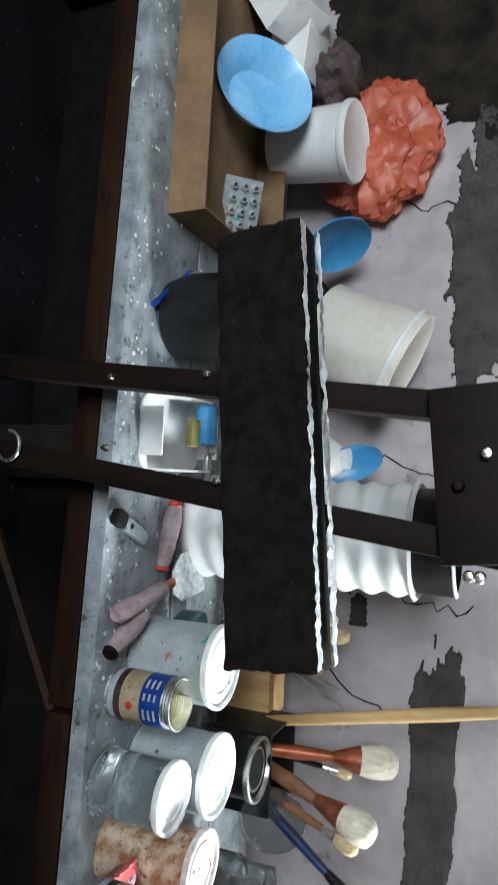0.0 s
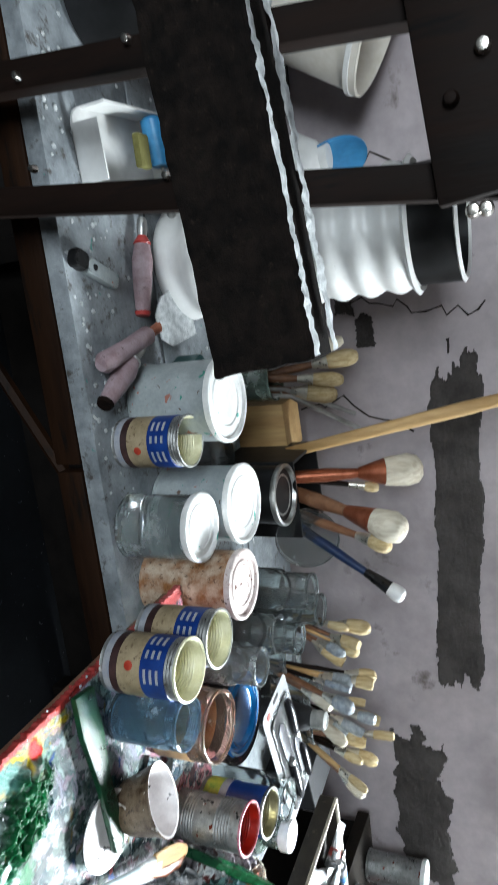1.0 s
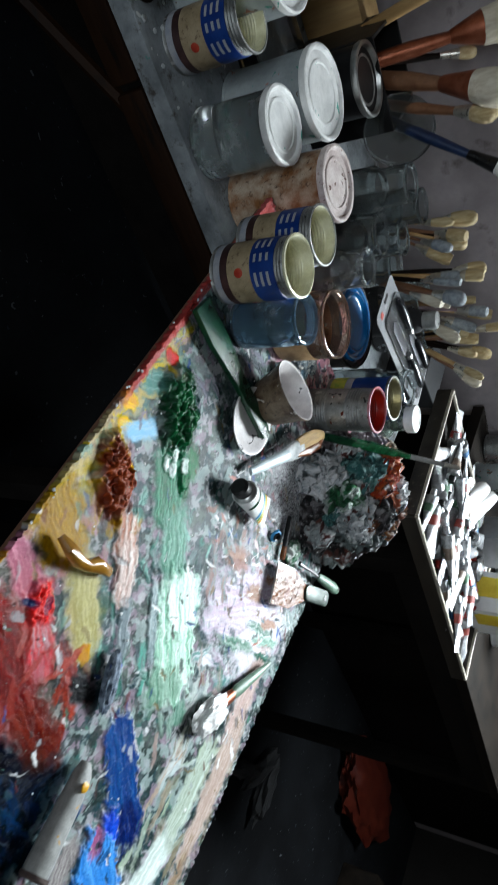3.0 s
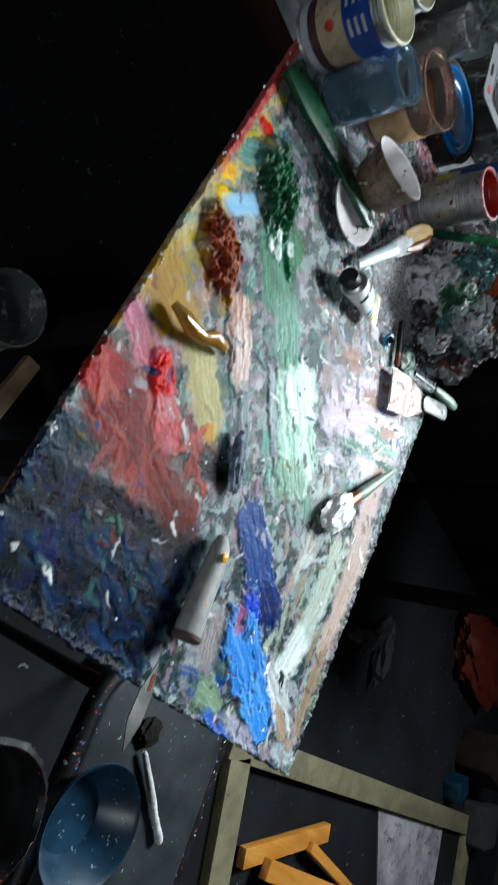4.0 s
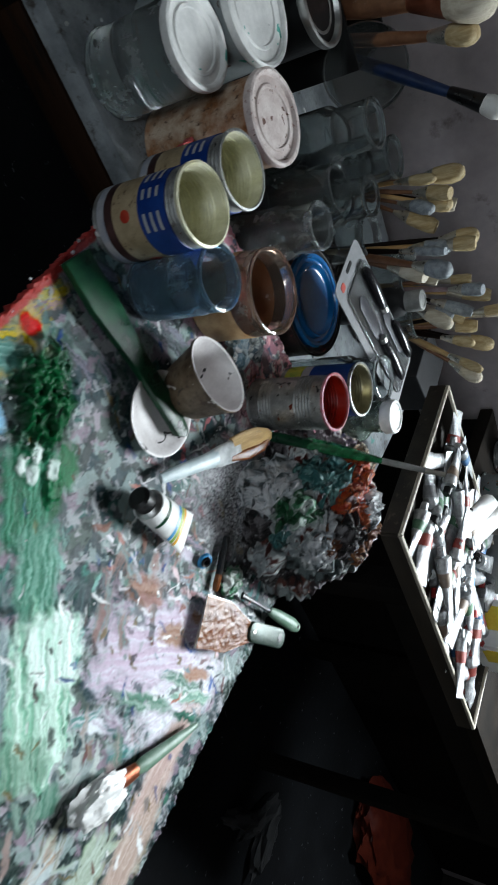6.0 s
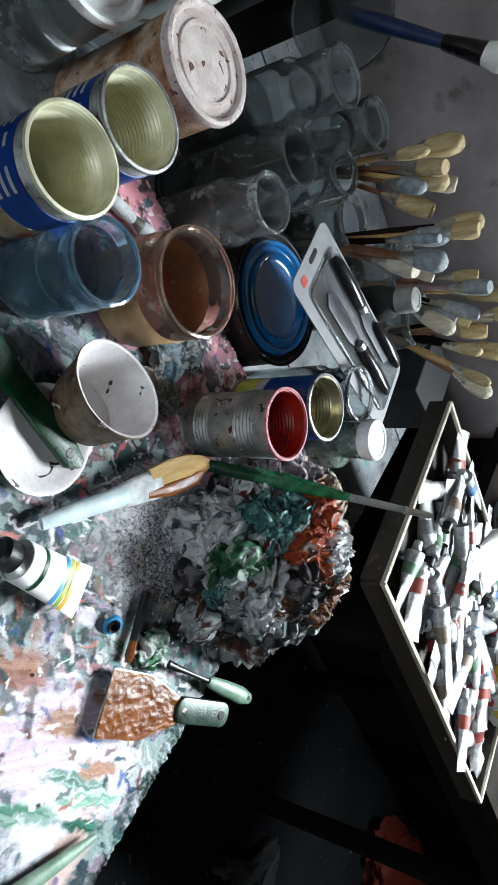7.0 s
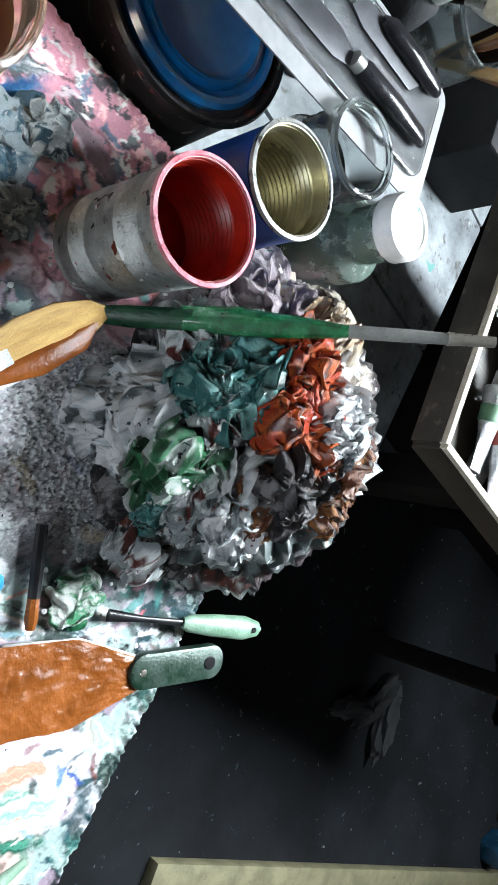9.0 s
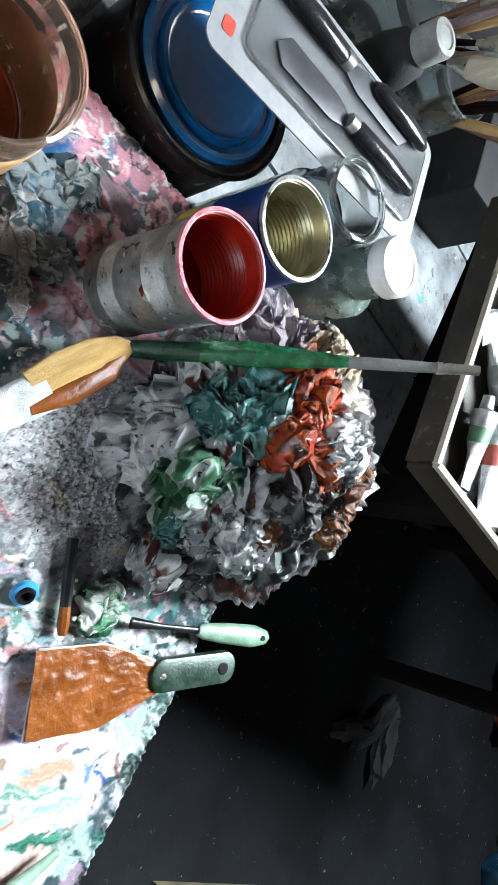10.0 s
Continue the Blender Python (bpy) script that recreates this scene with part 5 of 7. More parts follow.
s = thing("paint_scraper", "broad paint scraper coated in brown paint, metal handle", "scraper")
m, L = place_between((0.064, 0.157), (0.220, 0.243), Z + 0.006, 0.004)
s.matrix_world = m
blade = slab(((0, -0.030), (0.004, 0.031), (0.055, 0.030), (0.100, 0.014), (0.100, -0.010), (0.06, -0.027)), 0.0022, 0.0006)
part("blade", blade, M_STEEL, s)
bm = bmesh.new()
bmesh.ops.create_grid(bm, x_segments=60, y_segments=40, size=0.5)
for v in list(bm.verts):
    x, y = 0.002 + (v.co.x + 0.5) * 0.112, v.co.y
    half = 0.030 if x < 0.055 else 0.030 - (x - 0.055) * 0.38
    n = noise.noise(Vector((x * 60, y * 4, 2))) + 0.5 * noise.noise(Vector((x * 170, y * 12, 5)))
    v.co = Vector((x, y * 2 * half * (0.98 + 0.03 * n), 0.0026 + 0.0014 * abs(n) + 0.0012 * (0.5 - abs(y))))
part("brown_paint", bm, M_UMBER, s, "thick brown paint smeared on the blade")
part("handle", moved(slab(rounded(L - 0.095, 0.026, 0.012), 0.009, 0.003), Matrix.Translation((0.095 + (L - 0.095) / 2, 0.002, -0.002))), M_GREENH, s, "green-stained metal handle")
part("hole", moved(lathe([(0.0025, 0), (0.0045, 0.0003), (0.005, 0.0008), (0.0035, 0.001), (0, 0.0004)], 20), Matrix.Translation((L - 0.014, 0.002, 0.0068))), M_GUN, s)
part("rivet", moved(lathe([(0, 0.0012), (0.0025, 0.0008), (0.003, 0)], 14), Matrix.Translation((0.105, 0.002, 0.0068))), M_BOLT, s)

k = thing("palette_knife", "small palette knife with a mint-coloured handle", "palette knife")
m, L = place_between((0.112, 0.231), (0.246, 0.281), Z + 0.004, 0.004)
k.matrix_world = m
part("shaft", sweep([(0, 0, 0), (0.03, 0, 0.003), (0.065, 0, 0.004)], [0.0045, 0.0022, 0.0028], 10, 0.5), M_GUN, k)
part("handle", sweep([(0.062, 0, 0.004), (0.068, 0, 0.004), (0.09, 0, 0.004), (L - 0.02, 0, 0.004), (L - 0.005, 0, 0.004), (L, 0, 0.004)], [0.004, 0.0065, 0.0085, 0.0095, 0.006, 0.001], 14, 0.7), M_MINT, k)
part("hole", moved(lathe([(0, 0.0006), (0.002, 0.0006), (0.0024, 0)], 12), Matrix.Translation((L - 0.013, 0, 0.0103))), M_GUN, k)

f = thing("flat_brush", "wide flat brush loaded with ochre and brown paint, pale handle", "brush")
m, L = place_between((-0.104, 0.213), (-0.019, 0.384), Z + 0.009, 0.020)
f.matrix_world = m
part("handle", sweep([(0, 0, 0), (0.03, 0, 0.001), (0.065, 0, 0.002), (0.085, 0, 0.002)], [0.006, 0.008, 0.009, 0.011], 14, 0.5), M_ICE, f)
part("ferrule", sweep([(0.080, 0, 0.002), (0.095, 0, 0.002), (0.122, 0, 0.002)], [0.011, 0.013, 0.0145], 16, 0.45), M_CRUST, f, "ferrule smeared with white paint")
part("bristles", roughen(sweep([(0.112, 0.003, 0.003), (0.135, 0.004, 0.003), (0.16, 0.004, 0.003), (L - 0.012, 0.003, 0.002), (L, 0.001, 0.001)], [0.013, 0.0155, 0.0145, 0.009, 0.002], 24, 0.36), 0.0012, 0.004), M_OCHREBR, f)
part("paint_load", roughen(sweep([(0.105, -0.006, 0.006), (0.135, -0.008, 0.006), (0.165, -0.006, 0.005), (L - 0.012, -0.002, 0.004)], [0.004, 0.0085, 0.0075, 0.002], 16, 0.45), 0.0012, 0.005), M_UMBER, f, "streak of brown paint along the bristles")

t = thing("paint_tube", "white oil paint tube with black cap and rainbow print", "paint tube")
m, L = place_between((-0.124, 0.168), (-0.030, 0.204), Z + 0.020, -0.010)
t.matrix_world = m
bm = bmesh.new()
rings = []
for i in range(14):
    q = i / 13
    ry, rz = 0.017 + 0.006 * q, 0.017 * (1 - q) + 0.0012
    rings.append([bm.verts.new((0.022 + (L - 0.022) * q, ry * math.cos(a), rz * math.sin(a))) for a in (2 * math.pi * j / 24 for j in range(24))])
for a, b in zip(rings, rings[1:]):
    for j in range(24):
        bm.faces.new((a[j], a[(j + 1) % 24], b[(j + 1) % 24], b[j]))
bm.faces.new(rings[0][::-1])
bm.faces.new(rings[-1])
part("body", roughen(bm, 0.0006, 0.012), M_TUBEW, t)
part("cap", moved(lathe([(0, 0), (0.011, 0), (0.0125, 0.002), (0.0125, 0.016), (0.009, 0.019), (0, 0.019)], 24), pose(0.021, 0, 0, 0, -90, 0)), M_BLACKP, t, "black screw cap")
part("shoulder", moved(lathe([(0.017, 0), (0.0135, 0.005), (0.009, 0.007), (0, 0.007)], 24), pose(0.023, 0, 0, 0, -90, 0)), M_STEEL, t)
for i, (mm, q) in enumerate(((M_DKGREEN, 0.20), (M_BLUEP, 0.56), (M_GREENLAB, 0.64), (M_YELLOW, 0.72))):
    ry, rz = 0.0174 + 0.006 * q, 0.0172 * (1 - q) + 0.0016
    bm = bmesh.new()
    ring = [[bm.verts.new((0.022 + (L - 0.022) * (q + e), ry * math.cos(a), rz * math.sin(a))) for a in (math.pi * j / 12 for j in range(1, 12))] for e in (0.0, 0.05)]
    for j in range(10):
        bm.faces.new((ring[0][j], ring[0][j + 1], ring[1][j + 1], ring[1][j]))
    part("printed_stripe", bm, mm, t)

g = thing("paint_tube", "squeezed grey paint tube with a yellow mark, lying flat", "paint tube")
m, L = place_between((-0.080, -0.290), (-0.091, -0.188), Z + 0.013, -0.003)
g.matrix_world = m
part("body", roughen(sweep([(0, 0, 0), (0.01, 0, 0), (0.04, 0.001, 0), (0.07, 0, 0), (0.092, 0, 0), (L, 0, -0.002)], [0.014, 0.0145, 0.013, 0.012, 0.0105, 0.006], 20, 0.85), 0.0012, 0.014), M_TUBEG, g)
part("crimped_end", moved(lathe([(0, -0.002), (0.012, -0.002), (0.0145, 0.0), (0.0145, 0.004)], 20), pose(0, 0, 0, 0, 90, 0)), M_CLOTH, g)
part("yellow_mark", moved(crumpled(0.004, 0.4, 3, 2), Matrix.Translation((0.082, 0.002, 0.0095))), M_YELLOW, g)

r = thing("paint_brush", "brush with a red-brown ferrule and a thick dab of white paint", "brush")
m, L = place_between((0.150, 0.078), (0.052, -0.070), Z + 0.006, 0.0)
r.matrix_world = m
part("handle", sweep([(0, 0, 0), (0.03, 0, 0), (0.085, 0, 0), (0.10, 0, 0)], [0.003, 0.006, 0.009, 0.006], 12, 0.7), M_MINT, r)
part("ferrule", sweep([(0.098, 0, 0), (0.112, 0, 0), (0.125, 0, 0)], [0.008, 0.009, 0.008], 12, 0.7), M_COPPER, r)
part("white_paint", moved(crumpled(0.020, 0.42, 6, 5, 0.4), Matrix.Translation((0.148, 0.002, -0.009)) @ Matrix.Diagonal((1.35, 0.8, 1, 1))), M_TUBEW, r, "lump of fresh white paint")

d = thing("spatula_knife", "pointed steel spatula blade hanging over the palette edge", "palette knife")
m, L = place_between((-0.090, -0.318), (-0.078, -0.398), Z + 0.005, 0.0)
d.matrix_world = m
part("blade", slab(((0, 0), (0.03, -0.009), (0.055, -0.010), (L, 0), (0.055, 0.008), (0.03, 0.008)), 0.0012, 0.0003), M_STEEL, d, smooth=False)
part("rust_spot", moved(slab(rounded(0.016, 0.004, 0.0018), 0.0004), Matrix.Translation((0.02, 0.001, 0.0012))), M_COPPER, d, smooth=False)

v = thing("palette_knife", "palette knife with a long dark green painted handle", "palette knife")
m, L = place_between((-0.338, 0.262), (-0.120, 0.268), Z + 0.004, 0.006)
v.matrix_world = m
part("handle", slab(((0, -0.018), (0.004, 0.016), (0.06, 0.016), (0.12, 0.010), (0.19, 0.012), (L, 0.006), (L + 0.004, -0.002), (L - 0.006, -0.012), (0.12, -0.012), (0.05, -0.020)), 0.009, 0.003), M_DKGREEN, v)
part("hole", moved(lathe([(0, 0.0006), (0.004, 0.0006), (0.0046, 0)], 14), Matrix.Translation((L - 0.014, -0.002, 0.0088))), M_GUN, v)

o = thing("saucer", "small shallow saucer smeared with grey-green paint", "saucer", (-0.155, 0.258, Z - 0.001))
part("dish", lathe([(0, 0.001), (0.024, 0.0), (0.040, 0.008), (0.045, 0.010), (0.046, 0.0125), (0.043, 0.0125), (0.037, 0.009), (0.022, 0.004), (0, 0.0045)], 48, 0.015, 4), M_CUPIN, o)

q = thing("paint_brush", "slim dark brush with an orange tip", "brush")
m, L = place_between((0.034, 0.258), (0.066, 0.200), Z + 0.003)
q.matrix_world = m
part("handle", sweep([(0, 0, 0), (0.02, 0, 0), (L * 0.7, 0, 0)], [0.004, 0.0045, 0.004], 8), M_GUN, q)
part("bristles", sweep([(L * 0.7, 0, 0), (L * 0.9, 0, 0), (L, 0, 0)], [0.004, 0.0045, 0.003], 8), M_UMBER, q)
c = thing("screw_top", "small grey screw cap in a ring of blue paint", "cap", (0.025, 0.212, Z), (25, 10, 0))
c.scale = (0.75, 0.75, 0.75)
part("cap", lathe([(0, 0.002), (0.004, 0.002), (0.005, 0.008), (0.0075, 0.009), (0.0085, 0.007), (0.009, 0), (0, 0)], 24), M_GUN, c)
part("blue_ring", lathe([(0.0085, 0.0), (0.013, 0.001), (0.012, 0.005), (0.009, 0.006)], 24, 0.08, 5), M_BLUEP, c)
b2 = brush("paint-caked thin brush lying on the pink board", (-0.300, 0.438, Z + 0.008), (-0.222, 0.478, Z + 0.004), 0.006, 0.008, 0, 0.02, 0.008, M_CRUST, M_CRUST, M_STEEL)
o = thing("ochre_paint_squeeze", "twisted squeeze of glossy ochre oil paint", "paint", (0, 0, Z))
part("paint", roughen(sweep([(-0.285, -0.062, 0.004), (-0.272, -0.066, 0.010), (-0.255, -0.066, 0.010), (-0.24, -0.062, 0.008), (-0.232, -0.052, 0.010), (-0.215, -0.046, 0.007), (-0.206, -0.046, 0.002)], [0.004, 0.007, 0.0075, 0.0065, 0.009, 0.007, 0.002], 16), 0.003, 0.012), surf("glossy_ochre_paint", C("8a5f1c"), C("a8782c"), 0.02, 0.22, bump=0.2, coat=0.7), o)
bl = thing("blue_paint_dab", "ridge of grey-blue paint pushed up by a knife", "paint", (-0.120, -0.116, Z - 0.001))
part("ridge", moved(crumpled(0.016, 0.30, 9, 4, 0.4), pose(0, 0, 0, 0, 0, -60) @ Matrix.Diagonal((1.5, 0.5, 1, 1))), surf("grey_blue_paint", C("28384c"), C("8494a4"), 0.008, 0.4, bump=0.6, spec=0.25), bl)
part("blue_streak", moved(crumpled(0.006, 0.4, 8, 3, 0.5), pose(-0.006, 0.014, 0.004, 0, 0, -60)), M_BLUELAB, bl)

# ---- the caked rag heap at the palette's corner ----
heap_bits = bmesh.new()
bmesh.ops.create_icosphere(heap_bits, subdivisions=6, radius=1.0)
SEEDS = [(Vector(p).normalized(), C(c)) for p, c in (
    ((-0.88, -0.45, 0.02), "e2e2e4"), ((-0.95, -0.25, 0.2), "d6d6d8"), ((-0.8, -0.17, 0.57), "2f5a5e"), ((-0.7, -0.3, 0.65), "3c6a6c"),
    ((-0.39, 0.17, 0.92), "a03a1c"), ((-0.2, 0.0, 1.0), "a8502c"), ((-0.02, 0.06, 1.0), "d9dcdc"), ((-0.42, -0.67, 0.6), "dcdedc"),
    ((-0.7, -0.43, 0.57), "1d4a34"), ((-0.5, -0.85, 0.3), "8f9294"), ((0.2, -0.5, 0.8), "3f4a4a"), ((-0.2, -0.96, -0.18), "1a1a1c"),
    ((-0.63, -0.77, 0.12), "3a5c5a"), ((-0.6, -0.7, -0.4), "2a2628"), ((-0.9, 0.3, 0.2), "7a7478"), ((-0.41, 0.72, 0.57), "d8c8b4"),
    ((-0.2, 0.5, 0.9), "cfc4b8"), ((-0.8, 0.5, 0.4), "a89aa4"), ((0.2, -1.0, 0.1), "2a2224"), ((0.22, -0.15, 0.98), "6a4a34"), ((0.0, -0.8, 0.6), "6d7878"))]
rk = random.Random(4)
SEEDS += [(Vector((rk.uniform(-1, 1), rk.uniform(-1, 0.6), rk.uniform(-0.4, 1))).normalized(), C(rk.choice(("1c1c1e", "d8d8d8", "6a3a30", "2c4c4a", "9aa0a0", "3a3034", "efefef", "4a6a64", "8a5a48", "201d20")))) for _ in range(26)]

SEED_WAYS = np.array([s[0] for s in SEEDS])


def heap_point(d):
    q = d * 2.2
    w = Vector((noise.noise(q + Vector((9, 0, 0))), noise.noise(q + Vector((0, 9, 0))), noise.noise(q + Vector((0, 0, 9)))))
    q = q + w * 0.6
    r = 0.86 + 0.16 * noise.noise(q) + 0.16 * abs(noise.noise(q * 1.9)) + 0.10 * abs(noise.noise(q * 4.2)) + 0.05 * noise.noise(q * 8) + 0.035 * noise.noise(q * 17) + 0.02 * noise.noise(q * 33)
    return r, w


hm_cols = []
for vert in heap_bits.verts:
    d = vert.co.normalized()
    r, w = heap_point(d)
    fine = noise.noise(d * 14 + w * 2)
    e = (d + w * 0.12 + Vector((fine, noise.noise(d * 14 + Vector((3, 0, 0))), noise.noise(d * 14 + Vector((0, 3, 0))))) * 0.07).normalized()
    best = SEEDS[int(np.argmax(SEED_WAYS @ np.array(e)))]
    tone = noise.noise(d * 9 + w * 3) + 0.6 * noise.noise(d * 23)
    base = tuple(0.95 * k for k in best[1][:3])
    if tone > 0.5:
        base = C("dcdede")[:3]
    elif tone < -0.34:
        base = C("121214")[:3] if noise.noise(d * 5 + Vector((4, 0, 0))) > -0.2 else C("3c1c1a")[:3]
    hm_cols.append(base)
    s3 = Vector((noise.noise(d * 6), noise.noise(d * 6 + Vector((5, 0, 0))), noise.noise(d * 6 + Vector((0, 5, 0))))) * 0.006
    vert.co = Vector((d.x * r * 0.108, d.y * r * 0.108, max(-0.02, d.z * r * 0.102))) + s3
heap = thing("paint_rag_heap", "heap of rags caked in white, teal, orange and dark dried paint", "rag heap", (0.122, 0.392, TOP + 0.018))
heap.scale = (1.0, 1.16, 1.04)
ob = part("caked_rag", heap_bits, M_HEAP, heap)
painted(ob.data, np.array(hm_cols))


def folded_skin(size, seed, colours):
    """A scrap of rag stiff with paint: sharp folds, ragged rim turned under, streaks of several colours."""
    bm = bmesh.new()
    n = 34
    o = Vector((seed * 3.1, seed * 1.7, seed * 0.9))
    grid, cols = [], []
    for i in range(n + 1):
        row = []
        for j in range(n + 1):
            u, v = 2 * i / n - 1, 2 * j / n - 1
            x, y = u * math.sqrt(1 - v * v / 2), v * math.sqrt(1 - u * u / 2)
            p = Vector((x, y, 0)) * 1.1 + o
            wrp = Vector((noise.noise(p * 1.4), noise.noise(p * 1.4 + Vector((7, 0, 0))), 0))
            q = p + wrp * 0.7
            fold = 0.62 * (1 - 2.2 * abs(noise.noise(q * 1.5))) + 0.34 * (1 - 2.2 * abs(noise.noise(q * 3.4))) + 0.16 * (1 - 2.2 * abs(noise.noise(q * 7.5)))
            rr = x * x + y * y
            edge = 1 + 0.4 * noise.noise(Vector((x, y, 0)) * 2.2 + o)
            z = 0.55 * fold + 0.25 - 0.75 * rr * rr
            side = Vector((noise.noise(q * 2.6), noise.noise(q * 2.6 + Vector((0, 8, 0))), 0)) * 0.26
            row.append(bm.verts.new(Vector((x * edge + side.x, y * edge + side.y, z)) * size))
            tone = noise.noise(q * 2.3 + Vector((3, 3, 3))) + 0.55 * noise.noise(q * 6.5)
            cols.append(colours[0] if tone > -0.02 else colours[1] if tone > -0.30 else colours[2])
        grid.append(row)
    for i in range(n):
        for j in range(n):
            bm.faces.new((grid[i][j], grid[i + 1][j], grid[i + 1][j + 1], grid[i][j + 1]))
    return bm, [C(c)[:3] for c in cols]


SKINS = {"white": ("f0f0f2", "c0c6ca", "5a6466"), "teal": ("2f6a6a", "72a09c", "143434"), "rust": ("b03a18", "cc6028", "4a1a0e"), "dark": ("1c1a1c", "4a4446", "8a8688"), "green": ("0e4a2a", "2c7048", "b4c0ba"), "cream": ("d4c8b4", "a88a6c", "4a3a30"), "mixed": ("a8b0b2", "e0e4e4", "5a2420"), "brown": ("6a3c24", "a06a3c", "241814"), "mauve": ("94868e", "b4a8ae", "4a3a42")}
rk = random.Random(9)
for what, n, (ax, ay, az), sprd, big in (
    ("mixed", 6, (-0.5, -0.5, 0.6), 0.5, 0.020), ("dark", 8, (-0.2, -0.96, -0.15), 0.3, 0.022), ("dark", 4, (-0.75, -0.6, -0.35), 0.2, 0.020), ("mauve", 5, (-0.8, 0.5, 0.35), 0.2, 0.022),
    ("brown", 5, (0.22, -0.2, 0.95), 0.15, 0.018), ("brown", 3, (-0.2, -0.45, 0.85), 0.12, 0.016), ("white", 4, (-0.02, 0.06, 1.0), 0.13, 0.026), ("dark", 3, (-0.15, -0.55, 0.75), 0.2, 0.018),
    ("white", 5, (-0.42, -0.67, 0.58), 0.14, 0.020), ("teal", 4, (-0.63, -0.77, 0.15), 0.15, 0.020), ("mixed", 4, (-0.3, -0.9, 0.3), 0.15, 0.018), ("cream", 4, (-0.41, 0.72, 0.6), 0.15, 0.022),
    ("white", 6, (-0.88, -0.45, 0.05), 0.13, 0.030), ("green", 3, (-0.68, -0.48, 0.52), 0.08, 0.022), ("rust", 5, (-0.36, 0.12, 0.92), 0.13, 0.024), ("teal", 3, (-0.8, -0.15, 0.58), 0.08, 0.034), ("rust", 2, (-0.1, -0.05, 1.0), 0.10, 0.018)):
    for _ in range(n):
        d = Vector((ax + rk.gauss(0, sprd), ay + rk.gauss(0, sprd), az + rk.gauss(0, sprd))).normalized()
        r, w = heap_point(d)
        c = Vector((d.x * r * 0.104, d.y * r * 0.104, max(-0.012, d.z * r * 0.098)))
        bm, cols = folded_skin(big * rk.uniform(0.75, 1.2), rk.random() * 40, SKINS[what])
        tilt = d.to_track_quat("Z", "Y").to_matrix().to_4x4()
        ob = part("paint_fold", moved(bm, Matrix.Translation(c) @ tilt @ pose(0, 0, 0, 0, 0, rk.uniform(0, 360))), M_HEAP, heap)
        painted(ob.data, np.array(cols))

# crumpled plastic film with paint, beside the tins
for i, (x, y, sz) in enumerate(((-0.125, 0.425, 0.026), (-0.105, 0.455, 0.020), (-0.12, 0.385, 0.024), (-0.15, 0.37, 0.018), (-0.09, 0.40, 0.016), (-0.10, 0.362, 0.018), (-0.135, 0.345, 0.02))):
    bm, cols = folded_skin(sz, 20 + 3 * i, (("a4b4bc", "4c7488", "d8dcde"), ("8a9498", "c4cccc", "2c4c5c"), ("b4a8aa", "e0e2e2", "5a6c70"))[i % 3])
    ob = tagged(part("crumpled_plastic", moved(bm, Matrix.Translation((0, 0, 0.004)) @ Matrix.Diagonal((1, 1, 0.4, 1))), M_HEAP), "crumpled plastic film scrap smeared with pale paint", "plastic scrap", "plastic scraps")
    ob.location = (x, y, Z)
    painted(ob.data, np.array(cols))
w = thing("paint_wad", "crumpled white and green dried paint skin", "paint scrap", (0.084, 0.230, Z))
bm, cols = folded_skin(0.020, 11, ("d4dcd6", "4a9068", "a4b4aa"))
painted(part("skin", moved(bm, Matrix.Translation((0, 0, 0.002)) @ Matrix.Diagonal((1, 1, 0.5, 1))), M_HEAP, w).data, np.array(cols))
part("green_smear", moved(crumpled(0.006, 0.3, 4, 3), Matrix.Translation((0.010, -0.012, 0.0))), M_DKGREEN, w)
lb = thing("long_brush", "long thin brush, handle grey, lower end thick with green paint", "brush", (-0.035, 0.372, 0.842))
A, B = Vector((0, 0, 0)), Vector((0.125 + 0.035, 0.472 - 0.372, 1.027 - 0.842))
part("bristles", roughen(sweep([A, A.lerp(B, 0.15), A.lerp(B, 0.3)], [0.004, 0.0065, 0.0068], 12), 0.0016, 0.006), M_DKGREEN, lb, "bristles clogged with dark green paint")
part("green_paint", roughen(sweep([A.lerp(B, 0.28), A.lerp(B, 0.4), A.lerp(B, 0.55), A.lerp(B, 0.66)], [0.0068, 0.0088, 0.0068, 0.0044], 14), 0.0026, 0.006, 3), surf("wet_green_paint", C("0c4a26"), C("1f7a48"), 0.01, 0.25, bump=0.4, coat=0.7), lb, "wet green paint along the handle")
part("handle", sweep([A.lerp(B, 0.6), A.lerp(B, 0.8), A.lerp(B, 0.9)], [0.0042, 0.0042, 0.0036], 12), M_TUBEG, lb)
part("ferrule", sweep([A.lerp(B, 0.89), A.lerp(B, 0.92), B], [0.0044, 0.0038, 0.0034], 12), M_FERR, lb)

# crumbs of dried paint on the board
rk = random.Random(77)
bits = []
for _ in range(420):
    side = rk.random()
    if side < 0.45:
        x, y = rk.gauss(0.05, 0.07), rk.gauss(0.33, 0.08)
    elif side < 0.75:
        v = rk.random()
        e = FL.lerp(NL, v) if rk.random() < 0.2 else NR.lerp(FR, v)
        x, y = e.x + rk.gauss(0, 0.004), e.y
    else:
        x, y = rk.uniform(-0.3, 0.15), rk.uniform(-0.33, 0.45)
    if -0.375 < x < 0.16 and -0.34 < y < 0.48:
        bits.append(moved(crumpled(rk.uniform(0.0006, 0.0017), 0.6, rk.random() * 90, 1, 0.5), Matrix.Translation((x, y, Z - 0.001))))
tagged(part("dried_paint_crumbs", joined(*bits), M_CRUST), "crumbs of dried paint scattered on the palette", "paint crumbs", kind="stuff")

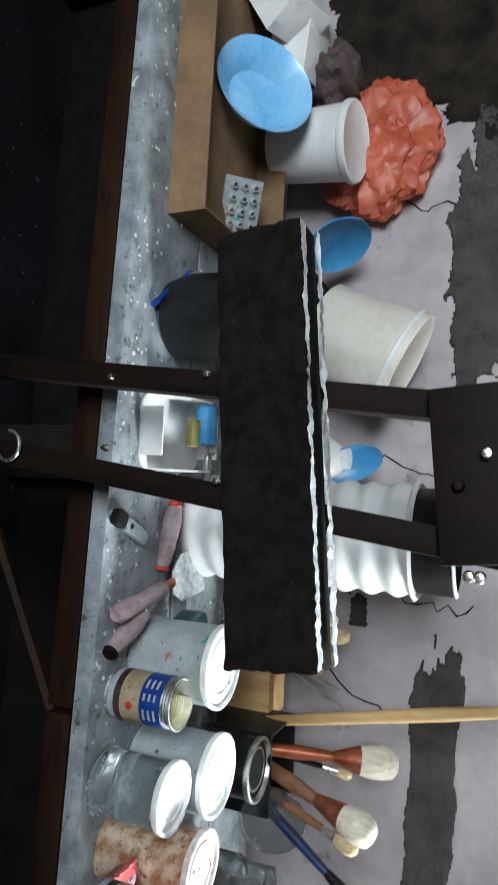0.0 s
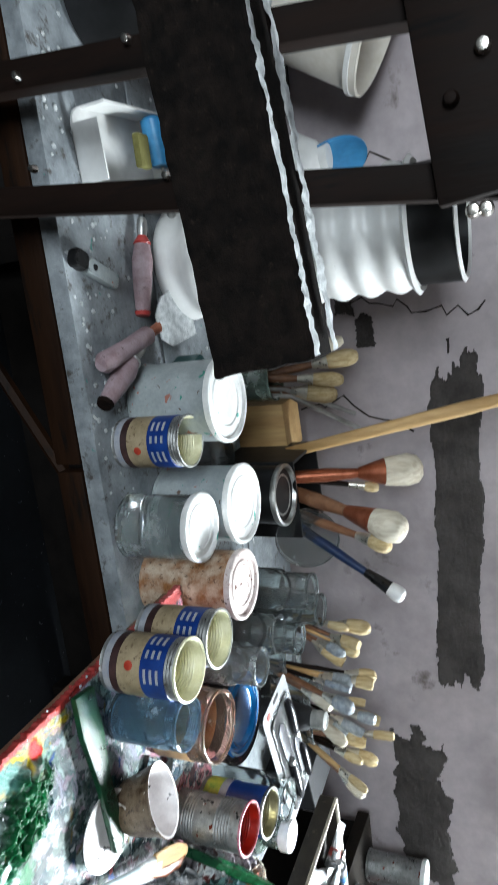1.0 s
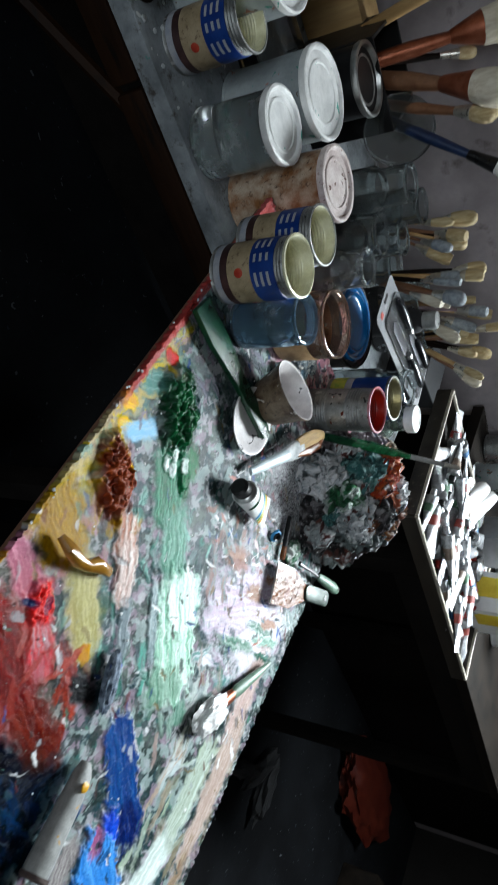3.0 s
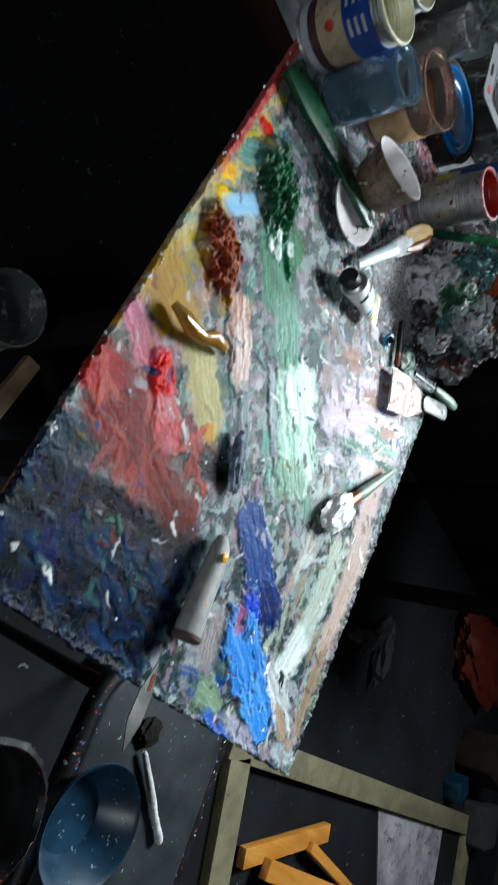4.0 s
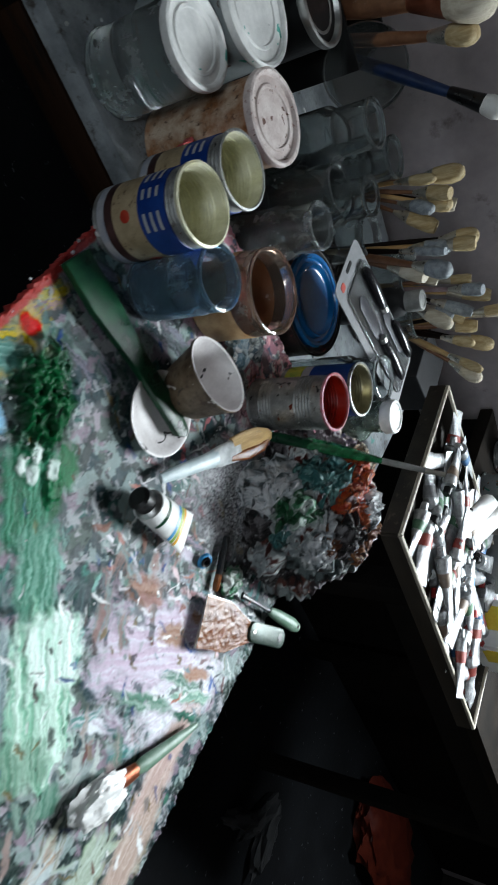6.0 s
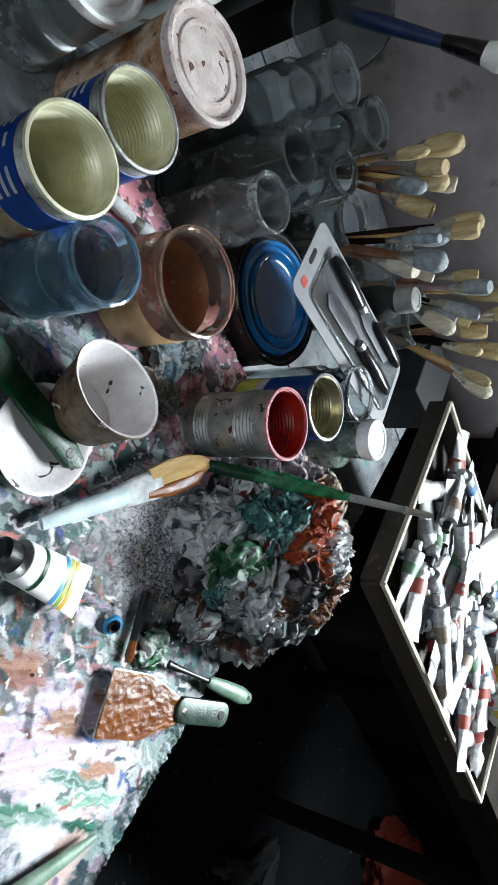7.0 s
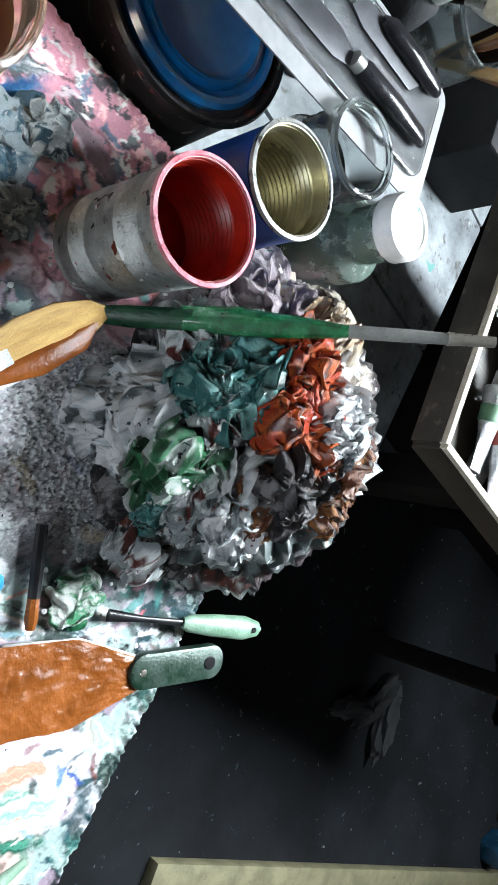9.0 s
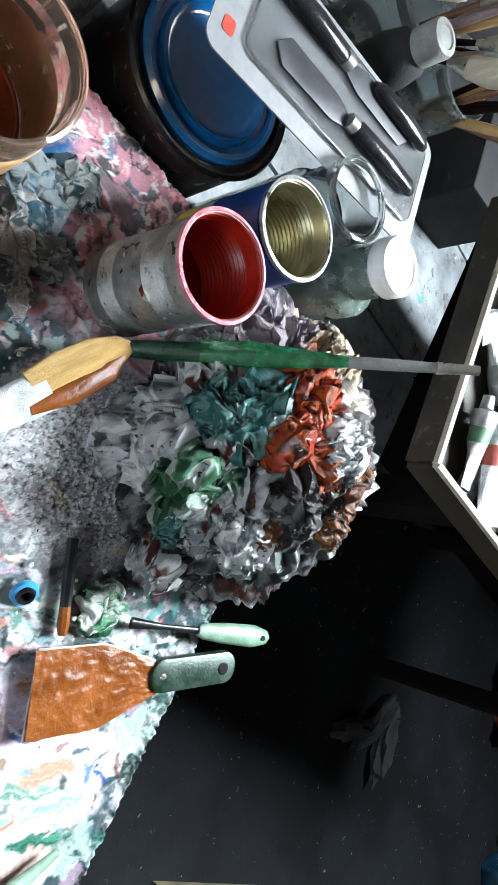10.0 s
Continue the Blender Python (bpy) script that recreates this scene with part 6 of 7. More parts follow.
# ---- things on the bench behind and beside the easel ----
cb = thing("cardboard_box", "long open brown cardboard box", "box", (-1.69, 0.748, BENCH), (0, 0, 2))
for sx, sy, x, y in ((0.64, 0.004, 0, -0.18), (0.64, 0.004, 0, 0.18), (0.004, 0.352, -0.316, 0), (0.004, 0.352, 0.316, 0)):
    part("wall", moved(block(sx, sy, 0.072, 0.0008), Matrix.Translation((x, y, 0))), M_CARDB, cb, smooth=False)
part("bottom", moved(block(0.626, 0.352, 0.004, 0.0), Matrix.Translation((0, 0, 0.0005))), M_CARDB, cb, smooth=False)


def bowl(label, place, turn, r, h, material, name="bowl"):
    t = thing(name, label, "bowl", place, turn)
    part("bowl", lathe([(0, 0), (r * 0.55, 0), (r * 0.62, 0.004), (r * 0.96, h * 0.95), (r, h), (r * 0.99, h + 0.003), (r * 0.93, h - 0.001), (r * 0.58, 0.008), (0, 0.006)], 56), material, t)
    return t


bowl("pale blue plastic bowl tipped on its side", (-1.70, 0.79, 0.800), (42, -8, 0), 0.105, 0.055, M_LTBLUEP)
ww = thing("white_bucket", "white plastic tub seen from above", "bucket", (-1.69, 0.96, 0.79), (4, 6, 0))
part("wall", lathe([(0, 0), (0.070, 0), (0.074, 0.004), (0.080, 0.17), (0.083, 0.172), (0.083, 0.18), (0.079, 0.182), (0.076, 0.176), (0.068, 0.01), (0, 0.008)], 48), M_WHITEP, ww)
part("lid", lathe([(0.084, 0.172), (0.086, 0.176), (0.085, 0.186), (0.080, 0.189), (0.074, 0.186), (0, 0.187)], 48), M_WHITEP, ww)
for k, (x, y, z, rx, ry, m, lab) in enumerate(((-1.93, 0.86, 0.80, 20, -30, M_WHITEP, "square white plastic food tub"), (-1.90, 0.93, 0.80, 5, 10, M_WHITEP, "white plastic container in the cardboard box"))):
    t = thing("food_tub", lab, "tub", (x, y, z), (rx, ry, 12 * k))
    part("wall", joined(*[moved(b, Matrix.Translation(o)) for b, o in ((block(0.13, 0.004, 0.09, 0.001), (0, -0.063, 0)), (block(0.13, 0.004, 0.09, 0.001), (0, 0.063, 0)), (block(0.004, 0.122, 0.09, 0.001), (-0.063, 0, 0)), (block(0.004, 0.122, 0.09, 0.001), (0.063, 0, 0)), (block(0.126, 0.126, 0.004, 0.001), (0, 0, 0)))]), m, t, smooth=False)
    part("lip", slab(rounded(0.142, 0.142, 0.012), 0.004, 0.0012), m, t).location = (0, 0, 0.088)
bag = tagged(part("plastic_bag", roughen(crumpled(0.105, 0.85, 31, 5, 0.35), 0.006, 0.03, 2.0, True), M_REDBAG), "crumpled orange-red plastic bag against the wall", "plastic bag")
bag.location, bag.scale = (-1.73, 1.085, 0.87), (1.15, 0.5, 1.2)
rag = tagged(part("dark_rag", crumpled(0.07, 0.7, 35, 4, 0.5), M_CLOTH), "dark crumpled rag in the box", "rag")
rag.location = (-1.87, 1.02, 0.83)
gr = thing("perforated_tray", "grey perforated egg tray leaning in the box", "tray", (-1.485, 0.81, 0.775), (35, 15, 20))
part("plate", block(0.11, 0.09, 0.006, 0.002), M_GREYTIN, gr)
for i in range(4):
    for j in range(3):
        part("cup", moved(lathe([(0.008, 0), (0.010, 0.001), (0.006, 0.008), (0.0045, 0.008), (0.007, 0.001)], 14), Matrix.Translation((-0.038 + i * 0.025, -0.025 + j * 0.025, 0.006))), M_GREYTIN, gr)
bowl("blue plastic lid or dish standing behind the easel ledge", (-1.47, 0.98, 0.93), (15, 62, 0), 0.075, 0.022, M_BLUEP, "dish")
crate = tagged(part("storage_crate", moved(block(0.30, 0.24, 0.13, 0.006), Matrix.Translation((0, 0, 0))), M_DKWOOD), "dark storage crate behind the easel", "crate")
crate.location = (-1.26, 1.0, BENCH)
bk = thing("bucket", "cream plastic bucket lying tilted with a white rim", "bucket", (-1.26, 0.93, 0.925), (-6, 27, 0))
part("wall", lathe([(0, 0), (0.088, 0), (0.092, 0.004), (0.108, 0.185), (0.112, 0.187), (0.112, 0.2), (0.108, 0.202), (0.104, 0.195), (0.089, 0.01), (0, 0.008)], 56), M_CREAMP, bk)
part("rim_band", lathe([(0.1085, 0.178), (0.114, 0.180), (0.114, 0.188), (0.1085, 0.190)], 56), M_WHITEP, bk)
part("contents", lathe([(0, 0.150), (0.05, 0.153), (0.102, 0.150), (0.09, 0.11), (0, 0.11)], 40, 0.02, 2), M_WHITEP, bk)
pot = thing("black_pot", "round matte black pot on the bench", "pot", (-1.19, 0.635, BENCH))
part("wall", lathe([(0, 0), (0.055, 0), (0.070, 0.006), (0.078, 0.05), (0.074, 0.12), (0.076, 0.13), (0.072, 0.131), (0.068, 0.12), (0.06, 0.02), (0, 0.012)], 48), M_BLACKP, pot)
pen = thing("pen", "blue pen leaning on the pot", "pen", (0, 0, 0))
part("barrel", sweep([(-1.19, 0.545, BENCH + 0.006), (-1.27, 0.62, BENCH + 0.03)], 0.005, 10), M_BLUELAB, pen)
part("clip", sweep([(-1.262, 0.612, BENCH + 0.035), (-1.275, 0.627, BENCH + 0.038)], 0.0045, 8), M_STEEL, pen)
tr = thing("roller_tray", "white plastic tray holding a blue roller and tools", "tray", (-0.985, 0.645, BENCH), (0, 0, 4))
part("dish", joined(slab(rounded(0.13, 0.20, 0.03), 0.004, 0.001), *[moved(block(sx, sy, 0.045, 0.001), Matrix.Translation((x, y, 0))) for sx, sy, x, y in ((0.004, 0.15, -0.063, 0), (0.004, 0.15, 0.063, 0), (0.08, 0.004, 0, -0.098), (0.08, 0.004, 0, 0.098))]), M_WHITEP, tr)
rl = thing("paint_roller", "small blue paint roller with yellow grip", "roller", (-1.01, 0.70, BENCH + 0.04))
part("sleeve", sweep([(-0.035, 0, 0), (-0.033, 0, 0), (0.033, 0.01, 0), (0.035, 0.01, 0)], [0.015, 0.019, 0.019, 0.015], 20), M_BLUEP, rl)
part("wire_arm", sweep([(0.035, 0.01, 0), (0.05, 0.02, 0.0), (0.045, 0.055, 0.0), (0.02, 0.06, 0), (0.03, 0.085, 0)], 0.003, 8), M_STEEL, rl)
part("olive_pad", moved(block(0.05, 0.03, 0.012, 0.004), Matrix.Translation((0.02, -0.045, -0.005))), surf("olive_felt", C("6d6a38"), C("807c48"), 0.02, 0.9, bump=0.4), rl)
yh = brush("yellow-handled filling knife on the bench", (-0.805, 0.765, BENCH + 0.012), (-0.965, 0.73, BENCH + 0.035), 0.009, 0.02, 0, 0.06, 0.008, M_YELLOW, M_STEEL, M_STEEL, "filling_knife")
for (a, b, lab, m1) in (((-0.755, 0.632, BENCH + 0.014), (-0.90, 0.67, BENCH + 0.014), "mauve-handled scraper with a red butt", M_MAUVE), ((-0.635, 0.497, BENCH + 0.016), (-0.705, 0.615, BENCH + 0.016), "worn mauve-handled tool on the bench", M_MAUVE)):
    t = brush(lab, a, b, 0.015, 0.012, 0, 0.03, 0.008, m1, M_STEEL, M_REDP if "red" in lab else M_STEEL, "hand_scraper")
    part("butt", sweep([(0, 0, 0), ((Vector(a) - Vector(b)).normalized() * 0.006)], [0.013, 0.011], 14), M_REDP if "red" in lab else M_EASEL, t)
tw = thing("trowel", "broad white plaster scraper with a mauve handle", "scraper")
m, L = place_between((-0.688, 0.500), (-0.762, 0.81), BENCH + 0.016, 0.0)
tw.matrix_world = m
part("handle", sweep([(0, 0, 0), (0.01, 0, 0), (0.07, 0, 0.002), (0.13, 0, 0.002), (0.14, 0, 0.002)], [0.010, 0.016, 0.014, 0.015, 0.009], 16), M_MAUVE, tw)
part("neck", sweep([(0.135, 0, 0.002), (0.175, 0, 0)], [0.008, 0.010], 10, 0.5), M_COPPER, tw)
part("blade", slab(((0.17, -0.020), (0.17, 0.020), (0.20, 0.042), (0.285, 0.048), (0.285, -0.048), (0.20, -0.042)), 0.003, 0.0008), M_CRUST, tw, "blade coated in white plaster")
ut = thing("utility_knife", "grey utility knife with a black end", "knife", (-0.815, 0.545, BENCH + 0.001), (0, 0, 68))
part("grip", slab(rounded(0.075, 0.024, 0.008), 0.014, 0.004), M_GREYTIN, ut)
part("end_cap", moved(slab(rounded(0.03, 0.026, 0.009), 0.016, 0.004), Matrix.Translation((-0.05, 0, 0))), M_BLACKP, ut)
part("button", moved(lathe([(0, 0.003), (0.004, 0.002), (0.005, 0)], 14), Matrix.Translation((-0.02, 0, 0.0135))), M_GUN, ut)
tp = thing("tape_measure", "dark teal tape measure with a steel clip", "tape measure", (-0.635, 0.735, BENCH), (0, 0, 20))
part("case", slab(rounded(0.07, 0.065, 0.018), 0.045, 0.005), surf("dark_teal_plastic", C("1d3a3a"), C("2c4c4a"), 0.04, 0.4, bump=0.1), tp)
part("clip", moved(slab(rounded(0.03, 0.02, 0.006), 0.004, 0.001), Matrix.Translation((0, -0.01, 0.0455))), M_STEEL, tp)
# corrugated white container with a black collar
cv = thing("corrugated_container", "white corrugated plastic container with a black collar and white ring", "container", (-0.83, 0.80, BENCH), (0, 0, 0))
cv.scale = (1.17, 1.17, 1.07)
prof = [(0, 0), (0.078, 0)]
for k in range(72):
    prof.append((0.081 + 0.0035 * math.sin(k * 2 * math.pi / 8), 0.004 + 0.380 * k / 71))
part("wall", lathe(prof + [(0.07, 0.387), (0, 0.387)], 64), M_WHITEP, cv)
part("collar", lathe([(0.072, 0.386), (0.076, 0.388), (0.077, 0.445), (0.074, 0.447), (0.070, 0.447), (0.068, 0.40), (0, 0.40)], 64), M_BLACKP, cv, "black plastic collar")
part("ring", lathe([(0.069, 0.447), (0.074, 0.451), (0.079, 0.447), (0.074, 0.443), (0.069, 0.447)], 64), M_WHITEP, cv)
part("ring", lathe([(0.078, 0.384), (0.083, 0.389), (0.088, 0.384), (0.083, 0.379), (0.078, 0.384)], 64), M_WHITEP, cv)
dd = bowl("blue shallow dish behind the easel posts", (-0.99, 0.985, 0.98), (20, 65, 0), 0.07, 0.02, M_BLUEP, "dish")
bt = thing("white_bottle", "pale plastic bottle behind the ledge", "bottle", (-0.98, 0.93, BENCH))
part("wall", lathe([(0, 0), (0.045, 0), (0.048, 0.004), (0.048, 0.20), (0.03, 0.23), (0.022, 0.236), (0.022, 0.25), (0, 0.25)], 40), M_WHITEP, bt)

# figure-like bundle of brushes and pliers at the wall
pj = jar("brown-stained jar holding thick old brushes and pliers", (-0.60, 0.93, BENCH), 0.042, 0.10, M_GLASSG, 0.98, shoulder=0.85, film=M_CLOTH, film_high=0.4)
for a, b, r1, m1 in (((-0.60, 0.94, 0.766), (-0.625, 1.0, 1.0), 0.016, M_BRISTLE), ((-0.61, 0.92, 0.766), (-0.58, 0.99, 0.97), 0.014, M_BRISTLE), ((-0.59, 0.93, 0.766), (-0.55, 1.0, 0.95), 0.018, M_BRISTLE), ((-0.605, 0.94, 0.766), (-0.66, 0.96, 0.985), 0.012, M_PALEBR)):
    brush("thick old brush with tan bristles", a, b, 0.008, 0.03, 0, 0.06, r1, M_HANDLE, m1, group="thick brushes in a jar")
pk = thing("pliers", "pair of thin steel rods, dark tips", "pliers")
part("rod", sweep([(-0.575, 0.92, 0.766), (-0.56, 0.95, 0.87), (-0.47, 1.05, 0.975)], 0.005, 8), M_STEEL, pk)
part("rod", sweep([(-0.59, 0.92, 0.766), (-0.575, 0.95, 0.86), (-0.50, 1.06, 0.965)], 0.005, 8), M_STEEL, pk)

# ---- second table with a tray of paint tubes ----
tb = thing("side_table", "old side table with a worn top coloured near black for shade", "table", (0.03, -0.02, 0.118))
# Top, apron and legs coloured near black for the shade below the tray.
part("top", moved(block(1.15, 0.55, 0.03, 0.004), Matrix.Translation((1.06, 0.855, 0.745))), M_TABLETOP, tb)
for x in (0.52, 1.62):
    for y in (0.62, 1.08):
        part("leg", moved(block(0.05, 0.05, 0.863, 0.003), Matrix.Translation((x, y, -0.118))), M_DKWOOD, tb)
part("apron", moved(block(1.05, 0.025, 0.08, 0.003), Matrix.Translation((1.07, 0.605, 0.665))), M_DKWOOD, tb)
# Only the rim keeps the pale wood; sides and bottom have shade painted in.
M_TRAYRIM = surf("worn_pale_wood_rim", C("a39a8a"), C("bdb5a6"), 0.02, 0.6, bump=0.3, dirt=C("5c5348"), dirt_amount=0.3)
ty = thing("tube_tray", "shallow pale wooden tray heaped with metal paint tubes", "tray", (-0.120, -0.095, 0.083))
for pts in (((0.385, 0.578), (0.95, 0.585)), ((0.385, 0.578), (0.345, 0.90)), ((0.345, 0.90), (0.92, 0.915)), ((0.95, 0.585), (0.92, 0.915))):
    (x0, y0), (x1, y1) = pts
    L = math.hypot(x1 - x0, y1 - y0)
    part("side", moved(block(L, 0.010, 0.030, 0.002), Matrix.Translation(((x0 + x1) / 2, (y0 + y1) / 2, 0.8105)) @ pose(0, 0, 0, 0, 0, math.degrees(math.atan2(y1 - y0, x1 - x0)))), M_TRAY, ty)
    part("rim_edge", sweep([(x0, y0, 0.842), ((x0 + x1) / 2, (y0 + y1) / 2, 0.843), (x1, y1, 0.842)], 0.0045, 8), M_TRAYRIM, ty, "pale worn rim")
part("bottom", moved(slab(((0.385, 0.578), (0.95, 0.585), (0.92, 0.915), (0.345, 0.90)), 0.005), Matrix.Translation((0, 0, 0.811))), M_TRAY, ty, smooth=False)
rk = random.Random(15)
M_PRINT = [surf("tube_print_%d" % i, C(a), C(b), 0.02, 0.4, bump=0.1, dirt=C("77777a"), dirt_amount=0.3) for i, (a, b) in enumerate((("2c5a8a", "4a78a4"), ("7a2c28", "96443a"), ("3a5c4a", "56785e"), ("6a6a6c", "8c8c8e"), ("6a5a50", "8a7868")))]


def metal_tube(place, turn, long, r, band, label="crumpled metal paint tube", grp="paint tubes in the tray", body=None, cap=None):
    t = thing("paint_tube", label, "paint tube", place, turn, grp)
    bm = bmesh.new()
    rings = []
    for i in range(10):
        q = i / 9
        ry, rz = r * (1 + 0.35 * q), r * (1 - q) + 0.0012
        rings.append([bm.verts.new((long * q, ry * math.cos(a), rz * math.sin(a))) for a in (2 * math.pi * j / 14 for j in range(14))])
    for a, b in zip(rings, rings[1:]):
        for j in range(14):
            bm.faces.new((a[j], a[(j + 1) % 14], b[(j + 1) % 14], b[j]))
    bm.faces.new(rings[0][::-1])
    bm.faces.new(rings[-1])
    part("body", roughen(bm, r * 0.14, r * 1.1, long * 50), body or M_FOIL, t)
    part("cap", moved(lathe([(0, 0.014), (0.006, 0.014), (0.007, 0.002), (0.0075, 0), (0, 0)], 14), pose(-0.003, 0, 0, 0, -90, 0)), cap or rk.choice((M_BLACKP, M_FOIL, M_GUN, M_FOIL, M_REDP)), t)
    ring = [(r * 1.12, long * 0.25), (r * 1.10, long * 0.45)]
    if band:
        bm = bmesh.new()
        rr = []
        for q in (0.22, 0.42):
            ry, rz = r * (1 + 0.35 * q) + 0.0008, r * (1 - q) + 0.002
            rr.append([bm.verts.new((long * q, ry * math.cos(a), rz * math.sin(a))) for a in (2 * math.pi * j / 14 for j in range(14))])
        for j in range(14):
            bm.faces.new((rr[0][j], rr[0][(j + 1) % 14], rr[1][(j + 1) % 14], rr[1][j]))
        part("printed_band", roughen(bm, r * 0.1, r * 1.1, long * 50), band, t)
    return t


for k in range(100):
    x = rk.uniform(0.43, 0.88)
    y = rk.uniform(0.64, 0.85)
    layer = k // 28
    metal_tube((x - 0.12, y - 0.095, 0.908 + 0.011 * layer), (rk.uniform(-15, 15), rk.uniform(-8, 8), rk.uniform(0, 360)), rk.uniform(0.08, 0.12), rk.uniform(0.010, 0.015), rk.choice(M_PRINT))
for x, y in ((0.64, 0.79), (0.71, 0.83)):
    metal_tube((x - 0.15, y - 0.01, 0.955), (0, 8, 250), 0.13, 0.018, None, "large white paint tube with a red-brown band and cap", "large white tubes", M_TUBEW, M_COPPER)
cr = thing("carton", "white carton with a yellow printed panel", "carton", (0.76, 0.66, 0.918), (0, 0, 12))
part("wall", block(0.14, 0.10, 0.12, 0.002), M_WHITEP, cr, smooth=False)
part("printed_panel", moved(block(0.06, 0.0012, 0.075, 0.0), Matrix.Translation((-0.02, -0.0505, 0.02))), M_YELLOWC, cr, smooth=False)
part("printed_panel", moved(block(0.0012, 0.05, 0.075, 0.0), Matrix.Translation((-0.0705, 0.01, 0.02))), M_YELLOWC, cr, smooth=False)
c2 = thing("carton", "pale grey carton with torn flaps", "carton", (0.70, 0.80, 0.918), (0, 0, -8))
part("wall", block(0.10, 0.08, 0.10, 0.002), M_CARD, c2, smooth=False)
part("flap", moved(block(0.08, 0.002, 0.05, 0.0005), Matrix.Translation((0, -0.045, 0.09)) @ pose(0, 0, 0, 30)), M_WHITEP, c2, smooth=False)
pb = thing("paper_box", "small pale box spotted with paint", "box", (0.27, 0.93, BENCH), (0, 0, 12))
part("wall", block(0.10, 0.13, 0.10, 0.003), M_DIMPAPER, pb, smooth=False)
for k, (x, y, r, h, m) in enumerate(((0.60, 0.93, 0.035, 0.12, M_GREYTIN), (0.62, 1.06, 0.035, 0.14, M_TIN), (1.0, 0.98, 0.05, 0.15, M_GREYTIN), (0.72, 1.03, 0.03, 0.11, M_GLASSG), (1.12, 0.82, 0.045, 0.16, M_WHITEP))):
    lidded("dusty paint tin or pot on the side table", (x, y, 0.893), r, h, m, M_LIDW if k % 2 else M_STEEL, "tins on the side table")
metal_tube((0.66, 0.99, 0.915), (0, 70, 90), 0.12, 0.016, None, "red plastic paint tube standing among tins", "", M_REDP, M_REDP)
# ---- floor around the palette ----
fr = thing("stretcher_frame", "large olive wooden stretcher frame lying on the floor", "frame", (0, 0, 0))


def bar(a, b, w, h, z):
    a, b = Vector(a), Vector(b)
    d = b - a
    return moved(block(d.length, w, h, 0.004), Matrix.Translation(((a.x + b.x) / 2, (a.y + b.y) / 2, z)) @ pose(0, 0, 0, 0, 0, math.degrees(math.atan2(d.y, d.x))))


part("bar", bar((1.17, -0.186), (3.3, 0.165), 0.09, 0.035, 0.0), M_FRAME, fr)
part("bar", bar((1.237, -0.208), (1.62, -1.07), 0.10, 0.035, 0.0), M_FRAME, fr)
part("bar", bar((3.29, 0.215), (3.55, -0.62), 0.09, 0.035, 0.0), M_FRAME, fr)
part("bar", bar((1.68, -1.05), (3.50, -0.67), 0.09, 0.035, 0.0), M_FRAME, fr)
st = thing("folding_easel", "small amber pine lath easel lying inside the frame", "easel", (0, 0, 0))
part("lath", bar((1.45, -0.435), (1.90, -0.240), 0.06, 0.03, 0.006), M_STICK, st)
part("lath", bar((1.55, -0.43), (2.9, -0.355), 0.06, 0.03, 0.036), M_STICK, st)
part("lath", bar((1.78, -0.31), (2.46, -0.40), 0.035, 0.02, 0.036), M_STICK, st)
part("lath", bar((1.60, -0.49), (1.85, -0.88), 0.045, 0.03, 0.006), M_EDGE, st)
cv2 = tagged(part("canvas_scrap", moved(slab(((2.25, -0.02), (3.0, 0.12), (3.1, -0.2), (2.5, -0.32)), 0.006), Matrix.Translation((0, 0, 0.001))), surf("smudged_canvas", C("6d6a70"), C("9a98a0"), 0.12, 0.8, bump=0.3, dirt=C("3a3a40"), dirt_amount=0.4), smooth=False), "smudged pale canvas lying on the floor", "canvas")
# Bag, paper and boxes get dark colours that stand in for the shade here.
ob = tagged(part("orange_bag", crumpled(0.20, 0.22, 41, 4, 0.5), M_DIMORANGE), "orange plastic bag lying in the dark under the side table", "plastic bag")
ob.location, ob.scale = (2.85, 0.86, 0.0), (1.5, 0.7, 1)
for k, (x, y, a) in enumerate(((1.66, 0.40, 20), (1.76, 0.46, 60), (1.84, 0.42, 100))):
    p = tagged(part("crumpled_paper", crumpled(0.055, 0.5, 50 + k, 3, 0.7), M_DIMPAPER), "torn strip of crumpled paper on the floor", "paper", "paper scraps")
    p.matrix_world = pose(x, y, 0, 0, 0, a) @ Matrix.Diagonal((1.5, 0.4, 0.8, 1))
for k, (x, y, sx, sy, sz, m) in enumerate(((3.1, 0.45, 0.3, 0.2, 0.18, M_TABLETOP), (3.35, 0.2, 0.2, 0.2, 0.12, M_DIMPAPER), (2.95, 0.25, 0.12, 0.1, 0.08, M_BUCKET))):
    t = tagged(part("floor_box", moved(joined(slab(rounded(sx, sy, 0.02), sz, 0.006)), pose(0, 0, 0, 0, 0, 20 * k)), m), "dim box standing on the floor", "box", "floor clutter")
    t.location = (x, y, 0)
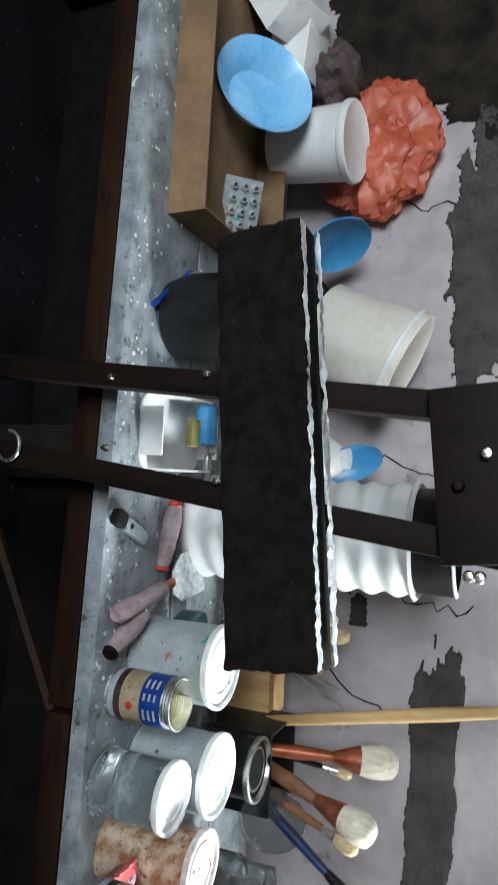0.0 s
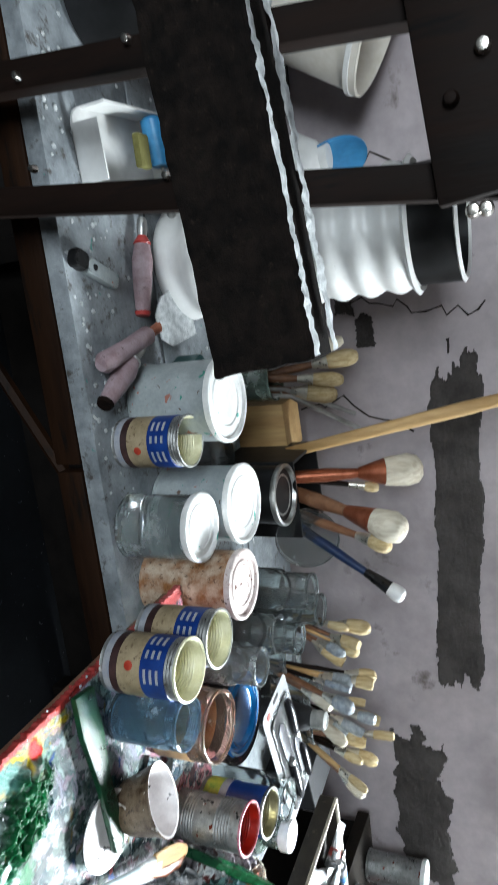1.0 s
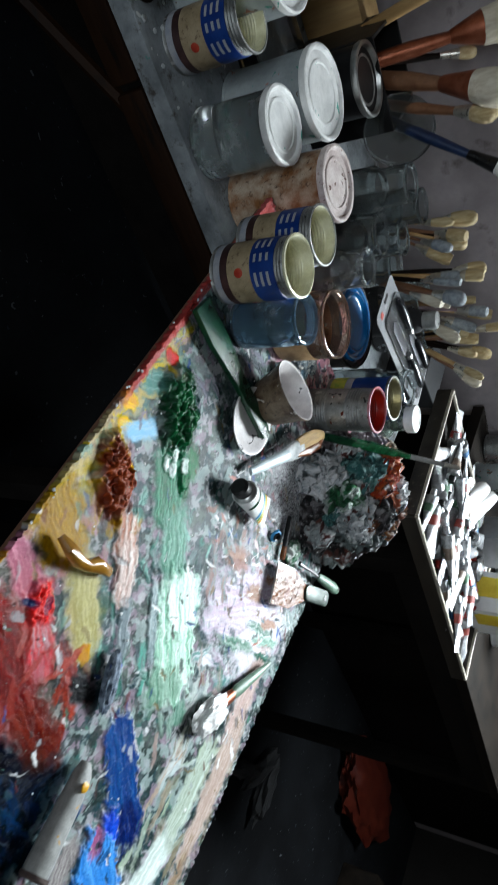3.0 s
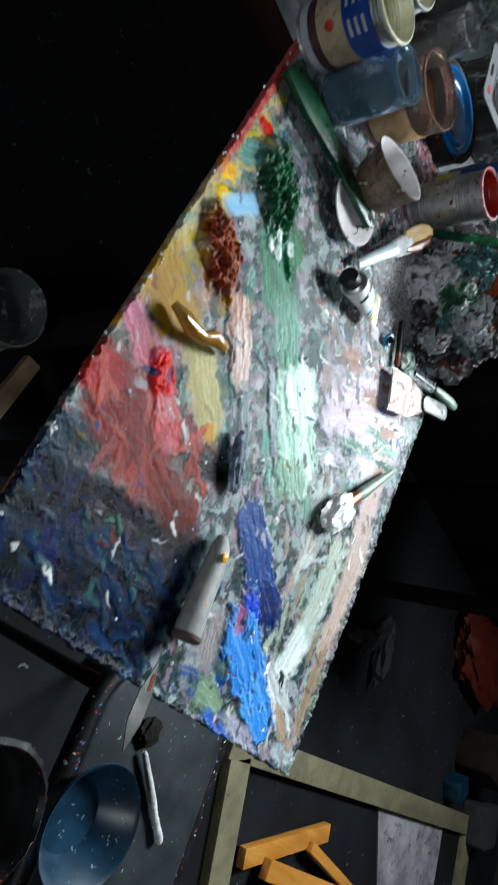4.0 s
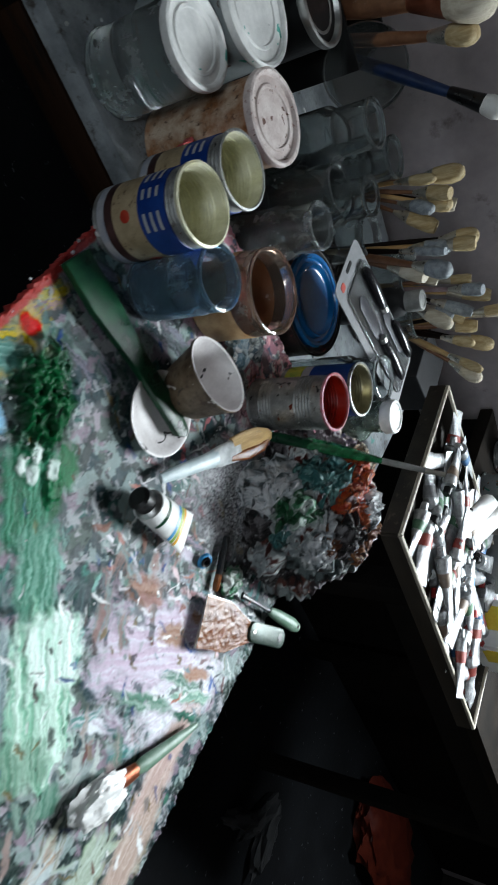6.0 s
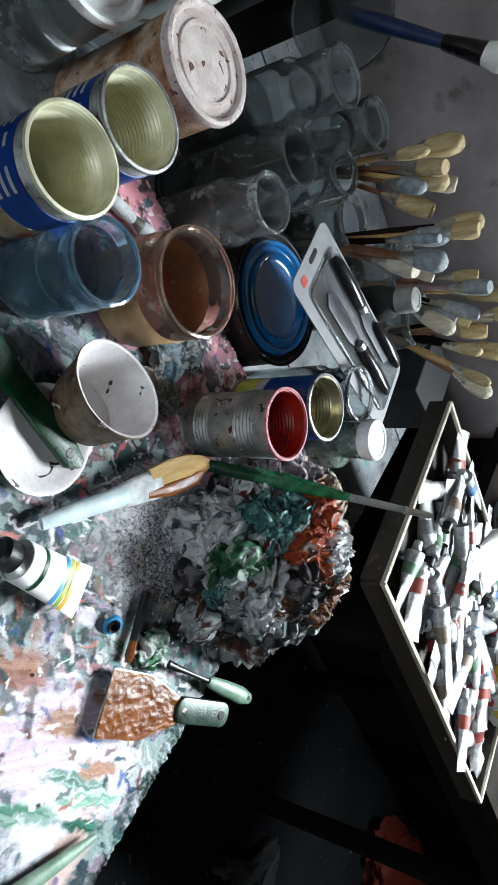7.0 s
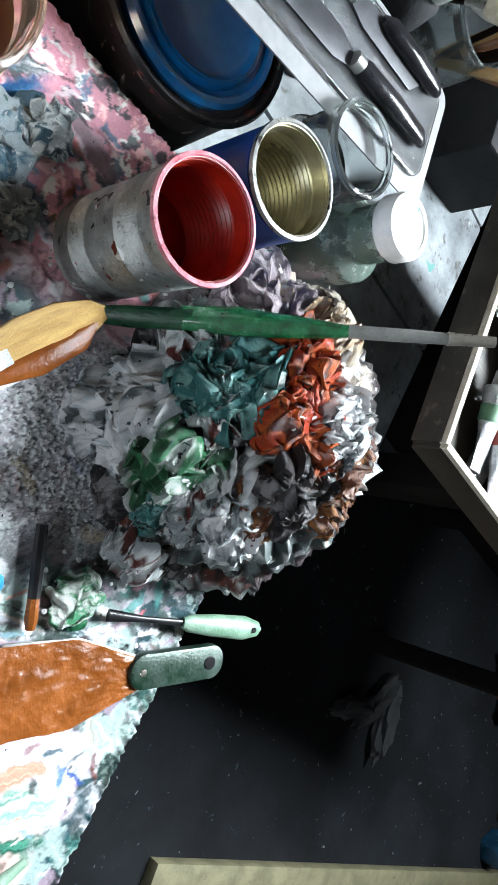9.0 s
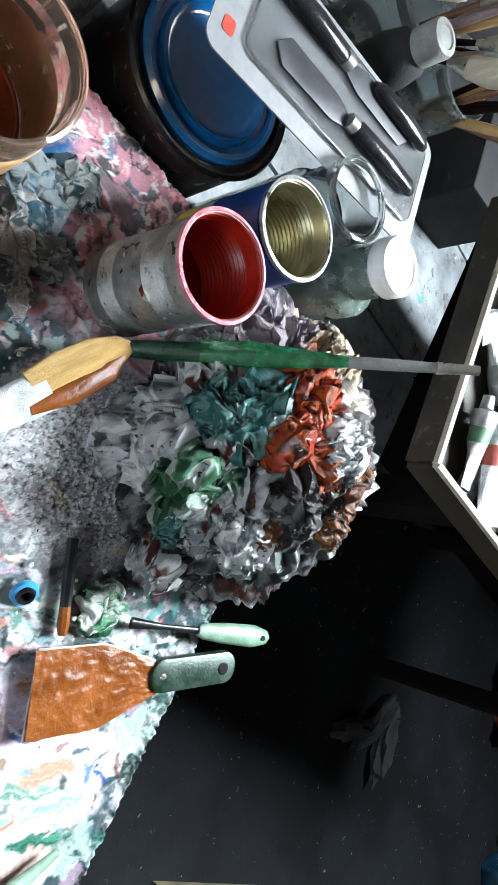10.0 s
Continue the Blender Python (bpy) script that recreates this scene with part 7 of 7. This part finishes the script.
part("joint", moved(block(0.006, 1.2, 0.002, 0.0), Matrix.Translation((2.70, 0.3, -0.0005)) @ pose(0, 0, 0, 0, 0, -6)), M_HOLE, bpy.data.objects["floor"]).matrix_parent_inverse = bpy.data.objects["floor"].matrix_world.inverted()

stl = thing("stool", "black-edged stool with a grey vinyl seat flecked with paint", "stool", (0.43, -0.445, 0), (0, 0, 8))
seat = part("seat", moved(slab(rounded(0.33, 0.46, 0.11, 10), 0.05, 0.012, 3), Matrix.Translation((0, 0, 0.40))), M_SEAT, stl)
edge = [(x, y, 0.432) for x, y in rounded(0.342, 0.472, 0.116, 10)]
part("edge_band", sweep(edge + edge[:1], 0.018, 10), M_SEATEDGE, stl, "paint-flecked black edge band")
for x in (-0.13, 0.13):
    for y in (-0.16, 0.16):
        part("leg", sweep([(x * 1.25, y * 1.25, 0), (x, y, 0.40)], [0.012, 0.014], 12), M_GUN, stl)
bu = bowl("dark blue spattered plastic basin on the stool", (0.285, -0.485, 0.4505), (0, 0, 0), 0.09, 0.06, M_BUCKET, "basin")
tb2 = thing("black_tub", "black plastic tub with a paint-crusted rim on the floor", "tub", (0.05, -0.52, 0))
part("wall", lathe([(0, 0), (0.068, 0), (0.07, 0.005), (0.084, 0.55), (0.088, 0.555), (0.088, 0.563), (0.084, 0.565), (0.080, 0.555), (0.066, 0.012), (0, 0.01)], 56), M_BLACKP, tb2)
part("rim", roughen(lathe([(0.081, 0.562), (0.085, 0.570), (0.092, 0.565), (0.090, 0.556), (0.083, 0.556), (0.081, 0.562)], 90), 0.003, 0.012), M_SEATEDGE, tb2, "paint-crusted rim")
wk = brush("white paint-coated stirring stick on the stool", (0.366, -0.36, 0.462), (0.505, -0.468, 0.460), 0.006, 0.02, 0, 0.03, 0.007, M_CRUST, M_CRUST, M_CRUST, "stirring_stick")
cl = tagged(part("dark_rag", crumpled(0.017, 0.4, 61, 4, 0.5), M_DKWOOD), "dark rag on the stool", "rag")
cl.location = (0.36, -0.33, 0.4505)
bo = jar("large dim glass jar on the floor under the palette", (-0.205, 0.10, 0.0), 0.068, 0.30, M_GLASSW, 0.9, name="floor_jar")
